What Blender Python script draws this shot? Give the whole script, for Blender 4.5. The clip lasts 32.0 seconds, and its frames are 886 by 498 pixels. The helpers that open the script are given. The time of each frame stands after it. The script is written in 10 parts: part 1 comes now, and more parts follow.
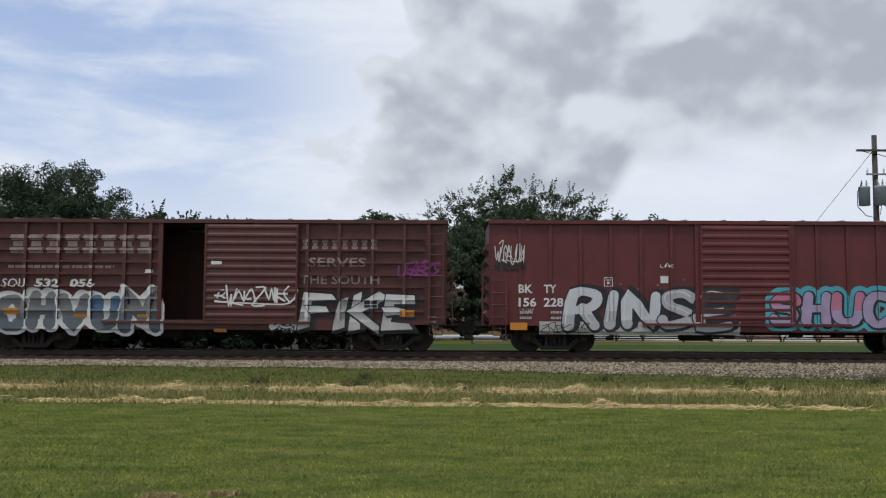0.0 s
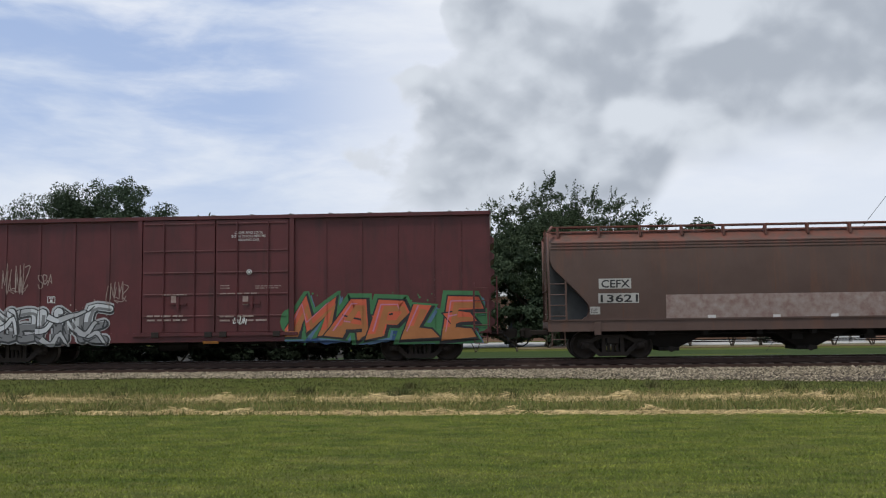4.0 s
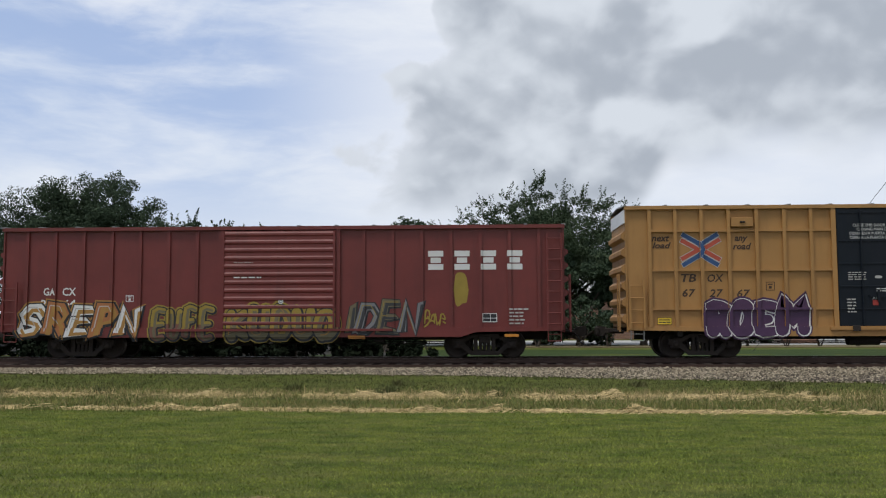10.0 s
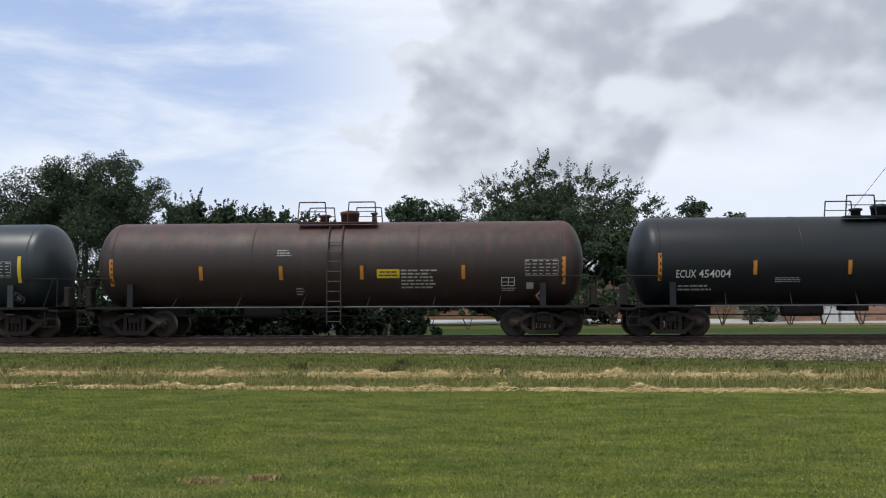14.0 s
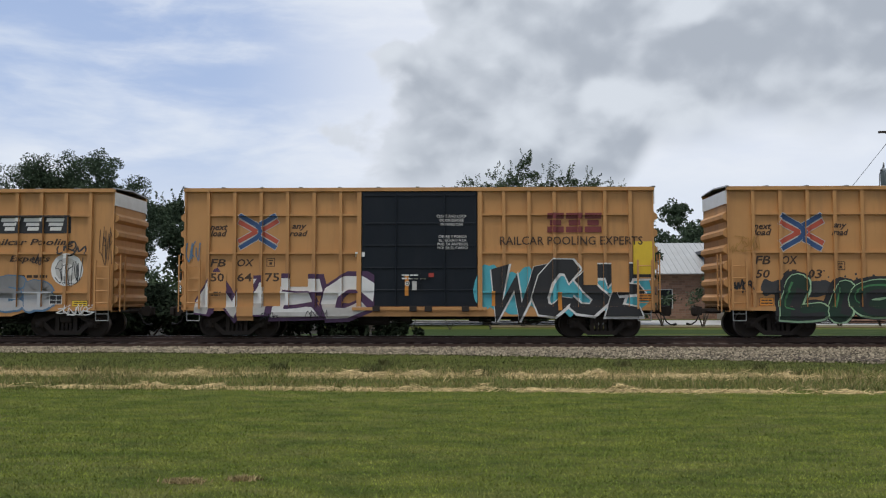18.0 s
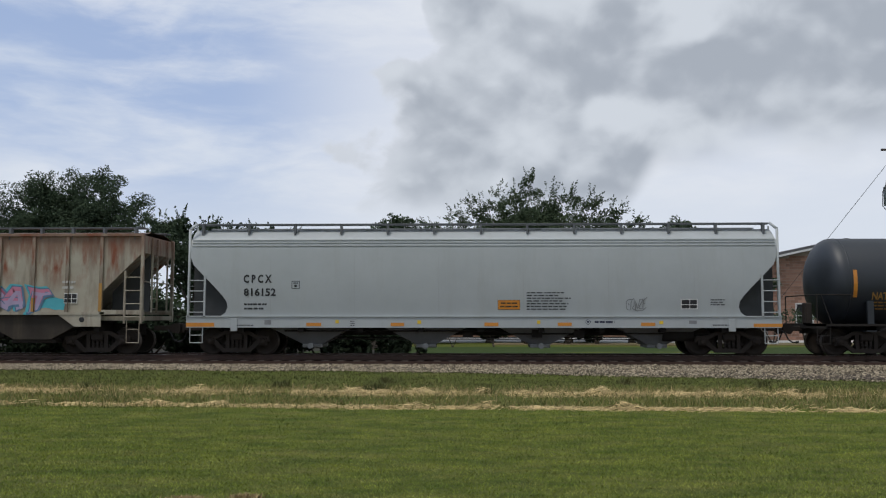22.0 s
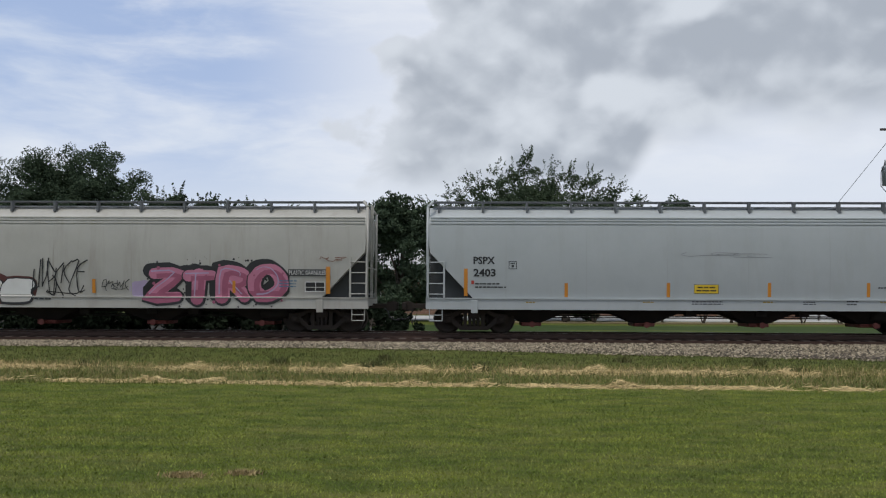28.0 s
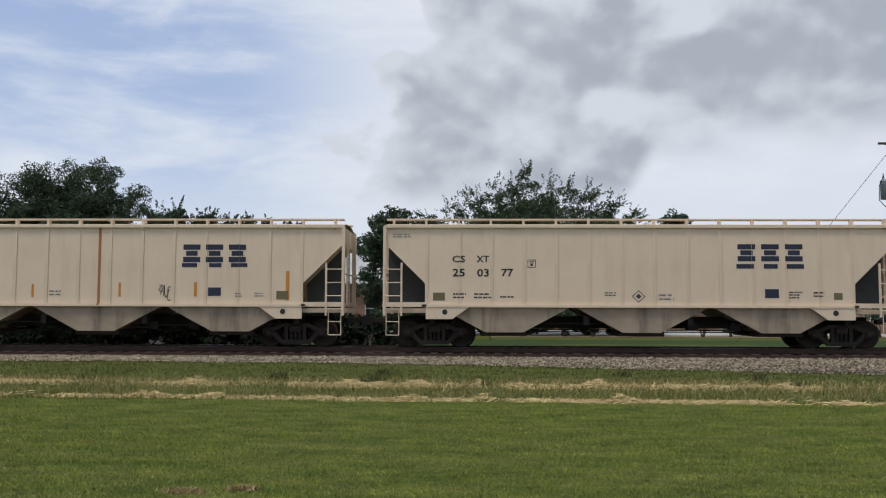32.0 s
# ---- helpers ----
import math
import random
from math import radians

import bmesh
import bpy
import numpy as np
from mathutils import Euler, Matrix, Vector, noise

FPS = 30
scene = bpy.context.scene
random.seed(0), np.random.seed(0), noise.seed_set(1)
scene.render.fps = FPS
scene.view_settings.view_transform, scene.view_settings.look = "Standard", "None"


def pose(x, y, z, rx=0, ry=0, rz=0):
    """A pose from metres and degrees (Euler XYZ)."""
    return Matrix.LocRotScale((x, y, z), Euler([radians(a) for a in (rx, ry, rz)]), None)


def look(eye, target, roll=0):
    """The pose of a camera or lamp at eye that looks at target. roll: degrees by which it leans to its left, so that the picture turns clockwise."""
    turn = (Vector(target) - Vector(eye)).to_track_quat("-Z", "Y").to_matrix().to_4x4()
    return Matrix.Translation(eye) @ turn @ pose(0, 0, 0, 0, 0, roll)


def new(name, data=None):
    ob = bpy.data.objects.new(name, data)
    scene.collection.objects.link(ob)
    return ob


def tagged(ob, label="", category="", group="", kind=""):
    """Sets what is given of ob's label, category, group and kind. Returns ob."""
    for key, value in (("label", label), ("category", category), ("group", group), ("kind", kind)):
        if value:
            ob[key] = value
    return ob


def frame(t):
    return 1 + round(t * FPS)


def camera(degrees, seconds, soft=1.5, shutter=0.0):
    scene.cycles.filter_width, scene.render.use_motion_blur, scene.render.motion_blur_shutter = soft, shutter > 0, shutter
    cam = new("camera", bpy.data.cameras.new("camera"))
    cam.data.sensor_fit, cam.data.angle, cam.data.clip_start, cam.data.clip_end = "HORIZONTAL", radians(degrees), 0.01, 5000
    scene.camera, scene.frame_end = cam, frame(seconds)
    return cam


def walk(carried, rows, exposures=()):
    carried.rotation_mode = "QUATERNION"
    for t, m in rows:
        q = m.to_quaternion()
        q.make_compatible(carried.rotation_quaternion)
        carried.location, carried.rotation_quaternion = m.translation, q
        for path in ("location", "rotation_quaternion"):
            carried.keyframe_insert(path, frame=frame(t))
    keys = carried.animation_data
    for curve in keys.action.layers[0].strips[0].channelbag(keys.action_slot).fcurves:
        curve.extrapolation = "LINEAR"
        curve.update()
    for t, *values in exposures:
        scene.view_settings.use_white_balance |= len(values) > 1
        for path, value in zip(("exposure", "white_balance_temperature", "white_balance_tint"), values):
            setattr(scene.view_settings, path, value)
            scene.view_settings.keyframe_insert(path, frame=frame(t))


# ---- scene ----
SECONDS = 32.0
EYE_Z = 1.66          # lens above the lawn
RAIL_Z = 0.40         # rail head above the lawn
TRACK_Y = 30.5        # centre line of the track
cam = camera(53.366, SECONDS, soft=1.15)
# seconds, pan to the left, tilt up, lean (degrees)
VIEW = [
    (0, 0.331, 4.232, 0.280), (0.5, -0.055, 4.470, 0.164), (1, 0.172, 4.554, 0.075), (1.2, 0.712, 4.495, -0.065),
    (1.5, 1.844, 4.450, -0.202), (2, 2.978, 4.409, -0.305), (2.5, 3.163, 4.671, -0.225), (4.5, 3.073, 4.787, -0.805),
    (5, 2.991, 4.667, -0.652), (5.5, 2.739, 4.434, -0.273), (6, 2.314, 4.521, 0.027), (6.5, 2.063, 4.377, 0.157),
    (7, 2.388, 4.240, 0.045), (7.5, 2.545, 4.244, -0.138), (8, 2.500, 4.275, -0.283), (8.5, 2.539, 4.365, -0.339),
    (9, 2.548, 4.483, -0.357), (9.5, 2.433, 4.541, -0.325), (10, 2.385, 4.632, -0.170), (10.5, 2.502, 4.731, -0.140),
    (11, 2.455, 4.697, -0.196), (11.5, 2.335, 4.316, -0.157), (12, 2.318, 3.510, -0.130), (12.5, 2.237, 2.997, -0.178),
    (13, 2.414, 2.996, -0.197), (13.5, 2.578, 3.134, -0.193), (15.5, 2.694, 3.513, -0.344), (16, 2.863, 3.591, -0.174),
    (16.5, 2.692, 3.479, 0.001), (17, 2.269, 3.448, 0.108), (17.5, 1.698, 3.338, 0.071), (18, 1.486, 3.307, -0.024),
    (18.5, 1.501, 3.237, -0.153), (19, 1.602, 3.439, -0.210), (19.5, 1.622, 3.771, -0.220), (20, 1.608, 3.917, -0.078),
    (20.5, 1.708, 3.948, -0.005), (21, 1.860, 4.060, 0.046), (21.5, 1.799, 4.311, 0.073), (22, 1.679, 4.433, 0.023),
    (22.5, 1.565, 4.479, 0.076), (23, 1.650, 4.579, 0.078), (23.5, 1.705, 4.687, 0.071), (24, 1.675, 4.739, 0.073),
    (24.5, 1.678, 4.760, 0.072), (25, 1.563, 4.551, 0.255), (25.1, 1.480, 4.419, -0.065), (25.5, 1.390, 3.761, 0.207),
    (27.5, 1.419, 2.957, 0.250), (28, 1.533, 3.009, 0.252), (28.5, 1.759, 3.000, 0.254), (29, 1.786, 2.984, -0.033),
    (29.5, 1.641, 3.051, -0.168), (30, 1.556, 3.318, -0.163), (30.5, 1.509, 3.733, -0.086), (31, 1.471, 3.892, 0.017),
    (31.5, 1.476, 3.882, 0.102), (32, 1.480, 3.935, 0.176)]
walk(cam, [(t, pose(0, 0, EYE_Z, 0, 0, pan) @ pose(0, 0, 0, 90 + tilt) @ pose(0, 0, 0, 0, 0, lean))
           for t, pan, tilt, lean in VIEW],
     [(0, 0.0), (10.5, 0.0), (12.3, 0.16), (14.3, 0.14), (16, 0.0), (21, -0.02), (22, -0.12), (23, -0.13), (25, -0.14), (28, -0.05), (32, -0.08)])

# ---- daylight: high broken cloud, sun veiled ----
SUN_EL, SUN_AZ = 66.0, 222.0      # elevation; compass-like angle, 180 behind the lens
world = bpy.data.worlds.new("sky")
scene.world = world
world.use_nodes = True
wt = world.node_tree
wt.nodes.clear()


def wmath(op, a, b=None, clamp=False):
    n = wt.nodes.new("ShaderNodeMath")
    n.operation = op
    n.use_clamp = clamp
    for i, q in enumerate((a, b)):
        if q is None:
            continue
        if isinstance(q, (int, float)):
            n.inputs[i].default_value = q
        else:
            wt.links.new(q, n.inputs[i])
    return n.outputs[0]


def wnoise(vec, scale, detail, rough, dist=0.0):
    n = wt.nodes.new("ShaderNodeTexNoise")
    n.inputs["Scale"].default_value = scale
    n.inputs["Detail"].default_value = detail
    n.inputs["Roughness"].default_value = rough
    n.inputs["Distortion"].default_value = dist
    wt.links.new(vec, n.inputs["Vector"])
    return n.outputs["Fac"]


def wramp(fac, lo, hi):
    n = wt.nodes.new("ShaderNodeMapRange")
    n.interpolation_type = "SMOOTHSTEP"
    n.inputs["From Min"].default_value = lo
    n.inputs["From Max"].default_value = hi
    wt.links.new(fac, n.inputs["Value"])
    return n.outputs["Result"]


def wmix(fac, a, b):
    n = wt.nodes.new("ShaderNodeMix")
    n.data_type = "RGBA"
    wt.links.new(fac, n.inputs["Factor"])
    for sock, q in ((n.inputs[6], a), (n.inputs[7], b)):
        if isinstance(q, tuple):
            sock.default_value = (*q, 1)
        else:
            wt.links.new(q, sock)
    return n.outputs[2]


wsky = wt.nodes.new("ShaderNodeTexSky")
wsky.sky_type = "NISHITA"
wsky.sun_disc = False
wsky.sun_elevation, wsky.sun_rotation = radians(SUN_EL), radians(SUN_AZ)
wsky.air_density, wsky.dust_density = 1.0, 1.5
wco = wt.nodes.new("ShaderNodeTexCoord").outputs["Generated"]
wsep = wt.nodes.new("ShaderNodeSeparateXYZ")
wt.links.new(wco, wsep.inputs[0])
wx, wy, wz = wsep.outputs
# thin high cloud: mottled sheets, longer than high, sinking a little to the right
def wmap(scale, turn=0.0, shift=(0.0, 0.0, 0.0)):
    n = wt.nodes.new("ShaderNodeMapping")
    n.inputs["Scale"].default_value = scale
    n.inputs["Rotation"].default_value = (0, radians(turn), 0)
    n.inputs["Location"].default_value = shift
    wt.links.new(wco, n.inputs["Vector"])
    return n.outputs[0]


def wbillow(vec, scale, detail, rough):
    n = wt.nodes.new("ShaderNodeTexVoronoi")
    n.feature = "SMOOTH_F1"
    n.normalize = True
    n.inputs["Scale"].default_value, n.inputs["Detail"].default_value = scale, detail
    n.inputs["Roughness"].default_value, n.inputs["Smoothness"].default_value = rough, 0.6
    wt.links.new(vec, n.inputs["Vector"])
    return wmath("SUBTRACT", 1.0, n.outputs["Distance"])


def wwarp(vec, scale, amount):
    """The same direction pushed about by a coarse noise, so that no lump is regular."""
    n = wt.nodes.new("ShaderNodeTexNoise")
    n.inputs["Scale"].default_value, n.inputs["Detail"].default_value = scale, 4.0
    wt.links.new(vec, n.inputs["Vector"])
    m = wt.nodes.new("ShaderNodeVectorMath")
    m.operation = "MULTIPLY_ADD"
    wt.links.new(n.outputs["Color"], m.inputs[0])
    m.inputs[1].default_value = (amount, amount, amount)
    wt.links.new(vec, m.inputs[2])
    return m.outputs[0]


streak = wnoise(wwarp(wmap((1.0, 1.0, 3.4), 7.0), 3.0, 0.25), 3.6, 7.0, 0.54, 0.2)
ripple = wnoise(wmap((1.0, 1.0, 4.2), 12.0, (3.0, 1.0, 0.0)), 13.0, 5.0, 0.62, 0.3)
mottle = wmath("ADD", wmath("MULTIPLY", streak, 0.84), wmath("MULTIPLY", ripple, 0.16))
# the cumulus bank: rounded lumps on the directions themselves, lit from above
body_dir = wwarp(wmap((1.0, 1.0, 1.25)), 7.0, 0.075)
lump = wbillow(body_dir, 8.5, 2.5, 0.45)
lump_up = wbillow(wwarp(wmap((1.0, 1.0, 1.25), 0.0, (-0.010, 0.0, 0.030)), 7.0, 0.075), 8.5, 2.5, 0.45)
fleece = wnoise(wmap((1.0, 1.0, 1.4)), 15.0, 8.0, 0.62, 0.4)
big = wnoise(wmap((1.0, 1.0, 1.6)), 4.4, 3.0, 0.5)
ragged = wmath("ADD", wmath("MULTIPLY", wmath("SUBTRACT", lump, 0.60), 0.62), wmath("MULTIPLY", wmath("SUBTRACT", fleece, 0.5), 0.10))
# it begins near the middle, further right higher up, and goes on to the right and overhead
lean_in = wmath("ADD", wmath("MULTIPLY", wmath("MINIMUM", wz, 0.5), 0.62), -0.172)
bank = wmath("ADD", wmath("SUBTRACT", wx, lean_in), ragged)
bank_edge = wramp(bank, -0.012, 0.016)
# its base lies low in the middle and higher further right
base_z = wmath("ADD", wmath("MULTIPLY", wramp(wx, 0.165, 0.215), 0.065), 0.130)
base_cut = wramp(wmath("SUBTRACT", wmath("ADD", wz, wmath("MULTIPLY", ragged, 0.20)), base_z), -0.022, 0.026)
bank_mask = wmath("MULTIPLY", bank_edge, base_cut)
lit = wmath("MULTIPLY", wmath("SUBTRACT", lump, lump_up), 2.2)
tone = wmath("ADD", wmath("ADD", wmath("MULTIPLY", fleece, 0.34), wmath("MULTIPLY", big, 0.62)), lit)
bank_col = wmix(wramp(tone, 0.28, 0.74), (0.42, 0.465, 0.535), (0.68, 0.73, 0.80))
bank_col = wmix(wramp(bank, 0.0, 0.06), (0.68, 0.725, 0.80), bank_col)
blue = wt.nodes.new("ShaderNodeVectorMath")
blue.operation = "SCALE"
blue.inputs["Scale"].default_value = 0.115
wt.links.new(wsky.outputs[0], blue.inputs[0])
veil_col = wmix(wramp(big, 0.35, 0.7), (0.70, 0.77, 0.885), (0.87, 0.90, 0.96))
clear = wmix(wramp(wz, 0.05, 0.5), (0.47, 0.585, 0.81), (0.31, 0.43, 0.70))
thin = wmix(wramp(mottle, 0.38, 0.66), clear, veil_col)
thin = wmix(wramp(mottle, 0.20, 0.34), blue.outputs[0], thin)
whiter = wmath("MULTIPLY", wramp(wx, -0.28, -0.06), 0.70)
thin = wmix(whiter, thin, (0.85, 0.88, 0.935))
haze = wmix(wramp(wz, 0.04, 0.20), (0.72, 0.785, 0.885), thin)
cover = wmix(bank_mask, haze, bank_col)
wbg = wt.nodes.new("ShaderNodeBackground")
wbg.inputs["Strength"].default_value = 1.0
wt.links.new(cover, wbg.inputs["Color"])
wout = wt.nodes.new("ShaderNodeOutputWorld")
wt.links.new(wbg.outputs[0], wout.inputs[0])

sun = new("sun", bpy.data.lights.new("sun", "SUN"))
sun.data.energy, sun.data.angle, sun.data.color = 1.9, radians(14), (1.0, 0.95, 0.87)
sun_az = radians(SUN_AZ)
sun.matrix_world = look((0, 0, 60), (-60 * math.sin(sun_az) * math.cos(radians(SUN_EL)) , -60 * math.cos(sun_az) * math.cos(radians(SUN_EL)), 60 - 60 * math.sin(radians(SUN_EL))))
scene.view_settings.exposure = 0.0

# ---- materials ----
def material(name, base, rough=0.6, metal=0.0, second=None, scale=3.0, amount=0.5, grain=0.0, grain_scale=60.0,
             streaks=None, streak_amount=0.0, streak_scale=2.2, bump=0.0, bump_scale=40.0, rough_vary=0.1, emit=0.0,
             per_object=0.0, per_island=0.0, spec=0.5, top=None, stretch=None, contrast=0.28, blotch=None):
    """A paint, metal, earth or leaf: base to second over patches, fine grain, vertical streaks of dirt or rust."""
    m = bpy.data.materials.new(name)
    m.use_nodes = True
    nt = m.node_tree
    b = nt.nodes["Principled BSDF"]
    b.inputs["Metallic"].default_value = metal
    b.inputs["Specular IOR Level"].default_value = spec
    co = nt.nodes.new("ShaderNodeTexCoord").outputs["Object"]

    def noise_at(vec, sc, det, ro=0.6):
        n = nt.nodes.new("ShaderNodeTexNoise")
        n.inputs["Scale"].default_value, n.inputs["Detail"].default_value, n.inputs["Roughness"].default_value = sc, det, ro
        nt.links.new(vec, n.inputs["Vector"])
        return n.outputs["Fac"]

    def span(fac, lo, hi, out0=0.0, out1=1.0):
        n = nt.nodes.new("ShaderNodeMapRange")
        for key, val in (("From Min", lo), ("From Max", hi), ("To Min", out0), ("To Max", out1)):
            n.inputs[key].default_value = val
        nt.links.new(fac, n.inputs["Value"])
        return n.outputs["Result"]

    def blend(fac, a, c, kind="MIX"):
        n = nt.nodes.new("ShaderNodeMix")
        n.data_type, n.blend_type = "RGBA", kind
        if isinstance(fac, float):
            n.inputs["Factor"].default_value = fac
        else:
            nt.links.new(fac, n.inputs["Factor"])
        for sock, q in ((n.inputs[6], a), (n.inputs[7], c)):
            if isinstance(q, tuple):
                sock.default_value = (*q, 1)
            else:
                nt.links.new(q, sock)
        return n.outputs[2]

    second = second or tuple(c * 0.72 for c in base)
    where = co
    if stretch:
        ms = nt.nodes.new("ShaderNodeMapping")
        ms.inputs["Scale"].default_value = stretch
        nt.links.new(co, ms.inputs["Vector"])
        where = ms.outputs[0]
    patches = noise_at(where, scale, 6.0)
    col = blend(span(patches, 0.5 - contrast, 0.5 + contrast, 0.0, amount * 2 if amount < 0.5 else 1.0), base, second)
    if streaks:
        mp = nt.nodes.new("ShaderNodeMapping")
        mp.inputs["Scale"].default_value = stretch or (1.0, 1.0, 0.13)
        nt.links.new(co, mp.inputs["Vector"])
        s = noise_at(mp.outputs[0], streak_scale, 6.0, 0.65)
        col = blend(span(s, 0.50, 0.72, 0.0, streak_amount), col, streaks)
    if top:
        zcol, z0, z1, strength = top
        sp = nt.nodes.new("ShaderNodeSeparateXYZ")
        nt.links.new(co, sp.inputs[0])
        mp2 = nt.nodes.new("ShaderNodeMapping")
        mp2.inputs["Scale"].default_value = (1.0, 1.0, 0.10)
        nt.links.new(co, mp2.inputs["Vector"])
        s2 = noise_at(mp2.outputs[0], 3.4, 6.0, 0.6)
        add = nt.nodes.new("ShaderNodeMath")
        add.operation = "MULTIPLY_ADD"
        nt.links.new(s2, add.inputs[0])
        add.inputs[1].default_value = 4.0 * (z1 - z0)
        zn = nt.nodes.new("ShaderNodeMath")
        zn.operation = "ADD"
        nt.links.new(sp.outputs[2], zn.inputs[0])
        zn.inputs[1].default_value = -2.0 * (z1 - z0)
        nt.links.new(zn.outputs[0], add.inputs[2])
        col = blend(span(add.outputs[0], z0, z1, 0.0, strength), col, zcol)
    if blotch:
        # rust blooming down from an upper edge: colour, size, lengthening, strength, foot and head of the zone
        bcol, bscale, blong, bstrength, bz0, bz1 = blotch
        sp3 = nt.nodes.new("ShaderNodeSeparateXYZ")
        nt.links.new(co, sp3.inputs[0])
        mp3 = nt.nodes.new("ShaderNodeMapping")
        mp3.inputs["Scale"].default_value = (1.0, 1.0, blong)
        nt.links.new(co, mp3.inputs["Vector"])
        s3 = span(noise_at(mp3.outputs[0], bscale, 5.0, 0.6), 0.50, 0.66, 0.0, bstrength)
        mul = nt.nodes.new("ShaderNodeMath")
        mul.operation = "MULTIPLY"
        nt.links.new(s3, mul.inputs[0])
        nt.links.new(span(sp3.outputs[2], bz0, bz1), mul.inputs[1])
        col = blend(mul.outputs[0], col, bcol)
    if grain:
        g = noise_at(co, grain_scale, 3.0)
        col = blend(span(g, 0.3, 0.7, 0.0, grain), col, tuple(c * 0.35 for c in base))
    if per_object or per_island:
        src = nt.nodes.new("ShaderNodeObjectInfo").outputs["Random"] if per_object else nt.nodes.new("ShaderNodeNewGeometry").outputs["Random Per Island"]
        hs = nt.nodes.new("ShaderNodeHueSaturation")
        amt = per_object or per_island
        nt.links.new(span(src, 0.0, 1.0, 1 - amt, 1 + amt), hs.inputs["Value"])
        nt.links.new(col, hs.inputs["Color"])
        col = hs.outputs[0]
    nt.links.new(col, b.inputs["Base Color"])
    nt.links.new(span(patches, 0.2, 0.8, max(rough - rough_vary, 0.03), min(rough + rough_vary, 1.0)), b.inputs["Roughness"])
    if bump:
        bn = nt.nodes.new("ShaderNodeBump")
        bn.inputs["Strength"].default_value = bump
        bn.inputs["Distance"].default_value = 0.02
        nt.links.new(noise_at(co, bump_scale, 4.0), bn.inputs["Height"])
        nt.links.new(bn.outputs[0], b.inputs["Normal"])
    if emit:
        nt.links.new(col, b.inputs["Emission Color"])
        b.inputs["Emission Strength"].default_value = emit
    return m


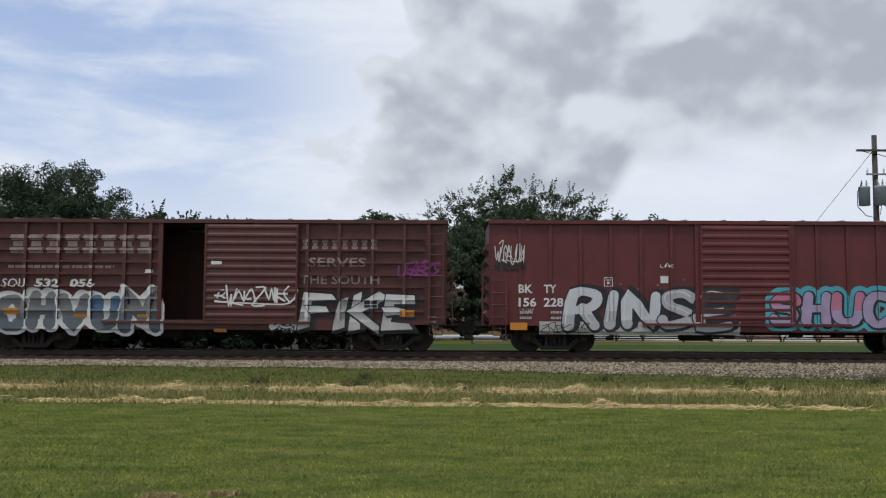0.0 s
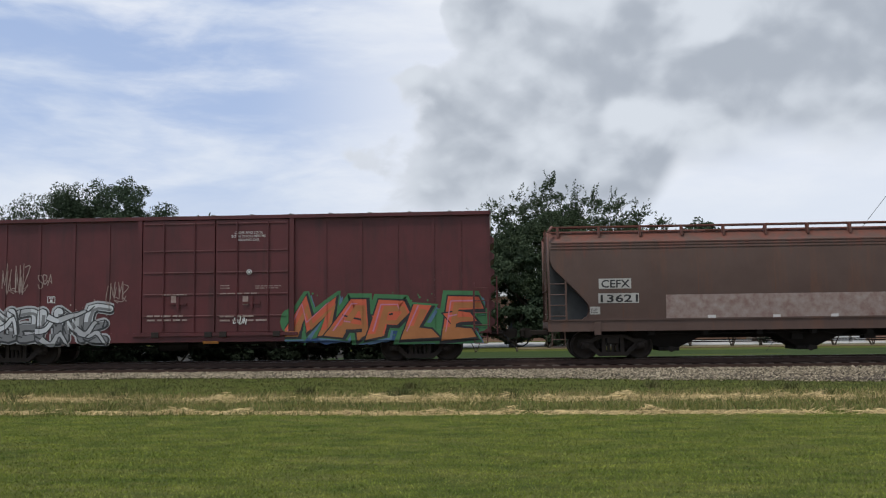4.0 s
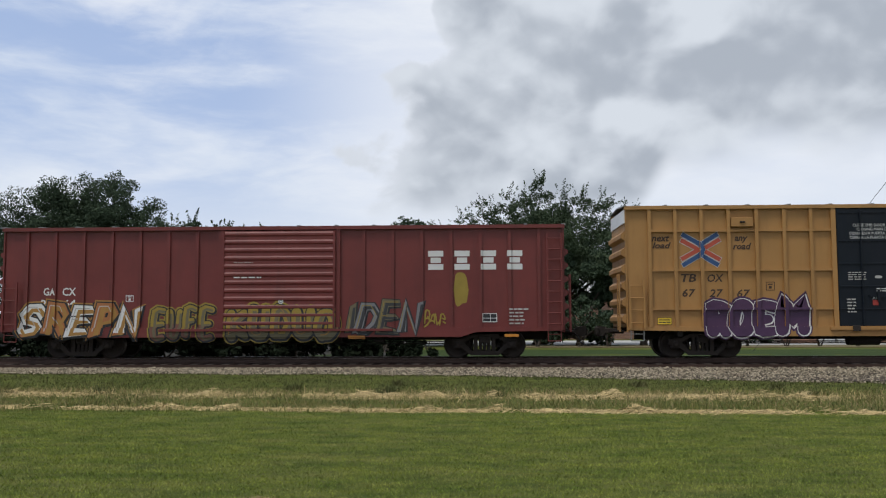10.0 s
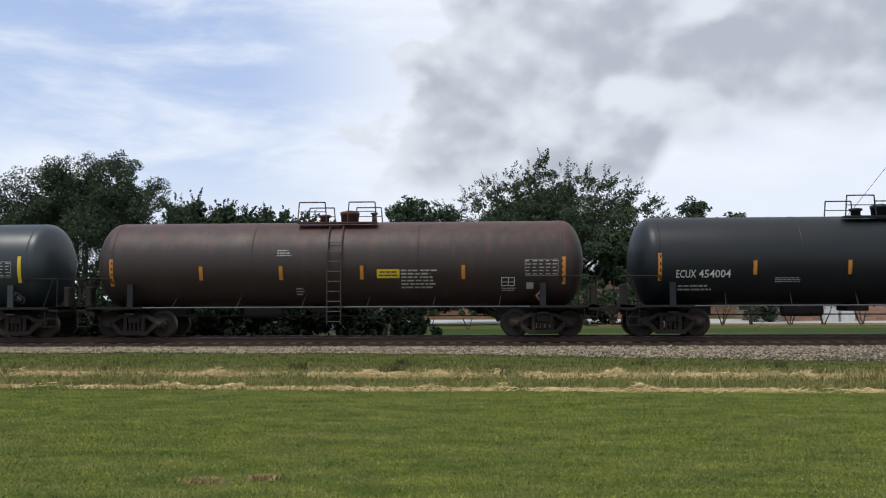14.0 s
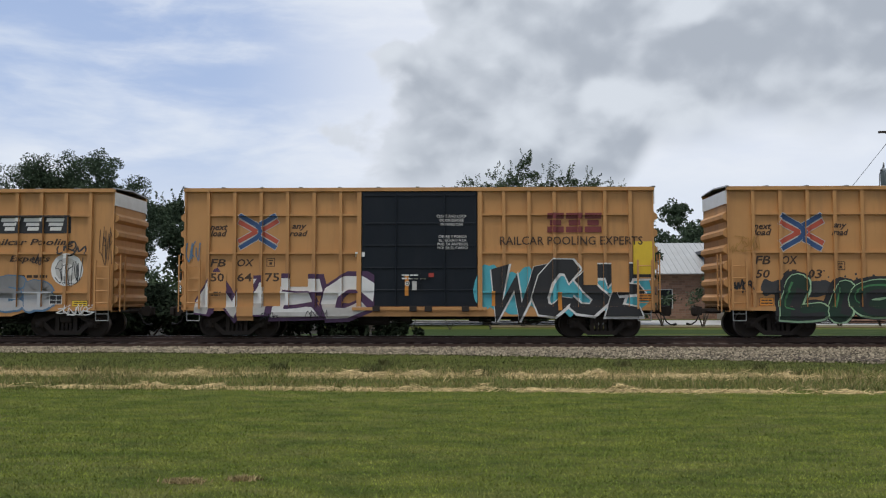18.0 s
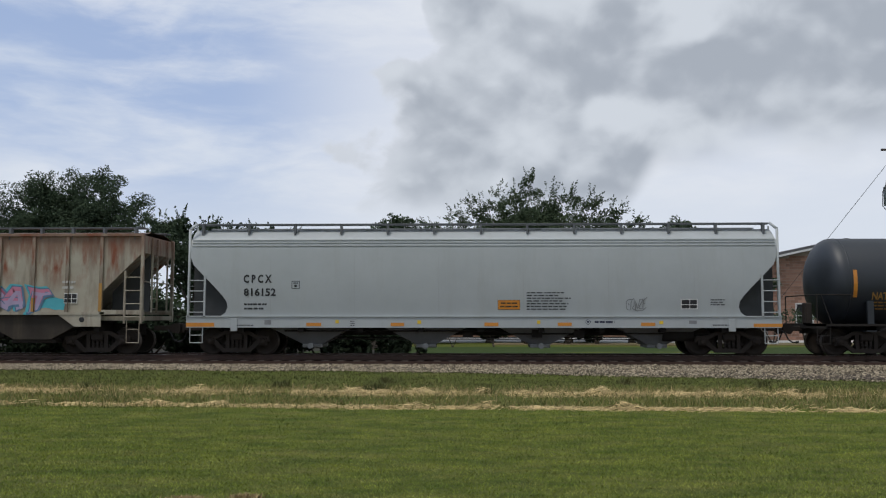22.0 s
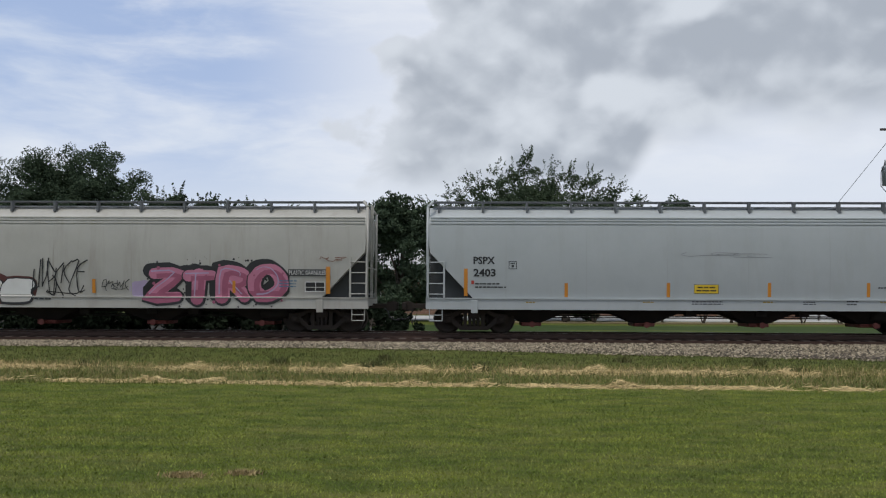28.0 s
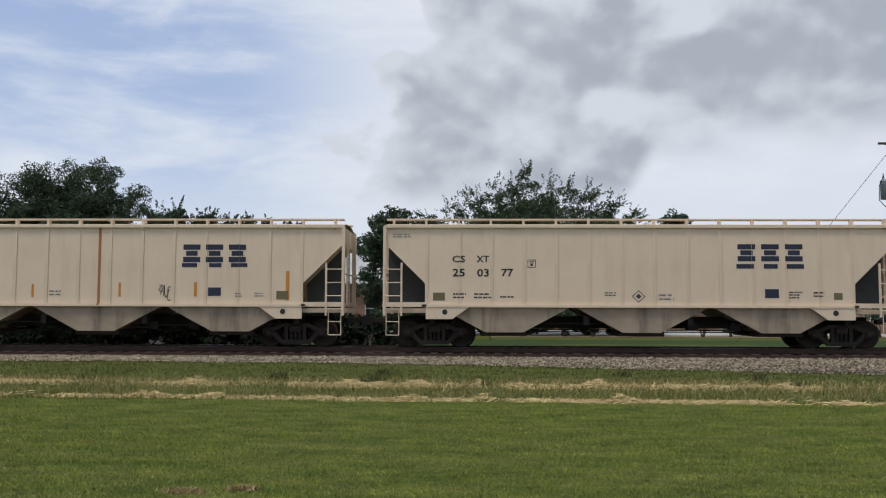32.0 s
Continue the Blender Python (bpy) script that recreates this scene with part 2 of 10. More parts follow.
GRIME = (0.030, 0.026, 0.022)
RUST = (0.16, 0.060, 0.026)
M = {
    "yellow": material("yellow_paint", (0.425, 0.222, 0.066), 0.58, second=(0.355, 0.182, 0.054), scale=0.9, amount=0.5, streaks=(0.20, 0.11, 0.04), streak_amount=0.35, bump=0.05, bump_scale=9, grain=0.05),
    "yellow_old": material("weathered_yellow_paint", (0.53, 0.270, 0.094), 0.6, second=(0.45, 0.224, 0.077), scale=0.8, amount=0.5, streaks=(0.24, 0.12, 0.05), streak_amount=0.45, bump=0.05, bump_scale=9, grain=0.06),
    "door_black": material("black_door_paint", (0.006, 0.009, 0.014), 0.42, second=(0.012, 0.016, 0.022), spec=0.2, scale=1.3, streaks=(0.022, 0.022, 0.024), streak_amount=0.3),
    "oxide": material("brown_oxide_paint", (0.105, 0.030, 0.024), 0.62, second=(0.078, 0.022, 0.018), scale=1.0, streaks=(0.045, 0.020, 0.016), streak_amount=0.6, grain=0.1),
    "oxide_red": material("boxcar_red_paint", (0.140, 0.025, 0.024), 0.55, second=(0.098, 0.018, 0.018), scale=0.7, contrast=0.2, streaks=(0.055, 0.018, 0.015), streak_amount=0.4, grain=0.06),
    "maroon": material("maroon_paint", (0.118, 0.022, 0.024), 0.5, second=(0.076, 0.016, 0.017), scale=0.7, contrast=0.2, streaks=(0.040, 0.014, 0.013), streak_amount=0.65, grain=0.06),
    "bright_oxide": material("bright_oxide_paint", (0.180, 0.030, 0.024), 0.5, second=(0.135, 0.023, 0.019), scale=0.7, contrast=0.2, streaks=(0.075, 0.02, 0.016), streak_amount=0.4, grain=0.05),
    "kgreen": material("dark_green_paint", (0.010, 0.028, 0.038), 0.5, spec=0.3, blotch=((0.10, 0.042, 0.028), 1.5, 0.45, 0.20, -2.0, -1.0), second=(0.014, 0.035, 0.047), scale=1.0, streaks=(0.06, 0.038, 0.028), streak_amount=0.35, grain=0.05),
    "tank_blue": material("blue_black_tank_paint", (0.016, 0.020, 0.026), 0.50, second=(0.021, 0.026, 0.033), scale=0.8, streaks=(0.030, 0.030, 0.032), streak_amount=0.3, spec=0.55),
    "stain": material("dried_spill", (0.012, 0.013, 0.015), 0.75, second=(0.018, 0.019, 0.021), scale=1.6, spec=0.25),
    "dull_steel": material("dull_grey_steel", (0.13, 0.14, 0.15), 0.6, second=(0.09, 0.095, 0.10), scale=3.0),
    "tank_black": material("black_tank_paint", (0.008, 0.010, 0.013), 0.44, second=(0.011, 0.013, 0.016), scale=0.8, streaks=(0.018, 0.017, 0.016), streak_amount=0.2, spec=0.4),
    "tank_slate": material("slate_tank_paint", (0.021, 0.030, 0.036), 0.42, second=(0.028, 0.037, 0.042), scale=0.7, streaks=(0.05, 0.045, 0.04), streak_amount=0.3),
    "tank_brown": material("brown_dusted_tank_paint", (0.030, 0.019, 0.017), 0.55, second=(0.040, 0.025, 0.021), scale=0.8, streaks=(0.07, 0.035, 0.025), streak_amount=0.4, top=((0.085, 0.036, 0.028), 3.0, 3.9, 0.8)),
    "grey": material("light_grey_paint", (0.41, 0.435, 0.44), 0.5, second=(0.35, 0.375, 0.38), scale=0.7, streaks=(0.30, 0.30, 0.28), streak_amount=0.3, grain=0.03),
    "grey_blue": material("weathered_blue_grey_paint", (0.35, 0.39, 0.41), 0.55, second=(0.29, 0.32, 0.335), scale=0.8, streaks=(0.22, 0.20, 0.17), streak_amount=0.4, grain=0.05, top=((0.32, 0.205, 0.12), 3.45, 4.25, 0.5), blotch=((0.42, 0.20, 0.07), 1.15, 1.0, 0.95, 2.9, 3.5)),
    "grey_warm": material("weathered_warm_grey_paint", (0.43, 0.42, 0.385), 0.55, second=(0.355, 0.345, 0.31), scale=0.8, streaks=(0.25, 0.22, 0.18), streak_amount=0.4, grain=0.05),
    "cream": material("cream_paint", (0.78, 0.63, 0.475), 0.55, second=(0.69, 0.545, 0.40), scale=0.8, streaks=(0.46, 0.37, 0.26), streak_amount=0.25, grain=0.03),
    "rust_grey": material("rusted_grey_paint", (0.43, 0.40, 0.32), 0.65, second=(0.29, 0.25, 0.19), scale=1.2, streaks=(0.095, 0.048, 0.028), streak_amount=0.75, grain=0.10, top=((0.17, 0.062, 0.030), 3.1, 3.8, 0.7), blotch=((0.20, 0.055, 0.022), 2.1, 0.28, 1.0, 2.1, 2.9)),
    "rust_brown": material("rusted_brown_paint", (0.115, 0.070, 0.055), 0.65, second=(0.085, 0.05, 0.04), scale=0.9, streaks=(0.16, 0.07, 0.04), streak_amount=0.6, grain=0.1, top=((0.18, 0.055, 0.036), 3.6, 4.3, 0.8)),
    "iron": material("dirty_iron", (0.024, 0.022, 0.021), 0.85, 0.0, spec=0.2, second=(0.044, 0.034, 0.028), scale=3.0, streaks=GRIME, streak_amount=0.5, bump=0.15),
    "iron_rust": material("rusty_cast_iron", (0.026, 0.023, 0.021), 0.85, 0.0, spec=0.2, second=(0.046, 0.035, 0.028), scale=4.0, bump=0.15),
    "under": material("sooty_underframe", (0.020, 0.019, 0.018), 0.9, spec=0.15, second=(0.034, 0.029, 0.026), scale=3.0),
    "tread": material("worn_wheel_steel", (0.14, 0.13, 0.12), 0.4, 0.8, second=(0.12, 0.10, 0.09), scale=9.0),
    "rail": material("rusty_rail", (0.070, 0.038, 0.027), 0.6, 0.3, second=(0.045, 0.026, 0.020), scale=5.0, bump=0.1),
    "railtop": material("polished_rail_head", (0.30, 0.29, 0.28), 0.28, 0.9, second=(0.20, 0.18, 0.16), scale=6.0),
    "tie": material("creosoted_timber", (0.050, 0.036, 0.028), 0.85, second=(0.085, 0.066, 0.053), scale=6.0, bump=0.4, per_object=0.25),
    "steel_grey": material("weathered_galvanised_steel", (0.30, 0.31, 0.31), 0.55, 0.3, second=(0.20, 0.20, 0.19), scale=2.0),
    "white": material("white_paint", (0.74, 0.74, 0.72), 0.5, second=(0.62, 0.61, 0.58), scale=2.5, grain=0.05),
    "dull_white": material("dirty_white_paint", (0.56, 0.55, 0.52), 0.6, second=(0.36, 0.34, 0.31), scale=1.8, grain=0.1),
    "black": material("black_paint", (0.013, 0.013, 0.015), 0.5, second=(0.022, 0.022, 0.024), scale=3.0),
    "brown_ink": material("dark_brown_lettering", (0.055, 0.030, 0.017), 0.6),
    "faded_white": material("faded_white_lettering", (0.42, 0.36, 0.32), 0.7, second=(0.20, 0.10, 0.085), scale=4.0),
    "orange": material("orange_reflective_strip", (0.62, 0.25, 0.03), 0.35, second=(0.50, 0.19, 0.03), scale=3.0),
    "lemon": material("yellow_placard", (0.72, 0.50, 0.03), 0.45, second=(0.62, 0.42, 0.03), scale=3.0),
    "logo_red": material("red_emblem_paint", (0.50, 0.085, 0.045), 0.5),
    "logo_blue": material("blue_emblem_paint", (0.030, 0.085, 0.22), 0.5),
    "logo_maroon": material("maroon_lettering", (0.20, 0.035, 0.035), 0.55),
    "navy": material("navy_lettering", (0.016, 0.022, 0.055), 0.5),
    "gold": material("gold_lettering", (0.50, 0.36, 0.06), 0.5),
    "red": material("red_paint", (0.45, 0.05, 0.035), 0.5),
    "outlet_red": material("red_outlet_paint", (0.20, 0.045, 0.035), 0.6),
}


def spray(name, col, dark=0.75):
    M[name] = material("sprayed_" + name + "_paint", col, 0.55, second=tuple(c * dark for c in col), scale=2.2, amount=0.5, grain=0.06)


for spray_name, spray_col in (("silver", (0.48, 0.49, 0.50)), ("chrome", (0.66, 0.68, 0.70)), ("aqua", (0.08, 0.42, 0.50)), ("sky_blue", (0.105, 0.29, 0.47)),
                              ("teal", (0.035, 0.20, 0.20)), ("pink", (0.55, 0.20, 0.30)), ("rose", (0.36, 0.10, 0.17)), ("lilac", (0.42, 0.34, 0.50)),
                              ("burnt_orange", (0.42, 0.16, 0.05)), ("purple", (0.075, 0.03, 0.085)), ("magenta", (0.30, 0.05, 0.22)), ("leaf_green", (0.055, 0.20, 0.075)), ("pale_green", (0.38, 0.58, 0.34)),
                              ("deep_green", (0.009, 0.036, 0.019)), ("vermilion", (0.62, 0.12, 0.055)), ("mustard", (0.34, 0.24, 0.035)), ("khaki", (0.165, 0.140, 0.075)),
                              ("brick_brown", (0.20, 0.085, 0.055)), ("slate_blue", (0.10, 0.19, 0.30)), ("charcoal", (0.04, 0.042, 0.045)), ("slate_grey", (0.13, 0.15, 0.17)), ("sand", (0.40, 0.335, 0.215)), ("ochre", (0.42, 0.22, 0.05)), ("mid_grey", (0.22, 0.225, 0.23))):
    spray(spray_name, spray_col)

M["lawn"] = material("mown_lawn", (0.126, 0.142, 0.027), 0.9, second=(0.062, 0.086, 0.018), stretch=(0.7, 1.4, 1.0), scale=1.7, contrast=0.15, amount=0.5, grain=0.45, grain_scale=14, streaks=(0.22, 0.190, 0.075), streak_amount=0.5, streak_scale=0.9, bump=0.8, bump_scale=60, spec=0.1)
M["blade"] = material("grass_blade", (0.264, 0.305, 0.050), 0.75, second=(0.124, 0.178, 0.030), stretch=(0.7, 1.4, 1.0), scale=1.7, contrast=0.15, grain=0.25, grain_scale=9.0, streaks=(0.30, 0.25, 0.12), streak_amount=0.65, streak_scale=1.6, per_island=0.30, spec=0.2)
M["wild_blade"] = material("tall_grass_blade", (0.250, 0.240, 0.070), 0.7, second=(0.125, 0.142, 0.044), stretch=(0.6, 1.3, 1.0), scale=0.8, contrast=0.15, grain=0.4, grain_scale=5.0, streaks=(0.24, 0.19, 0.085), streak_amount=0.6, streak_scale=1.1, per_island=0.45, spec=0.2)
M["rough_blade"] = material("coarse_grass_blade", (0.125, 0.130, 0.046), 0.75, second=(0.068, 0.082, 0.030), stretch=(0.6, 1.3, 1.0), scale=0.8, contrast=0.15, grain=0.4, grain_scale=5.0, streaks=(0.19, 0.15, 0.075), streak_amount=0.5, streak_scale=1.1, per_island=0.45, spec=0.15)
M["far_lawn"] = material("dark_green_lawn", (0.050, 0.078, 0.022), 0.9, second=(0.034, 0.056, 0.016), stretch=(0.45, 1.5, 1.0), scale=0.8, contrast=0.16, grain=0.3, grain_scale=10, bump=0.6, bump_scale=40, spec=0.1)
M["straw"] = material("dry_cut_straw", (0.58, 0.445, 0.225), 0.8, second=(0.38, 0.285, 0.13), scale=1.5, per_island=0.5, spec=0.2)
M["bare"] = material("bare_earth", (0.21, 0.155, 0.075), 0.95, second=(0.14, 0.12, 0.06), scale=5.0, bump=0.5)
M["ballast"] = material("ballast_stone", (0.37, 0.315, 0.225), 0.9, second=(0.150, 0.122, 0.086), scale=1.6, per_island=0.75, spec=0.15)
M["ballast_bed"] = material("ballast_bed", (0.085, 0.070, 0.056), 0.95, second=(0.045, 0.035, 0.028), scale=14.0, bump=1.0, bump_scale=22, spec=0.1)
M["leaf"] = material("oak_leaf", (0.046, 0.068, 0.042), 0.7, second=(0.068, 0.096, 0.056), scale=0.7, per_island=0.16, spec=0.08)
M["leaf_light"] = material("light_leaf", (0.056, 0.082, 0.048), 0.7, second=(0.084, 0.112, 0.062), scale=0.8, per_island=0.20, spec=0.08)
M["leaf_far"] = material("distant_leaf", (0.036, 0.056, 0.028), 0.7, second=(0.05, 0.072, 0.034), scale=0.5, per_island=0.4, spec=0.2)
M["bark"] = material("grey_bark", (0.085, 0.068, 0.052), 0.9, second=(0.055, 0.044, 0.034), scale=5.0, bump=0.7)
M["concrete"] = material("pale_road", (0.50, 0.49, 0.47), 0.85, second=(0.42, 0.41, 0.39), scale=0.6, grain=0.1)
M["brickwall"] = material("mortar", (0.36, 0.31, 0.27), 0.9, second=(0.30, 0.26, 0.22), scale=3.0)
M["brick"] = material("tan_brick", (0.34, 0.20, 0.145), 0.85, second=(0.27, 0.155, 0.11), scale=2.0, per_island=0.25)
M["roofmetal"] = material("ribbed_metal_roof", (0.52, 0.52, 0.51), 0.4, 0.3, second=(0.44, 0.44, 0.43), scale=0.8)
M["shingle"] = material("grey_shingle", (0.115, 0.115, 0.12), 0.85, second=(0.085, 0.085, 0.09), scale=3.0, bump=0.4, per_island=0.2)
M["siding"] = material("white_siding", (0.66, 0.67, 0.66), 0.6)
M["glass"] = material("dark_window_glass", (0.02, 0.024, 0.028), 0.08, second=(0.03, 0.034, 0.04), scale=1.0, rough_vary=0.03)
M["pole"] = material("weathered_pole_timber", (0.075, 0.060, 0.050), 0.85, second=(0.05, 0.04, 0.034), scale=6.0, bump=0.4)
M["transformer"] = material("grey_transformer_paint", (0.36, 0.39, 0.41), 0.5)
M["cable"] = material("black_cable", (0.02, 0.02, 0.022), 0.6)
# bush leaf with the undergrowth's shade mixed into its colour
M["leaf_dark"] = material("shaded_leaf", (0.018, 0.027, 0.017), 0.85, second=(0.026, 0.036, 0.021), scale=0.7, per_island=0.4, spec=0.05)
M["litter"] = material("dark_leaf_litter", (0.030, 0.026, 0.018), 0.95, second=(0.018, 0.017, 0.012), scale=1.5, bump=0.6)
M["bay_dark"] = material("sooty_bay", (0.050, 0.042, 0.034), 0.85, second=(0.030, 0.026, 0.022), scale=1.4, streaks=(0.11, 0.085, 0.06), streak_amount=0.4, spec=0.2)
M["track_dirt"] = material("oily_track_dirt", (0.044, 0.026, 0.020), 0.95, second=(0.026, 0.017, 0.014), scale=5.0, bump=1.0, bump_scale=25, spec=0.1)
M["cream_bay"] = material("grimy_cream_bay", (0.46, 0.365, 0.265), 0.7, second=(0.24, 0.19, 0.14), scale=1.1, streaks=(0.055, 0.045, 0.036), streak_amount=0.85, streak_scale=1.4)
# dark colour that stands for the shade inside the hoppers' open end corners
M["recess"] = material("corner_shade_colour", (0.045, 0.048, 0.050), 0.7, second=(0.03, 0.032, 0.033), scale=1.5)
M["dead_blade"] = material("dead_grass_blade", (0.37, 0.285, 0.15), 0.8, second=(0.27, 0.21, 0.10), scale=3.0, per_island=0.35, spec=0.1)

# ---- mesh tools ----
def part(name, bm, mat, parent, label=""):
    """Links a bmesh as one mesh object under a thing or a part; mat may be a list of slots."""
    me = bpy.data.meshes.new(name)
    bm.to_mesh(me)
    bm.free()
    for m in (mat if isinstance(mat, (list, tuple)) else [mat]):
        me.materials.append(m)
    ob = new(name, me)
    if parent is not None:
        ob.parent = parent
    if label:
        tagged(ob, label)
    return ob


def share(name, me, parent, m=None, label=""):
    ob = new(name, me)
    ob.parent = parent
    if m is not None:
        ob.matrix_local = m
    if label:
        tagged(ob, label)
    return ob


def from_lists(name, verts, faces, mat, parent=None, mats=None):
    me = bpy.data.meshes.new(name)
    me.from_pydata(verts, [], faces)
    for m in (mat if isinstance(mat, (list, tuple)) else [mat]):
        me.materials.append(m)
    if mats is not None:
        me.polygons.foreach_set("material_index", mats)
    ob = new(name, me)
    if parent is not None:
        ob.parent = parent
    return ob


def box(bm, x0, x1, y0, y1, z0, z1, bevel=0.0):
    v = [bm.verts.new((x, y, z)) for z in (z0, z1) for y in (y0, y1) for x in (x0, x1)]
    fs = [bm.faces.new([v[i] for i in q]) for q in ((0, 2, 3, 1), (4, 5, 7, 6), (0, 1, 5, 4), (2, 6, 7, 3), (0, 4, 6, 2), (1, 3, 7, 5))]
    if bevel:
        es = {e for q in fs for e in q.edges}
        bmesh.ops.bevel(bm, geom=list(es), offset=bevel, segments=1, affect="EDGES")


def prism(bm, pts, y0, y1):
    """A polygon in x, z given counter-clockwise as seen from -y, drawn out from y0 to y1."""
    a = [bm.verts.new((x, y0, z)) for x, z in pts]
    b = [bm.verts.new((x, y1, z)) for x, z in pts]
    bm.faces.new(a)
    bm.faces.new(b[::-1])
    n = len(pts)
    for i in range(n):
        j = (i + 1) % n
        bm.faces.new((a[j], a[i], b[i], b[j]))


def rod(bm, p, q, r0, r1=None, n=8, caps=True):
    r1 = r0 if r1 is None else r1
    p, q = Vector(p), Vector(q)
    d = (q - p).normalized()
    u = d.orthogonal().normalized()
    w = d.cross(u)
    rings = [[bm.verts.new(c + r * (math.cos(2 * math.pi * i / n) * u + math.sin(2 * math.pi * i / n) * w)) for i in range(n)] for c, r in ((p, r0), (q, r1))]
    for i in range(n):
        j = (i + 1) % n
        f = bm.faces.new((rings[0][i], rings[0][j], rings[1][j], rings[1][i]))
        f.smooth = n > 6
    if caps:
        bm.faces.new(rings[0][::-1])
        bm.faces.new(rings[1])


def pipe(bm, pts, r, n=6):
    for a, b in zip(pts, pts[1:]):
        rod(bm, a, b, r, n=n)


def spin(bm, profile, axis_point, n=24, axis="y"):
    """Turns (radius, offset) pairs round an axis through axis_point."""
    rings = []
    for r, o in profile:
        ring = []
        for i in range(n):
            a = 2 * math.pi * i / n
            c, s = r * math.cos(a), r * math.sin(a)
            p = (c, o, s) if axis == "y" else (o, c, s) if axis == "x" else (c, s, o)
            ring.append(bm.verts.new(Vector(axis_point) + Vector(p)))
        rings.append(ring)
    for a, b in zip(rings, rings[1:]):
        for i in range(n):
            j = (i + 1) % n
            f = bm.faces.new((a[i], a[j], b[j], b[i]))
            f.smooth = True
    bm.faces.new(rings[0])
    bm.faces.new(rings[-1])
    bmesh.ops.recalc_face_normals(bm, faces=bm.faces[:])


def thing(name, label, category, m=None, group=""):
    e = new(name)
    e.empty_display_size = 0.3
    if m is not None:
        e.matrix_basis = m
    return tagged(e, label, category, group)


# ---- the ground ----
def ground_height(x, y):
    """Level lawn that rises gently to the railway's bed."""
    return 0.10 * max(0.0, min(1.0, (y - 22.0) / 5.0)) * max(0.0, min(1.0, (48.0 - y) / 8.0)) + 0.03 * noise.noise((x * 0.13, y * 0.13, 1.7)) * min(1.0, y / 12.0)


def build_ground():
    xs = sorted(set([-3000, -1200, -500, -250, -140] + list(range(-90, 91, 3)) + [140, 250, 500, 1200, 3000]))
    ys = sorted(set([-3000, -900, -300, -100, -40, -15] + [q * 1.0 for q in range(-4, 60, 2)] + [62, 68, 76, 86, 100, 130, 180, 300, 600, 1500, 4000]))
    verts = [(x, y, ground_height(x, y) if abs(x) < 100 and -5 < y < 60 else 0.0) for y in ys for x in xs]
    n = len(xs)
    faces = [(j * n + i, j * n + i + 1, (j + 1) * n + i + 1, (j + 1) * n + i) for j in range(len(ys) - 1) for i in range(n - 1)]
    g = from_lists("ground", verts, faces, M["lawn"])
    g.data.shade_smooth()
    return tagged(g, "mown green lawn with worn and yellowed patches", "lawn", kind="structure")


ground = build_ground()

# ---- the railway's bed ----
def toe(x):
    """Where the spilled stone ends on the lawn; it spreads wider toward +x."""
    x = max(-18.0, min(13.0, x))
    return 25.6 - (0.075 * x if x < 0 else 0.24 * x) + 0.30 * noise.noise((x * 0.35, 3.1, 0.0)) + 0.15 * noise.noise((x * 1.3, 8.1, 0.0))


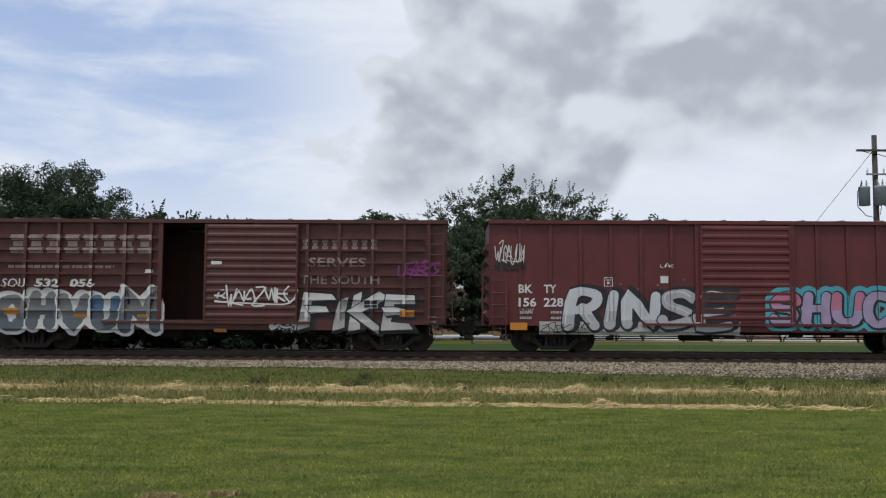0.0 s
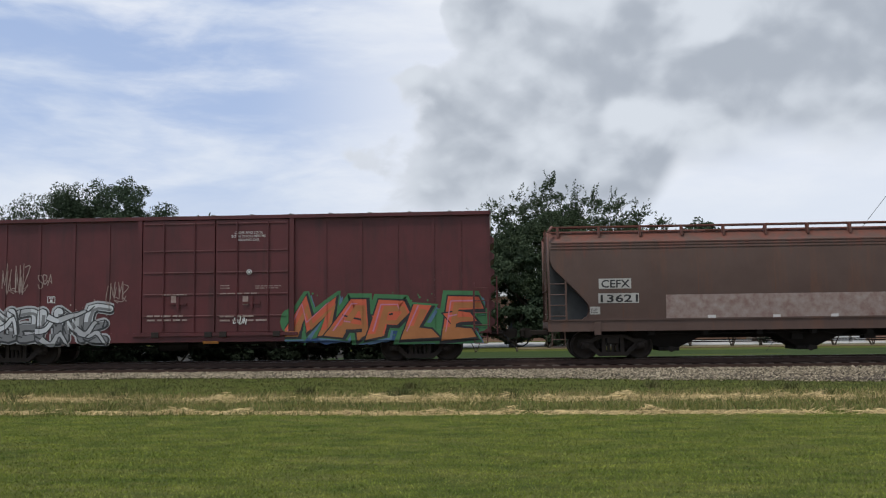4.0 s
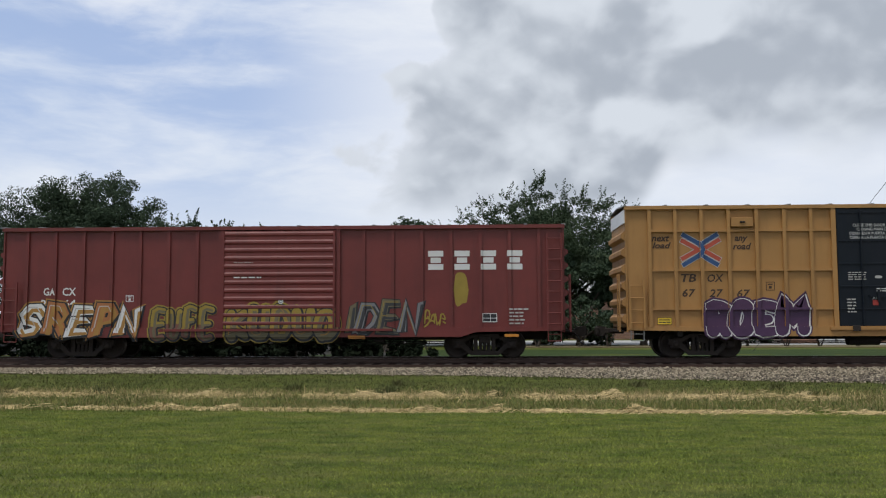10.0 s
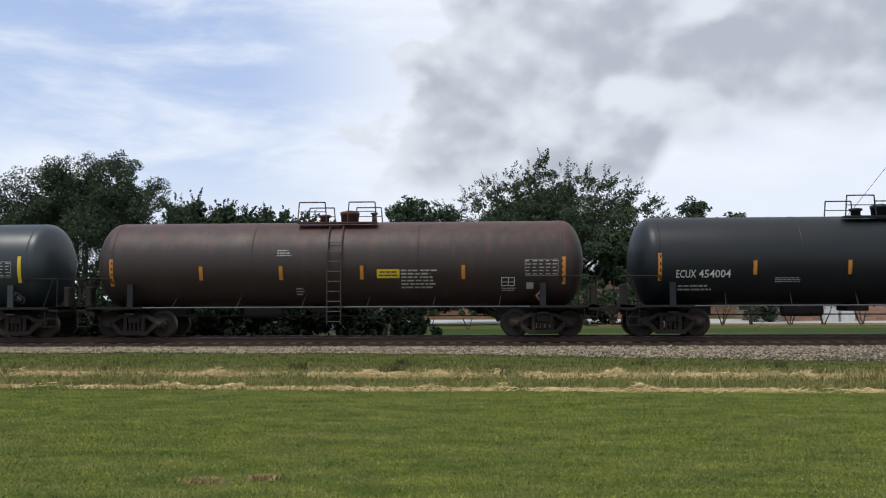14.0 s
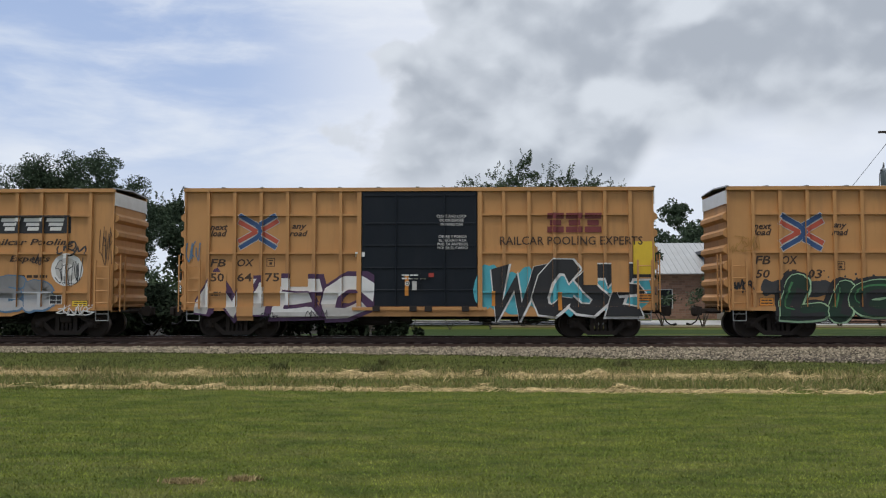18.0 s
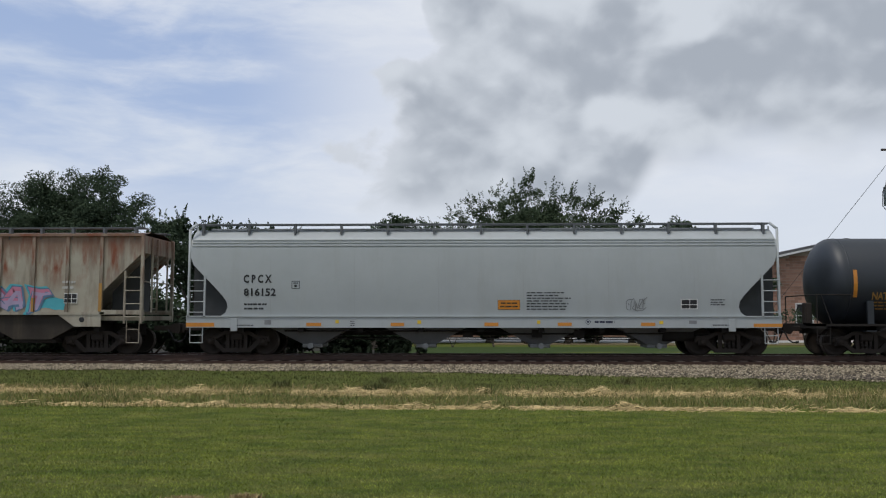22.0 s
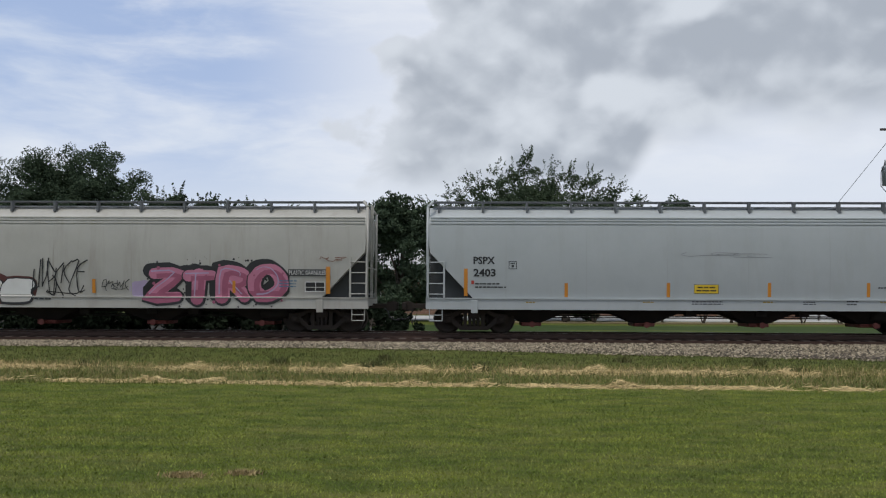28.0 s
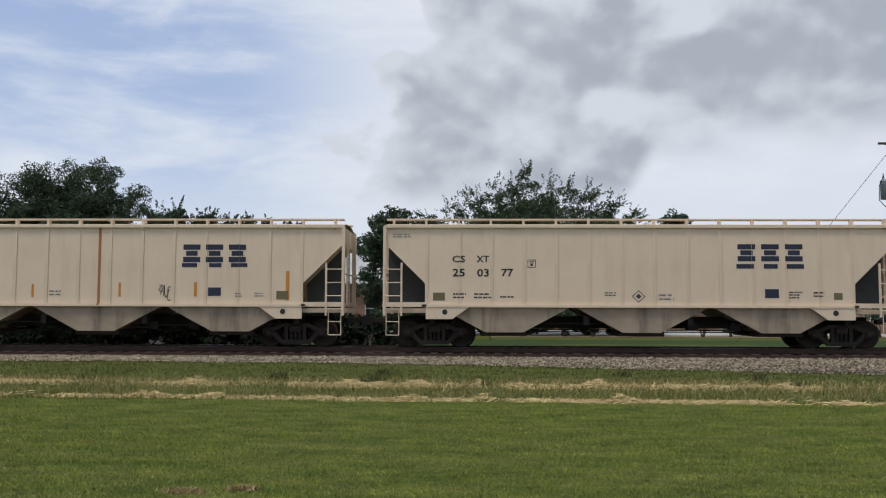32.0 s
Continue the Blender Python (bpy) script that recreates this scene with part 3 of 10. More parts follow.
def build_track():
    bed_v, bed_f = [], []
    xs = [-560, -200] + list(range(-100, 101, 2)) + [200, 520]
    prof = [(26.2, 0.06), (27.2, 0.10), (28.2, 0.10), (28.95, 0.11), (32.05, 0.11), (32.9, 0.10), (34.2, 0.02)]
    for x in xs:
        for i, (y, z) in enumerate(prof):
            yy = toe(x) + 0.15 if i == 0 else (0.5 * (toe(x) + 28.0) if i == 1 else y)
            bed_v.append((x, yy, max(z, ground_height(x, yy) + 0.012)))
    n = len(prof)
    for i in range(len(xs) - 1):
        for j in range(n - 1):
            bed_f.append((i * n + j, (i + 1) * n + j, (i + 1) * n + j + 1, i * n + j + 1))
    bed = tagged(from_lists("ballast_bed", bed_v, bed_f, M["ballast_bed"]), "grey-brown crushed stone railway bed", "ballast", kind="structure")
    bm = bmesh.new()
    a = [bm.verts.new((-560, y, z)) for y, z in ((28.86, 0.05), (29.08, 0.205), (31.92, 0.222), (32.2, 0.05))]
    b = [bm.verts.new((520, y, z)) for y, z in ((28.86, 0.05), (29.08, 0.205), (31.92, 0.222), (32.2, 0.05))]
    for i in range(3):
        bm.faces.new((a[i], b[i], b[i + 1], a[i + 1]))
    tagged(part("track_bed", bm, M["track_dirt"], None), "dark oily dirt and stone between the ties", "ballast", kind="structure")
    # rails
    for s in (-1, 1):
        bm = bmesh.new()
        y = TRACK_Y + s * 0.7535
        pts = [(-0.07, 0.0), (0.07, 0.0), (0.07, 0.015), (0.012, 0.03), (0.012, 0.125), (0.037, 0.135), (0.037, 0.168), (-0.037, 0.168), (-0.037, 0.135), (-0.012, 0.125), (-0.012, 0.03), (-0.07, 0.015)]
        a = [bm.verts.new((-560, y + p, RAIL_Z - 0.17 + q)) for p, q in pts]
        b = [bm.verts.new((520, y + p, RAIL_Z - 0.17 + q)) for p, q in pts]
        for i in range(len(pts)):
            j = (i + 1) % len(pts)
            f = bm.faces.new((a[i], b[i], b[j], a[j]))
        r = tagged(part("rail", bm, M["rail"], None), "rusty brown steel rail", "rail", "rails of the track")
        bm = bmesh.new()
        box(bm, -560, 520, y - 0.030, y + 0.030, RAIL_Z - 0.001, RAIL_Z + 0.001)
        part("rail_head", bm, M["railtop"], r, "bright running surface")
    # ties
    me = None
    for i in range(-58, 59):
        x = i * 0.53
        z = RAIL_Z - 0.17 - 0.075
        if me is None:
            bm = bmesh.new()
            box(bm, -0.115, 0.115, -1.30, 1.30, -0.08, 0.075, 0.012)
            ob = tagged(part("railway_tie", bm, M["tie"], None), "weathered creosoted timber tie", "railway tie", "ties under the rails")
            me = ob.data
        else:
            ob = tagged(new("railway_tie", me), "weathered creosoted timber tie", "railway tie", "ties under the rails")
        ob.matrix_basis = pose(x + random.uniform(-0.03, 0.03), TRACK_Y + random.uniform(-0.04, 0.04), z, 0, 0, random.uniform(-1.2, 1.2))
    # loose stones
    rng = np.random.RandomState(5)
    n = 46000
    x = rng.uniform(-24, 26, n)
    near = np.array([toe(a) for a in x])
    y = near - 0.25 + (28.95 - near) * rng.rand(n) ** 0.9 + rng.normal(0, 0.09, n)
    g = np.array([ground_height(a, b) for a, b in zip(x, near)]) + 0.012
    mid = 0.5 * (near + 28.0)
    u = np.clip((y - near - 0.15) / (mid - near - 0.15), 0, 1)
    z = np.where(y < mid, g + (0.10 - g) * u, 0.10 + 0.03 * np.clip((y - mid) / (28.9 - mid), 0, 1))
    r = rng.uniform(0.012, 0.034, n)
    p = rng.normal(0, 0.28, (n, 6, 3)) + np.array([(1, 0, 0), (-1, 0, 0), (0, 1, 0), (0, -1, 0), (0, 0, 1), (0, 0, -1)])
    p = p * r[:, None, None] * np.array([1.2, 1.0, 0.9]) + np.stack([x, y, z + r * 0.35], 1)[:, None]
    tri = np.array(((0, 2, 4), (2, 1, 4), (1, 3, 4), (3, 0, 4), (2, 0, 5), (1, 2, 5), (3, 1, 5), (0, 3, 5)))
    f = (np.arange(n)[:, None, None] * 6 + tri).reshape(-1, 3).tolist()
    v = p.reshape(-1, 3).tolist()
    tagged(from_lists("ballast_stones", v, f, M["ballast"]), "loose crushed grey and tan ballast stones", "gravel", kind="stuff")


build_track()

# ---- the train: running gear ----
WHEEL_R, AXLE = 0.457, 0.89
SHARED = {}


def mesh_of(name, bm, mats):
    me = bpy.data.meshes.new(name)
    bm.to_mesh(me)
    bm.free()
    for m in mats:
        me.materials.append(m)
    SHARED[name] = me
    return me


def make_running_gear():
    bm = bmesh.new()
    for s in (-1, 1):
        y = s * 0.72
        prof = [(0.10, 0.09), (0.13, 0.085), (0.15, 0.055), (0.34, 0.035), (0.37, 0.065), (0.455, 0.068), (0.457, -0.045), (0.485, -0.05), (0.488, -0.072), (0.42, -0.078), (0.37, -0.066), (0.33, -0.03), (0.15, -0.05), (0.10, -0.05)]
        spin(bm, [(r, s * o) for r, o in prof], (0, y, 0), 28)
    rod(bm, (0, -1.02, 0), (0, 1.02, 0), 0.08, n=10)
    for f in bm.faces:
        c = f.calc_center_median()
        r = math.hypot(c.x, c.z)
        f.material_index = 1 if 0.44 < r < 0.475 else 0
    # chalk and wear marks that turn with the wheel
    for s in (-1, 1):
        for a in (0.4, 2.5, 4.4):
            x, z = 0.25 * math.cos(a), 0.25 * math.sin(a)
            box(bm, x - 0.02, x + 0.02, s * 0.768 - 0.006, s * 0.768 + 0.006, z - 0.02, z + 0.02)
    mesh_of("wheelset", bm, [M["iron_rust"], M["tread"]])
    # cast side frame: an arch over a spring pocket, with boxes at both journals
    bm = bmesh.new()
    outer = [(-1.12, 0.40), (-1.10, 0.63), (-0.70, 0.66), (-0.42, 0.80), (0.42, 0.80), (0.70, 0.66), (1.10, 0.63), (1.12, 0.40), (0.98, 0.33), (0.80, 0.40), (0.66, 0.34), (0.42, 0.12), (-0.42, 0.12), (-0.66, 0.34), (-0.80, 0.40), (-0.98, 0.33)]
    prism(bm, [(-1.12, 0.45), (-0.70, 0.52), (-0.40, 0.68), (0.40, 0.68), (0.70, 0.52), (1.12, 0.45), (1.10, 0.62), (0.72, 0.66), (0.42, 0.80), (-0.42, 0.80), (-0.72, 0.66), (-1.10, 0.62)], -0.07, 0.07)
    prism(bm, [(-0.80, 0.40), (-0.46, 0.10), (0.46, 0.10), (0.80, 0.40), (0.74, 0.56), (0.42, 0.24), (-0.42, 0.24), (-0.74, 0.56)], -0.06, 0.06)
    for s in (-1, 1):
        prism(bm, [(s * 0.30 - 0.06, 0.2), (s * 0.30 + 0.06, 0.2), (s * 0.30 + 0.06, 0.72), (s * 0.30 - 0.06, 0.72)], -0.05, 0.05)
        box(bm, s * AXLE - 0.14, s * AXLE + 0.14, -0.11, 0.08, 0.33, 0.57, 0.02)
        spin(bm, [(0.02, -0.17), (0.09, -0.16), (0.11, -0.12), (0.11, 0.02)], (s * AXLE, 0, 0.457), 12)
    mesh_of("side_frame", bm, [M["iron_rust"]])
    bm = bmesh.new()
    prof = [(0.03, 0.20)]
    for k in range(7):
        prof += [(0.045, 0.215 + k * 0.05), (0.063, 0.225 + k * 0.05), (0.063, 0.24 + k * 0.05), (0.045, 0.25 + k * 0.05)]
    spin(bm, prof, (0, 0, 0), 8, "z")
    mesh_of("coil_spring", bm, [M["iron_rust"]])
    bm = bmesh.new()
    box(bm, -0.2, 0.2, -1.12, 1.12, 0.50, 0.74, 0.03)
    spin(bm, [(0.24, 0.74), (0.24, 0.82)], (0, 0, 0), 14, "z")
    for s in (-1, 1):
        box(bm, s * 0.42 - 0.05, s * 0.42 + 0.05, -0.85, 0.85, 0.36, 0.44)
    mesh_of("truck", bm, [M["iron"]])
    bm = bmesh.new()
    box(bm, -0.03, 0.03, -0.08, 0.08, 0.30, 0.60, 0.01)
    mesh_of("brake_shoe", bm, [M["iron"]])
    # coupler: shank, head, knuckle
    bm = bmesh.new()
    box(bm, -0.55, 0.12, -0.10, 0.10, 0.80, 0.97, 0.02)
    prism(bm, [(0.08, 0.74), (0.34, 0.70), (0.40, 0.78), (0.40, 1.00), (0.34, 1.06), (0.08, 1.02)], -0.17, 0.06)
    box(bm, 0.30, 0.46, 0.02, 0.17, 0.74, 1.02, 0.03)
    mesh_of("coupler", bm, [M["iron_rust"]])
    bm = bmesh.new()
    pipe(bm, [(0.0, -0.25, 0.82), (0.12, -0.28, 0.72), (0.20, -0.30, 0.52), (0.34, -0.30, 0.42), (0.48, -0.30, 0.42)], 0.025, 7)
    rod(bm, (0.44, -0.30, 0.42), (0.54, -0.30, 0.44), 0.04, n=7)
    mesh_of("air_hose", bm, [M["cable"]])


make_running_gear()
WHEELSETS = {-1: [], 1: []}


def running_gear(car, half_centres, half_body):
    for s in (-1, 1):
        t = share("truck", SHARED["truck"], car, pose(s * half_centres, 0, 0), "sooty cast-steel truck with two axles")
        for side in (-1, 1):
            share("side_frame", SHARED["side_frame"], t, pose(0, side * 1.02, 0))
            for x in (-0.14, 0.0, 0.14):
                share("coil_spring", SHARED["coil_spring"], t, pose(x, side * 1.02, 0))
        for bx in (-0.41, 0.41):
            for by in (-0.72, 0.72):
                share("brake_shoe", SHARED["brake_shoe"], t, pose(bx, by, 0))
        for k in (-1, 1):
            w = share("wheelset", SHARED["wheelset"], t, pose(k * AXLE, 0, WHEEL_R), "dark wheels with bright worn treads")
            WHEELSETS[k].append(w)
        c = share("coupler", SHARED["coupler"], car, pose(s * (half_body + 0.42), 0, 0, 0, 0, 0 if s > 0 else 180))
        share("air_hose", SHARED["air_hose"], c)


def underframe(car, half, z=0.95, mat="under", brake_x=-1.5):
    bm = bmesh.new()
    box(bm, -half - 0.1, half + 0.1, -0.20, 0.20, z - 0.30, z + 0.1)
    sill = part("centre_sill", bm, M[mat], car)
    me = None
    for i in range(-4, 5):
        if me is None:
            bm = bmesh.new()
            box(bm, -0.09, 0.09, -1.35, 1.35, z - 0.18, z + 0.1)
            ob = part("crossbearer", bm, M[mat], sill)
            ob.location.x = i * half / 4.6
            me = ob.data
        else:
            share("crossbearer", me, sill, pose(i * half / 4.6, 0, 0))
    bm = bmesh.new()
    rod(bm, (brake_x - 0.5, -0.75, z - 0.28), (brake_x + 0.5, -0.75, z - 0.28), 0.21, n=14)
    rod(bm, (brake_x + 0.5, -0.75, z - 0.28), (brake_x + 1.2, -0.75, z - 0.28), 0.05, n=6)
    part("air_reservoir", bm, M["under"], car)
    bm = bmesh.new()
    rod(bm, (-half + 2.5, -0.5, z - 0.42), (half - 2.5, -0.5, z - 0.42), 0.022, n=5)
    rod(bm, (-half + 2.5, 0.4, z - 0.38), (half - 2.5, 0.4, z - 0.38), 0.022, n=5)
    for x in (-0.6, 1.7, 3.1):
        box(bm, x, x + 0.34, -1.0, -0.62, z - 0.36, z - 0.1)
    pipe(bm, [(-half + 2.6, -1.1, z - 0.14), (0.4, -1.1, z - 0.14), (0.9, -0.9, z - 0.24), (half - 2.8, -0.9, z - 0.22)], 0.025, 5)
    part("brake_rigging", bm, M["under"], car)


def ladder(car, x0, x1, z0, z1, rungs, y, mat, name="ladder"):
    bm = bmesh.new()
    for x in (x0, x1):
        box(bm, x - 0.03, x + 0.03, y - 0.03, y + 0.03, z0, z1)
    lad = part(name, bm, mat, car)
    me = None
    for i in range(rungs):
        z = z0 + (z1 - z0) * (i + 0.5) / rungs
        if me is None:
            bm = bmesh.new()
            rod(bm, (x0, y - 0.02, 0), (x1, y - 0.02, 0), 0.017, n=6)
            ob = part("rung", bm, mat, lad)
            ob.location.z = z
            me = ob.data
        else:
            share("rung", me, lad, pose(0, 0, z))
    return lad


def sill_step(car, x, y, mat, z0=0.42, z1=0.90, w=0.42):
    bm = bmesh.new()
    pipe(bm, [(x - w / 2, y, z1), (x - w / 2, y, z0), (x + w / 2, y, z0), (x + w / 2, y, z1)], 0.016, 5)
    rod(bm, (x - w / 2, y, (z0 + z1) / 2), (x + w / 2, y, (z0 + z1) / 2), 0.014, n=5)
    part("sill_step", bm, mat, car)


CARS = {}


def start_car(key, name, label, category, centre, length, surf, posts=()):
    e = thing(name, label, category, pose(centre, TRACK_Y, RAIL_Z), "cars of the train")
    CARS[key] = {"ob": e, "x": centre, "L": length, "y": surf, "posts": list(posts)}
    return e


# ---- boxcars ----
def corrugated_end(car, s, half, z0, z1, mat, white_top, ribs=6):
    bm = bmesh.new()
    box(bm, half - 0.05, half, -1.45, 1.45, z0, z1) if s > 0 else box(bm, -half, -half + 0.05, -1.45, 1.45, z0, z1)
    end = part("end_wall", bm, M[mat], car)
    step = (z1 - z0 - 0.75) / ribs
    for i in range(ribs):
        z = z0 + 0.25 + step * i
        bm = bmesh.new()
        pts = [(0, 0), (0.13, 0.10), (0.13, step * 0.42), (0, step * 0.62)]
        prism(bm, [(s * (half + a), z + b) for a, b in (pts if s > 0 else pts[::-1])], -1.38, 1.38)
        part("end_corrugation", bm, M[mat], end)
    if white_top:
        bm = bmesh.new()
        a, b = sorted((s * half, s * (half + 0.035)))
        box(bm, a, b, -1.43, 1.43, z1 - 0.46, z1 - 0.02)
        part("end_header", bm, M["white"], end, "weathered white header panel")
    # end ladder, brake wheel and crossover step
    bm = bmesh.new()
    x = s * (half + 0.20)
    for y in (-1.32, -0.92):
        box(bm, x - 0.02, x + 0.02, y - 0.02, y + 0.02, z0, z0 + 1.9)
    for i in range(5):
        rod(bm, (x, -1.32, z0 + 0.2 + i * 0.38), (x, -0.92, z0 + 0.2 + i * 0.38), 0.016, n=5)
    part("end_ladder", bm, M[mat], car)
    bm = bmesh.new()
    a, b = sorted((s * half, s * (half + 0.40)))
    box(bm, a, b, -1.0, 1.0, z0 + 0.0, z0 + 0.05)
    part("crossover_platform", bm, M["iron"], car)


def boxcar(key, label, centre, length, top, mat, style, white_top=True, centres=6.85, door=(-2.5, 2.5), post_xs=(), rails=(), roof_mat=None, sill=0.80, double=True, name="boxcar", door_at=None):
    half = length / 2
    fy, py = -1.40, {"maroon": -1.425, "oxide_red": -1.45, "bright_oxide": -1.46}.get(mat, -1.50)
    zb, zt = sill + 0.22, top - 0.14
    pw = 0.11
    posts = []
    for x in post_xs:
        posts.append((x - pw / 2, x + pw / 2, zb, zt - 0.02, py))
    car = start_car(key, name, label, "boxcar", centre, length, lambda x, z: fy, posts)
    mt = M[mat]
    # walls with real thickness; the near wall is left open at the doorway
    for s in (-1, 1):
        spans = [(-half, door[0]), (door[1], half)]
        for a, b in spans:
            bm = bmesh.new()
            y0, y1 = sorted((s * 1.40, s * 1.34))
            box(bm, a, b, y0, y1, zb, zt)
            part("side_wall", bm, mt, car)
    for s in (-1, 1):
        corrugated_end(car, s, half, zb - 0.15, zt, mat, white_top)
    bm = bmesh.new()
    box(bm, -half, half, -1.40, 1.40, zb - 0.12, zb)
    part("car_floor", bm, M["under"], car)
    # top chord and side sill
    for s in (-1, 1):
        y0, y1 = sorted((s * 1.52, s * 1.38))
        bm = bmesh.new()
        box(bm, -half - 0.02, half + 0.02, y0, y1, zt - 0.02, zt + 0.10)
        part("top_chord", bm, mt, car)
        bm = bmesh.new()
        y0, y1 = sorted((s * 1.49, s * 1.36))
        prism(bm, [(-half, sill + 0.12), (-half + 2.9, sill + 0.08), (-half + 3.4, sill - 0.08), (half - 3.4, sill - 0.08), (half - 2.9, sill + 0.08), (half, sill + 0.12), (half, zb + 0.02), (-half, zb + 0.02)], y0, y1)
        part("side_sill", bm, mt, car)
    CARS[key]["posts"].append((-half, half, sill - 0.08, zb + 0.02, -1.49))
    # roof: shallow peak in ribbed sheets
    bm = bmesh.new()
    n = int(length / 1.25)
    for i in range(n):
        a, b = -half + length * i / n, -half + length * (i + 1) / n
        for s in (-1, 1):
            vs = [bm.verts.new(p) for p in ((a, s * 1.5, zt + 0.09), (b, s * 1.5, zt + 0.09), (b, 0, zt + 0.17), (a, 0, zt + 0.17))]
            bm.faces.new(vs if s < 0 else vs[::-1])
    roof = part("roof", bm, M[roof_mat or "steel_grey"], car, "galvanised ribbed roof")
    rme = None
    for i in range(n + 1):
        x = -half + length * i / n
        if rme is None:
            bm = bmesh.new()
            for s in (-1, 1):
                vs = [bm.verts.new(p) for p in ((-0.06, s * 1.52, zt + 0.08), (0.06, s * 1.52, zt + 0.08), (0.06, 0, zt + 0.17), (-0.06, 0, zt + 0.17), (-0.04, s * 1.52, zt + 0.13), (0.04, s * 1.52, zt + 0.13), (0.04, 0, zt + 0.215), (-0.04, 0, zt + 0.215))]
                for q in ((0, 1, 5, 4), (4, 5, 6, 7), (0, 4, 7, 3), (1, 2, 6, 5)):
                    bm.faces.new([vs[j] for j in q])
            bmesh.ops.recalc_face_normals(bm, faces=bm.faces[:])
            ob = part("roof_rib", bm, M[roof_mat or "steel_grey"], roof)
            rme = ob.data
            ob.location.x = x
        else:
            share("roof_rib", rme, roof, pose(x, 0, 0))
    # posts
    pme = None
    for x in post_xs:
        if pme is None:
            bm = bmesh.new()
            prism(bm, [(-pw / 2, zb), (pw / 2, zb), (pw / 2, zt - 0.02), (-pw / 2, zt - 0.02)], py, fy)
            ob = part("side_post", bm, mt, car)
            ob.location.x = x
            pme = ob.data
        else:
            share("side_post", pme, car, pose(x, 0, 0))
    for z in rails:
        for a, b in ((-half + 0.75, door[0] - 0.12), (door[1] + 0.12, half - 0.75)):
            bm = bmesh.new()
            prism(bm, [(a, z - 0.035), (b, z - 0.035), (b, z + 0.035), (a, z + 0.035)], -1.485, fy)
            part("side_rail", bm, mt, car)
            CARS[key]["posts"].append((a, b, z - 0.035, z + 0.035, -1.485))
    # corner ladders and steps
    for s in (-1, 1):
        x0, x1 = sorted((s * (half - 0.10), s * (half - 0.56)))
        full = style == "old"
        ladder(car, x0, x1, zb - 0.05, (zt - 0.2 if full and s > 0 else zb + 1.55), 9 if full and s > 0 else 4, -1.56, mt)
        sill_step(car, s * (half - 0.34), -1.46, M["steel_grey"] if style == "new" else mt, sill - 0.22, zb)
    doors(car, key, style, door, zb, zt, mat, double, door_at)
    underframe(car, half - 0.6, sill + 0.1)
    running_gear(car, centres, half)
    return car


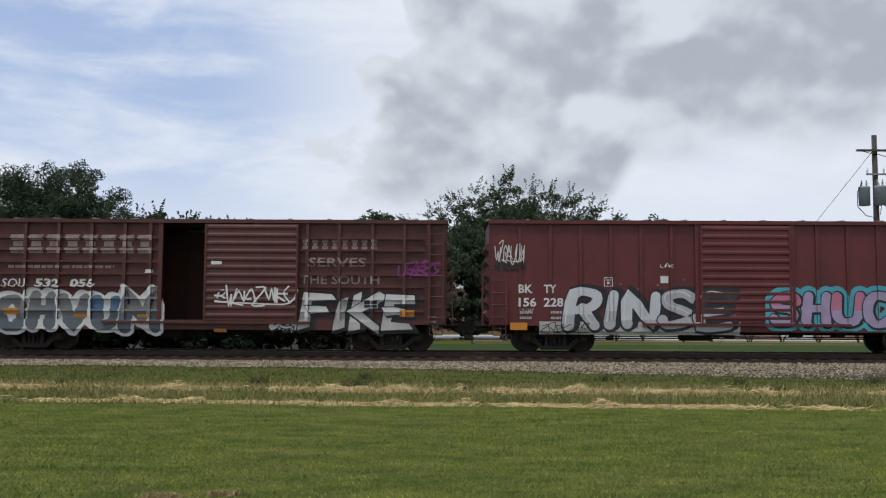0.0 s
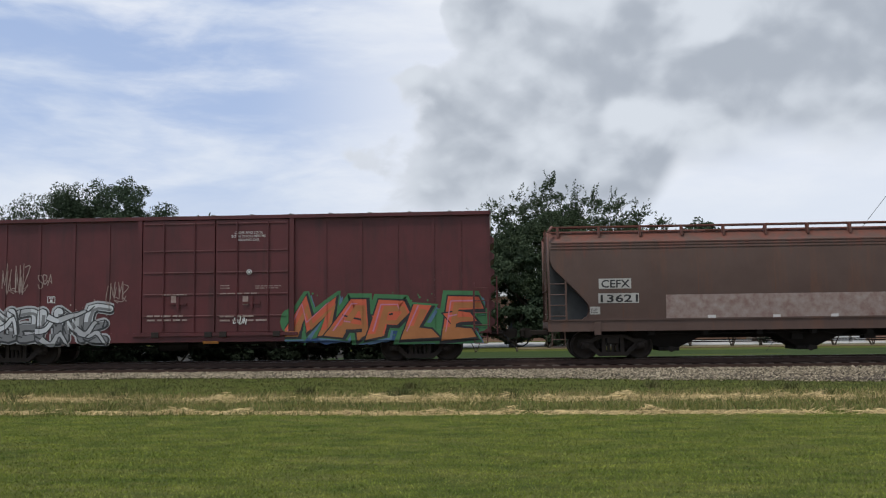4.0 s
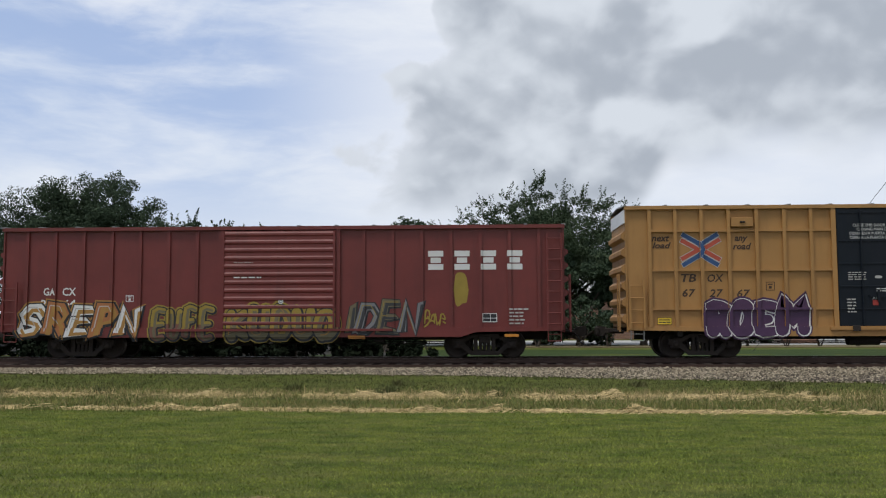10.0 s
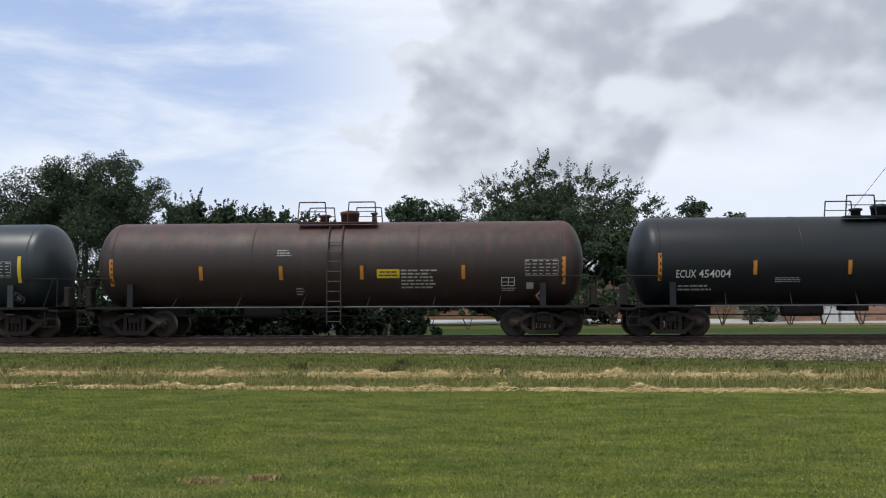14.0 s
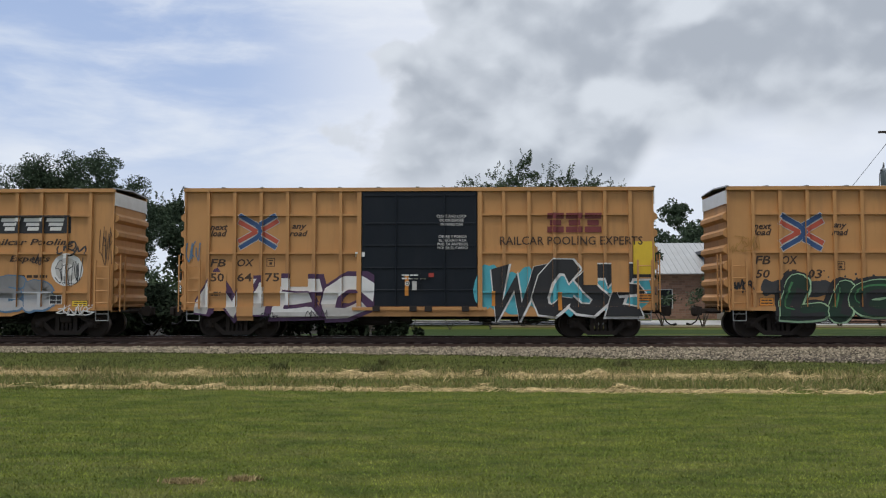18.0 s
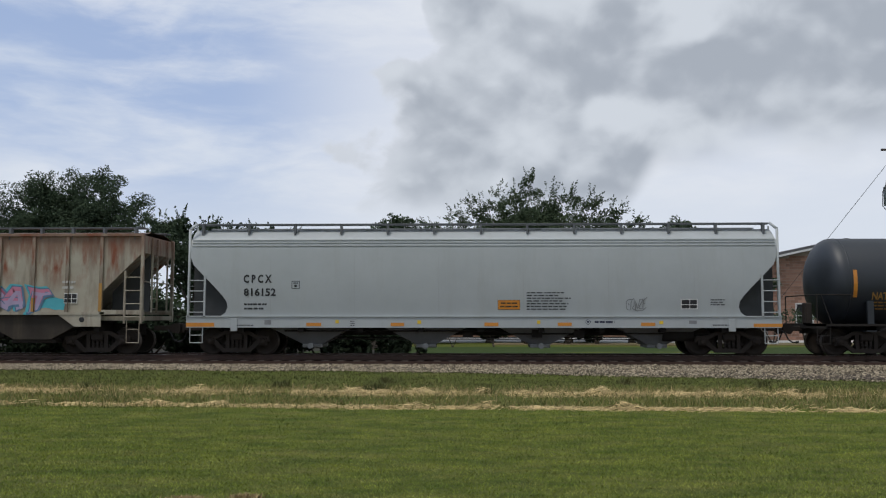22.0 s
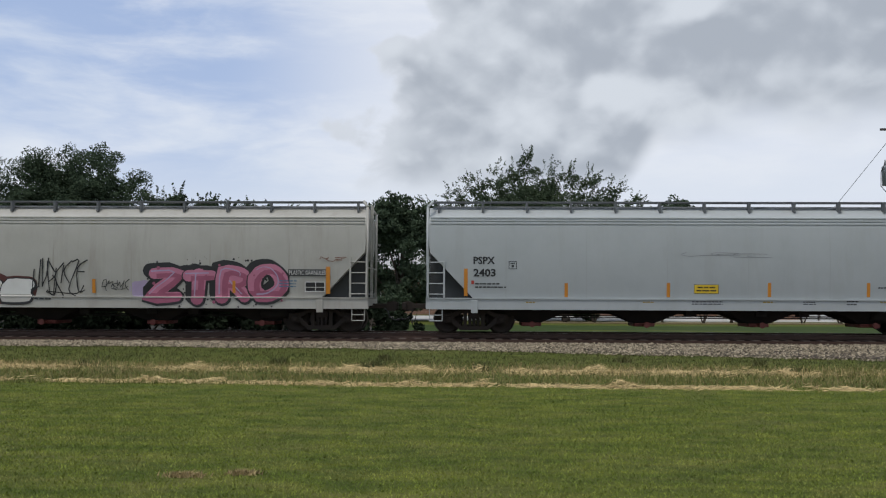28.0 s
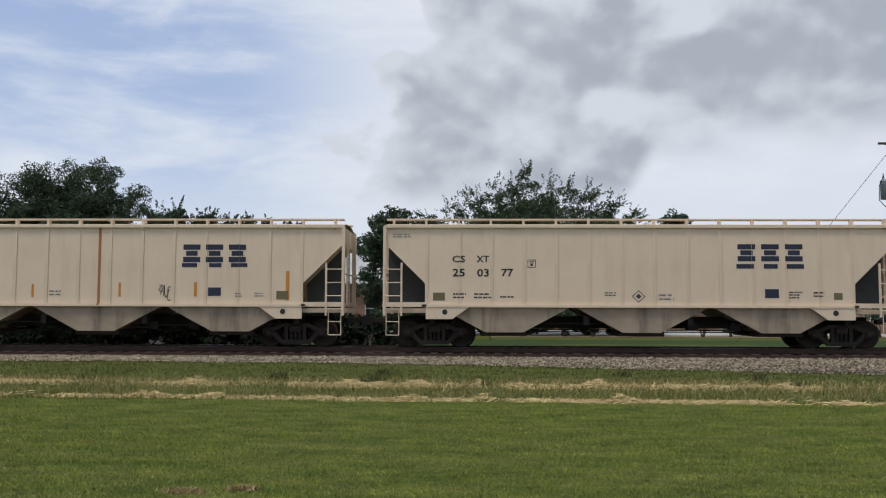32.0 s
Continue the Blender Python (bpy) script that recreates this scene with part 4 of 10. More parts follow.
def doors(car, key, style, door, zb, zt, mat, double, door_at=None):
    a, b = door
    side = CARS[key]
    if style in ("new", "smooth"):
        dm = M["door_black"] if style == "new" else M[mat]
        leaves = [(a, (a + b) / 2), ((a + b) / 2, b)] if double else [(a, b)]
        for x0, x1 in leaves:
            bm = bmesh.new()
            box(bm, x0 + 0.015, x1 - 0.015, -1.49, -1.40, zb + 0.02, zt - 0.04, 0.012)
            leaf = part("plug_door", bm, dm, car, "black plug door" if style == "new" else "")
            side["posts"].append((x0 + 0.015, x1 - 0.015, zb + 0.02, zt - 0.04, -1.49))
            h = zt - zb
            for k in (0.14, 0.33, 0.52, 0.71, 0.95):
                bm = bmesh.new()
                box(bm, x0 + 0.06, x1 - 0.06, -1.515, -1.488, zb + h * k, zb + h * k + 0.05, 0.008)
                part("door_rib", bm, dm, leaf)
                side["posts"].append((x0 + 0.06, x1 - 0.06, zb + h * k, zb + h * k + 0.05, -1.515))
            for k in (0.30, 0.72):
                x = x0 + (x1 - x0) * k
                bm = bmesh.new()
                rod(bm, (x, -1.535, zb + 0.05), (x, -1.535, zt - 0.1), 0.022, n=6)
                part("locking_rod", bm, dm, leaf)
            x = x0 + (x1 - x0) * 0.5
            bm = bmesh.new()
            box(bm, x - 0.30, x + 0.30, -1.545, -1.515, zb + 0.95, zb + 1.02)
            box(bm, x - 0.04, x + 0.04, -1.56, -1.53, zb + 0.78, zb + 1.2)
            part("door_handle", bm, dm, leaf)
        bm = bmesh.new()
        box(bm, a - 0.3, b + 0.3, -1.56, -1.44, zb - 0.10, zb + 0.0)
        part("door_track", bm, M[mat], car)
        for x in (a + 0.5, (a + b) / 2 - 0.2, (a + b) / 2 + 0.3, b - 0.4):
            bm = bmesh.new()
            box(bm, x - 0.12, x + 0.12, -1.60, -1.54, zb - 0.14, zb + 0.04, 0.01)
            part("door_roller", bm, M["iron"], car)
        for p, q in ((a - 0.16, a - 0.01), (b + 0.01, b + 0.16)):
            bm = bmesh.new()
            box(bm, p, q, -1.50, -1.36, zb, zt)
            part("door_post", bm, M[mat], car)
        y0 = 1.40
        bm = bmesh.new()
        box(bm, a, b, y0, y0 + 0.07, zb, zt)
        part("far_door", bm, dm, car)
    else:
        dm = M[mat]
        x0, x1 = door_at or (a, b)
        for s in (-1, 1):
            off = 0.0
            bm = bmesh.new()
            y = s * 1.50
            p, q = sorted((y, y + s * 0.04))
            if s < 0:
                box(bm, x0, x1, p, q, zb, zt - 0.06)
            else:
                box(bm, a - 0.1, b + 0.1, p, q, zb, zt - 0.06)
            leaf = part("sliding_door", bm, dm, car)
            if s > 0:
                continue
            side["posts"].append((x0, x1, zb, zt - 0.06, -1.54))
            h = zt - zb - 0.06
            n = 12
            for i in range(n):
                z = zb + h * (i + 0.3) / n
                bm = bmesh.new()
                pts = [(-1.54, z), (-1.565, z + 0.05), (-1.565, z + 0.11), (-1.54, z + 0.16)]
                vs = [[bm.verts.new((x, yy, zz)) for yy, zz in pts] for x in (x0 + 0.06, x1 - 0.06)]
                for j in range(3):
                    bm.faces.new((vs[0][j], vs[1][j], vs[1][j + 1], vs[0][j + 1]))
                bm.faces.new(vs[0])
                bm.faces.new(vs[1][::-1])
                bmesh.ops.recalc_face_normals(bm, faces=bm.faces[:])
                part("door_corrugation", bm, dm, leaf)
            for x in (x0 + 0.02, x1 - 0.08):
                bm = bmesh.new()
                box(bm, x, x + 0.06, -1.575, -1.54, zb, zt - 0.06)
                part("door_edge", bm, dm, leaf)
        bm = bmesh.new()
        box(bm, a - 1.9, b + 1.9, -1.60, -1.44, zb - 0.10, zb - 0.02)
        part("door_track", bm, dm, car)
        for p, q in ((a - 0.14, a), (b, b + 0.14)):
            bm = bmesh.new()
            box(bm, p, q, -1.49, -1.36, zb, zt)
            part("door_post", bm, dm, car)


def spread(a, b, n):
    return [a + (b - a) * i / (n - 1) for i in range(n)]


TB_POSTS = [-8.54, -7.70, -6.85, -5.97, -5.07, -4.18, -3.32, 3.36, 4.19, 5.05, 5.91, 6.78, 7.63, 8.46]
FB_POSTS = spread(-6.97, -2.55, 6) + spread(2.85, 7.0, 6)


def build_boxcars():
    boxcar("a0", "boxcar-red ribbed boxcar with white and pink graffiti", 237.575, 16.85, 4.42, "oxide_red", "old", False, 6.2, (-1.5, 1.5), [-7.4, -6.4, -5.4, -4.4, -3.4, -2.4, 2.4, 3.4, 4.4, 5.4, 6.4, 7.4], roof_mat="steel_grey")
    boxcar_open()
    boxcar("a2", "yellow double-door boxcar with white letter graffiti", 201.025, 18.65, 5.03, "yellow", "new", True, 6.80, (-2.52, 2.48), TB_POSTS, (1.61, 2.87, 4.16))
    boxcar("a4", "maroon smooth-sided boxcar with silver and orange graffiti", 161.75, 18.6, 4.98, "maroon", "smooth", True, 6.92, (-2.4, 2.6), [-8.3, -7.2, -6.0, -4.8, -3.6, 3.8, 5.0, 6.2, 7.4, 8.3])
    boxcar("a5", "dark green ribbed boxcar with white graffiti", 141.075, 18.55, 4.98, "kgreen", "smooth", True, 6.77, (-1.49, 1.62), spread(-8.5, -2.2, 9) + spread(2.3, 8.5, 9), double=False)
    boxcar("a6", "yellow double-door boxcar covered in coloured graffiti", 120.475, 18.65, 5.03, "yellow", "new", True, 6.80, (-2.52, 2.48), TB_POSTS)
    boxcar("a7", "yellow double-door boxcar with purple graffiti", 99.825, 18.65, 5.03, "yellow", "new", True, 6.80, (-2.52, 2.48), TB_POSTS, (1.61, 2.87, 4.16))
    boxcar("a8", "bright oxide-red boxcar with mustard graffiti", 79.075, 18.85, 4.45, "bright_oxide", "old", False, 6.80, (-1.93, 1.88), spread(-8.6, -2.8, 7) + spread(2.8, 8.6, 7))
    boxcar("c0", "yellow single-door boxcar with green graffiti", -12.3, 15.6, 5.02, "yellow_old", "new", True, 6.08, (-1.85, 1.98), FB_POSTS, (1.52, 2.82, 4.08), double=False)
    boxcar("c1", "yellow single-door boxcar with white and turquoise graffiti", -30.275, 15.55, 5.02, "yellow_old", "new", True, 6.08, (-1.85, 1.98), FB_POSTS, (1.52, 2.82, 4.08), double=False)
    boxcar("c2", "yellow single-door boxcar with silver graffiti", -48.21, 15.58, 5.02, "yellow_old", "new", True, 6.08, (-1.85, 1.98), FB_POSTS, (1.52, 2.82, 4.08), double=False)


def boxcar_open():
    """The old car whose door stands pushed aside, so that its dark inside shows."""
    boxcar("a1", "brown ribbed boxcar with its sliding door half open", 219.95, 15.6, 4.40, "oxide", "old", False, 5.97, (-1.59, 1.45), [-7.2, -6.15, -5.05, -3.95, -2.85, -2.0, 3.2, 4.25, 5.35, 6.4, 7.2], (1.35, 1.75, 2.15, 2.55, 2.95, 3.35, 3.75), door_at=(-0.19, 2.92))


# ---- covered hoppers ----
def hopper_bays(car, xs, wtop, z_top, z_bot, mat, outlet, y=1.15):
    for x in xs:
        bm = bmesh.new()
        w = wtop / 2
        top = [bm.verts.new((x + a * w, b * y, z_top)) for a, b in ((-1, -1), (1, -1), (1, 1), (-1, 1))]
        bot = [bm.verts.new((x + a * 0.30, b * 0.55, z_bot)) for a, b in ((-1, -1), (1, -1), (1, 1), (-1, 1))]
        for i in range(4):
            j = (i + 1) % 4
            bm.faces.new((top[i], bot[i], bot[j], top[j]))
        bm.faces.new(bot[::-1])
        bmesh.ops.recalc_face_normals(bm, faces=bm.faces[:])
        bay = part("hopper_bay", bm, M[mat], car)
        bm = bmesh.new()
        box(bm, x - 0.34, x + 0.34, -0.60, 0.60, z_bot - 0.10, z_bot + 0.02, 0.015)
        rod(bm, (x, -0.95, z_bot - 0.03), (x, 0.95, z_bot - 0.03), 0.06, n=8)
        rod(bm, (x, -1.0, z_bot - 0.03), (x, -0.93, z_bot - 0.03), 0.10, n=10)
        part("outlet_gate", bm, M[outlet], bay)


def roof_walk(car, half, z, mat, brackets, rail_h, wide=1.05):
    for s in (-1, 1):
        bm = bmesh.new()
        y0, y1 = sorted((s * wide, s * (wide - 0.42)))
        box(bm, -half, half, y0, y1, z + rail_h - 0.04, z + rail_h)
        walkw = part("running_board", bm, mat, car)
        me = None
        for i in range(brackets):
            x = -half + 0.25 + (2 * half - 0.5) * i / (brackets - 1)
            if me is None:
                bm = bmesh.new()
                y0, y1 = sorted((s * wide, s * (wide - 0.05)))
                prism(bm, [(-0.03, z - 0.18), (0.03, z - 0.18), (0.035, z + rail_h - 0.22), (0.035, z + rail_h - 0.02), (-0.035, z + rail_h - 0.02), (-0.035, z + rail_h - 0.22)], *sorted((s * (wide + 0.14), s * (wide - 0.05))))
                ob = part("bracket", bm, mat, walkw)
                ob.location.x = x
                me = ob.data
            else:
                share("bracket", me, walkw, pose(x, 0, 0))
    me = None
    for i in range(int(half * 2 / 1.9)):
        x = -half + 0.9 + i * 1.9
        if me is None:
            bm = bmesh.new()
            box(bm, -0.6, 0.6, -0.3, 0.3, z + 0.02, z + 0.10, 0.02)
            ob = part("roof_hatch", bm, mat, car)
            ob.location.x = x
            me = ob.data
        else:
            share("roof_hatch", me, car, pose(x, 0, 0))


def round_hopper(key, label, centre, length, mat, centres, bays, outlet, cut=(1.28, 3.1, 1.36), end_style="round", top=4.45, sill_z=(0.92, 1.30), bay_mat="under", sill_mat=None):
    """Curved-sided covered hopper: bulging sheet sides, a deep side sill, sloped ends behind open corners."""
    half = length / 2
    z0, z1 = sill_z[1], top - 0.30
    zc, bulge = 2.6, 0.16

    def side_y(x, z):
        if z < z0:
            return -1.49
        u = (z - zc) / 1.9
        return -(1.33 + bulge * max(0.0, 1 - u * u))

    car = start_car(key, "covered_hopper", label, "hopper car", centre, length, side_y)
    mt = M[mat]
    bm = bmesh.new()
    zs = [z0 + (z1 - 0.34 - z0) * (i / 11) ** 1.25 for i in range(12)] + [z1 - 0.22, z1 - 0.06, z1 + 0.06]
    ys = [-side_y(0, z) for z in zs[:12]] + [1.24, 1.05, 0.80]
    cw, ch, cz = cut

    def inset(z):
        """How far the body's end stands in from the car's end at height z."""
        if end_style == "round":
            zz = (z - z0) / (ch - z0)
            return 0.10 + cw * float(np.interp(zz, (0.0, 0.07, 0.2, 0.32, 0.55, 0.75, 1.0), (0.80, 0.93, 1.0, 0.92, 0.62, 0.34, 0.0)))
        u = max(0.0, min(1.0, (ch - z) / (ch - z0)))
        return 0.10 + cw * u

    xs_n = 14
    rings = []
    for z, y in zip(zs, ys):
        e = half - inset(z)
        rings.append([bm.verts.new((-e + 2 * e * i / xs_n, -y, z)) for i in range(xs_n + 1)] + [bm.verts.new((e - 2 * e * i / xs_n, y, z)) for i in range(xs_n + 1)])
    n = len(rings[0])
    for a, b in zip(rings, rings[1:]):
        for i in range(n):
            j = (i + 1) % n
            f = bm.faces.new((a[i], a[j], b[j], b[i]))
            f.smooth = i not in (xs_n, n - 1)
    bm.faces.new(rings[-1])
    bm.faces.new(rings[0][::-1])
    for a, b in zip(rings, rings[1:]):
        for i in (0, xs_n, xs_n + 1, n - 1):
            bm.edges.get((a[i], b[i])).smooth = False
    part("hopper_body", bm, mt, car)
    # stiffening mouldings along the top of the side
    for z in (z1 - 0.42, z1 - 0.52, z1 - 0.33):
        bm = bmesh.new()
        y = side_y(0, z)
        box(bm, -half + 0.14, half - 0.14, y - 0.02, y + 0.03, z - 0.025, z + 0.025, 0.008)
        part("side_moulding", bm, mt, car)
    # sheet seams
    me = None
    for i in range(1, 7):
        x = -half + length * i / 7
        if me is None:
            bm = bmesh.new()
            prev = None
            for z in zs[:12]:
                y = side_y(0, z) - 0.006
                cur = [bm.verts.new((-0.02, y, z)), bm.verts.new((0.02, y, z))]
                if prev:
                    bm.faces.new((prev[0], prev[1], cur[1], cur[0]))
                prev = cur
            ob = part("side_seam", bm, mt, car)
            ob.location.x = x
            me = ob.data
        else:
            share("side_seam", me, car, pose(x, 0, 0))
    for s in (-1, 1):
        bm = bmesh.new()
        y0, y1 = sorted((s * 1.50, s * 1.40))
        box(bm, -half, half, y0, y1, sill_z[0], sill_z[1] - 0.03)
        sill = part("side_sill", bm, M[sill_mat or mat], car)
        bm = bmesh.new()
        y0, y1 = sorted((s * 1.53, s * 1.38))
        box(bm, -half, half, y0, y1, sill_z[1] - 0.03, sill_z[1] + 0.01)
        part("sill_flange", bm, M[sill_mat or mat], sill)
    CARS[key]["posts"].append((-half, half, sill_z[0], sill_z[1] - 0.03, -1.50))
    for s in (-1, 1):
        bm = bmesh.new()
        a, b = sorted((s * half, s * (half - 2.0)))
        box(bm, a, b, -1.4, 1.4, sill_z[0] + 0.1, sill_z[1] - 0.06)
        part("end_platform", bm, M[mat], car)
    # bulkheads behind the cut corners, coloured dark to give the corner's shade
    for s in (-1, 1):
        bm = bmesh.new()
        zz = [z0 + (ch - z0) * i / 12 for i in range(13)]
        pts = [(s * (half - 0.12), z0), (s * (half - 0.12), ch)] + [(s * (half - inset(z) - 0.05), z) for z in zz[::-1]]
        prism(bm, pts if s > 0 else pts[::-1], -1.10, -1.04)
        part("end_bulkhead", bm, M["recess"], car, "bulkhead in the open corner, its shade put into the colour")
    hopper_bays(car, bays, 3.3, sill_z[0] + 0.15, 0.34, bay_mat, outlet)
    # end cage: corner posts, ladders and rails
    for s in (-1, 1):
        for y in (-1.42, 1.42):
            bm = bmesh.new()
            x = s * (half - 0.05)
            pipe(bm, [(x, y, sill_z[1]), (x, y, top - 0.28), (x - s * 0.16, y * 0.82, top - 0.06)], 0.045, 7)
            part("corner_post", bm, M[mat], car)
        x0, x1 = sorted((s * (half - 0.06), s * (half - 0.60)))
        ladder(car, x0, x1, sill_z[1] - 0.05, sill_z[1] + 1.35, 4, -1.50, M[mat])
        sill_step(car, s * (half - 0.33), -1.46, M[mat], 0.42, sill_z[0])
        bm = bmesh.new()
        x = s * (half - 0.02)
        for y in (-0.5, 0.0):
            box(bm, x - 0.02, x + 0.02, y - 0.025, y + 0.025, sill_z[1], top - 0.1)
        for i in range(8):
            rod(bm, (x, -0.5, sill_z[1] + 0.2 + i * 0.36), (x, 0.0, sill_z[1] + 0.2 + i * 0.36), 0.016, n=5)
        rod(bm, (x, -1.40, sill_z[1] + 1.0), (x, 1.40, sill_z[1] + 1.0), 0.02, n=5)
        part("end_ladder", bm, M[mat], car)
        bm = bmesh.new()
        rod(bm, (s * (half - 0.7), -0.7, sill_z[1] + 0.45), (s * (half - 0.7), 0.5, sill_z[1] + 0.45), 0.16, n=12)
        part("brake_cylinder", bm, M["steel_grey"], car)
        bm = bmesh.new()
        box(bm, s * (half - 1.6) - 0.11, s * (half - 1.6) + 0.11, -1.535, -1.49, sill_z[0] - 0.12, sill_z[0] + 0.30, 0.01)
        part("jacking_pad", bm, M[sill_mat or mat], car)
    roof_walk(car, half - 0.15, top - 0.24, M["rust_brown" if mat == "rust_brown" else "dull_steel"], 13, 0.20)
    underframe(car, half - 0.6, 0.95, brake_x=half - 3.2)
    running_gear(car, centres, half)
    return car


def ribbed_hopper(key, label, centre, length, mat, centres, bay_mat, post_n, top=4.28, bays=(-4.4, 0.1, 4.6), mat_rail=None, walk_mat=None):
    """Straight-sided covered hopper: posts on its sides, ends sloped in behind open corners, deep bays below."""
    half = length / 2
    z0, z1 = 1.40, top - 0.27
    fy = -1.44
    xs = spread(-half + 1.45, half - 1.45, post_n)
    py = -1.465 if mat == "cream" else -1.50
    posts = [(x - 0.055, x + 0.055, z0, z1 - 0.03, py) for x in xs]
    car = start_car(key, "covered_hopper", label, "hopper car", centre, length, lambda x, z: fy, posts)
    mt = M[mat]
    rl = M[mat_rail or mat]
    # side sheets with cut corners, sloped end sheets, roof
    outline = [(-half + 1.42, z0), (half - 1.42, z0), (half - 1.42, 2.10), (half - 0.08, 3.42), (half - 0.08, z1), (-half + 0.08, z1), (-half + 0.08, 3.42), (-half + 1.42, 2.10)]
    for s in (-1, 1):
        bm = bmesh.new()
        y0, y1 = sorted((s * 1.44, s * 1.39))
        prism(bm, outline, y0, y1)
        part("side_sheet", bm, mt, car)
    for s in (-1, 1):
        bm = bmesh.new()
        pts = [(half - 0.10, z1), (half - 0.10, 3.42), (half - 2.9, z0 - 0.1)]
        for (xa, za), (xb, zb2) in zip(pts, pts[1:]):
            vs = [bm.verts.new((s * xa, -1.39, za)), bm.verts.new((s * xa, 1.39, za)), bm.verts.new((s * xb, 1.39, zb2)), bm.verts.new((s * xb, -1.39, zb2))]
            bm.faces.new(vs)
        part("slope_sheet", bm, mt, car)
    bm = bmesh.new()
    for s in (-1, 1):
        vs = [bm.verts.new(p) for p in ((-half + 0.08, s * 1.44, z1), (half - 0.08, s * 1.44, z1), (half - 0.08, s * 0.7, z1 + 0.14), (-half + 0.08, s * 0.7, z1 + 0.14))]
        bm.faces.new(vs if s < 0 else vs[::-1])
    bm.faces.new([bm.verts.new(p) for p in ((-half + 0.08, -0.7, z1 + 0.14), (half - 0.08, -0.7, z1 + 0.14), (half - 0.08, 0.7, z1 + 0.14), (-half + 0.08, 0.7, z1 + 0.14))])
    part("roof", bm, mt, car)
    pme = None
    for x in xs:
        if pme is None:
            bm = bmesh.new()
            prism(bm, [(-0.055, z0), (0.055, z0), (0.055, z1 - 0.03), (-0.055, z1 - 0.03)], py, fy)
            ob = part("side_post", bm, mt, car)
            ob.location.x = x
            pme = ob.data
        else:
            share("side_post", pme, car, pose(x, 0, 0))
    for s in (-1, 1):
        y0, y1 = sorted((s * 1.52, s * 1.40))
        bm = bmesh.new()
        box(bm, -half + 0.05, half - 0.05, y0, y1, z1 - 0.05, z1 + 0.04)
        part("top_chord", bm, mt, car)
        bm = bmesh.new()
        box(bm, -half + 1.3, half - 1.3, y0, y1, z0 - 0.06, z0 + 0.03)
        part("side_sill", bm, mt, car)
        for e in (-1, 1):
            bm = bmesh.new()
            a, b = sorted((e * half, e * (half - 1.45)))
            box(bm, a, b, y0, y1, z0 - 0.05, z0 + 0.10)
            part("end_sill", bm, mt, car)
    CARS[key]["posts"].append((-half + 1.3, half - 1.3, z0 - 0.06, z0 + 0.03, -1.52))
    for s in (-1, 1):
        for y in (-1.48, 1.48):
            bm = bmesh.new()
            x = s * (half - 0.06)
            box(bm, x - 0.05, x + 0.05, y - 0.05, y + 0.05, z0 - 0.3, z1)
            part("corner_post", bm, rl, car)
        x0, x1 = sorted((s * (half - 0.06), s * (half - 0.62)))
        ladder(car, x0, x1, z0 - 0.35, z0 + 1.4, 4, -1.52, rl)
        sill_step(car, s * (half - 0.33), -1.5, rl, 0.42, z0 - 0.1)
        bm = bmesh.new()
        x = s * (half - 0.05)
        for y in (-0.6, -0.1, 0.9):
            box(bm, x - 0.025, x + 0.025, y - 0.025, y + 0.025, z0, z1 - 0.05)
        for i in range(7):
            rod(bm, (x, -0.6, z0 + 0.15 + i * 0.36), (x, -0.1, z0 + 0.15 + i * 0.36), 0.017, n=5)
        rod(bm, (x, -1.45, z0 + 1.05), (x, 1.45, z0 + 1.05), 0.022, n=5)
        part("end_ladder", bm, rl, car)
        # added panel under the slope sheet; its dark colour paints in the shade
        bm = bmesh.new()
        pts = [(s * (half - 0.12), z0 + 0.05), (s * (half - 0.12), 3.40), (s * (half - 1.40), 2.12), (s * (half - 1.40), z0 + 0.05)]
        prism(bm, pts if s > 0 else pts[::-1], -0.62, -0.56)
        part("end_bulkhead", bm, M["recess"], car, "bulkhead in the open corner, its shade put into the colour")
        # bolster gusset; a black disc paints the shade of its lifting hole
        bm = bmesh.new()
        xa, xb = s * (half - 1.42), s * (half - 2.3)
        pts = [(xa, 0.95), (xb, 0.95), (xb - s * 0.55, z0 - 0.06), (xa, z0 - 0.06)]
        if s > 0:
            pts = pts[::-1]
        prism(bm, pts, -1.50, -1.44)
        gus = part("bolster_gusset", bm, mt, car)
        bm = bmesh.new()
        rod(bm, (s * (half - 2.05), -1.506, 1.18), (s * (half - 2.05), -1.46, 1.18), 0.09, n=12)
        part("lifting_hole", bm, M["black"], gus)
        bm = bmesh.new()
        rod(bm, (s * (half - 0.9), -0.6, z0 + 0.32), (s * (half - 0.9), 0.6, z0 + 0.32), 0.17, n=12)
        part("brake_cylinder", bm, M["steel_grey"] if mat == "cream" else M["iron"], car)
        bm = bmesh.new()
        a, b = sorted((s * half, s * (half - 1.5)))
        box(bm, a, b, -1.3, 1.3, z0 - 0.25, z0 - 0.1)
        part("end_platform", bm, rl, car)
    # bays: wide troughs that meet under the side
    w = 4.35
    for x in bays:
        bm = bmesh.new()
        for s in (-1, 1):
            y0, y1 = sorted((s * 1.40, s * 1.34))
            prism(bm, [(x - 0.62, 0.52), (x + 0.62, 0.52), (x + w / 2, z0 - 0.05), (x - w / 2, z0 - 0.05)], y0, y1)
        for s in (-1, 1):
            vs = [bm.verts.new((x + s * 0.62, -1.36, 0.52)), bm.verts.new((x + s * 0.62, 1.36, 0.52)), bm.verts.new((x + s * w / 2, 1.36, z0)), bm.verts.new((x + s * w / 2, -1.36, z0))]
            bm.faces.new(vs)
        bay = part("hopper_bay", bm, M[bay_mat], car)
        bm = bmesh.new()
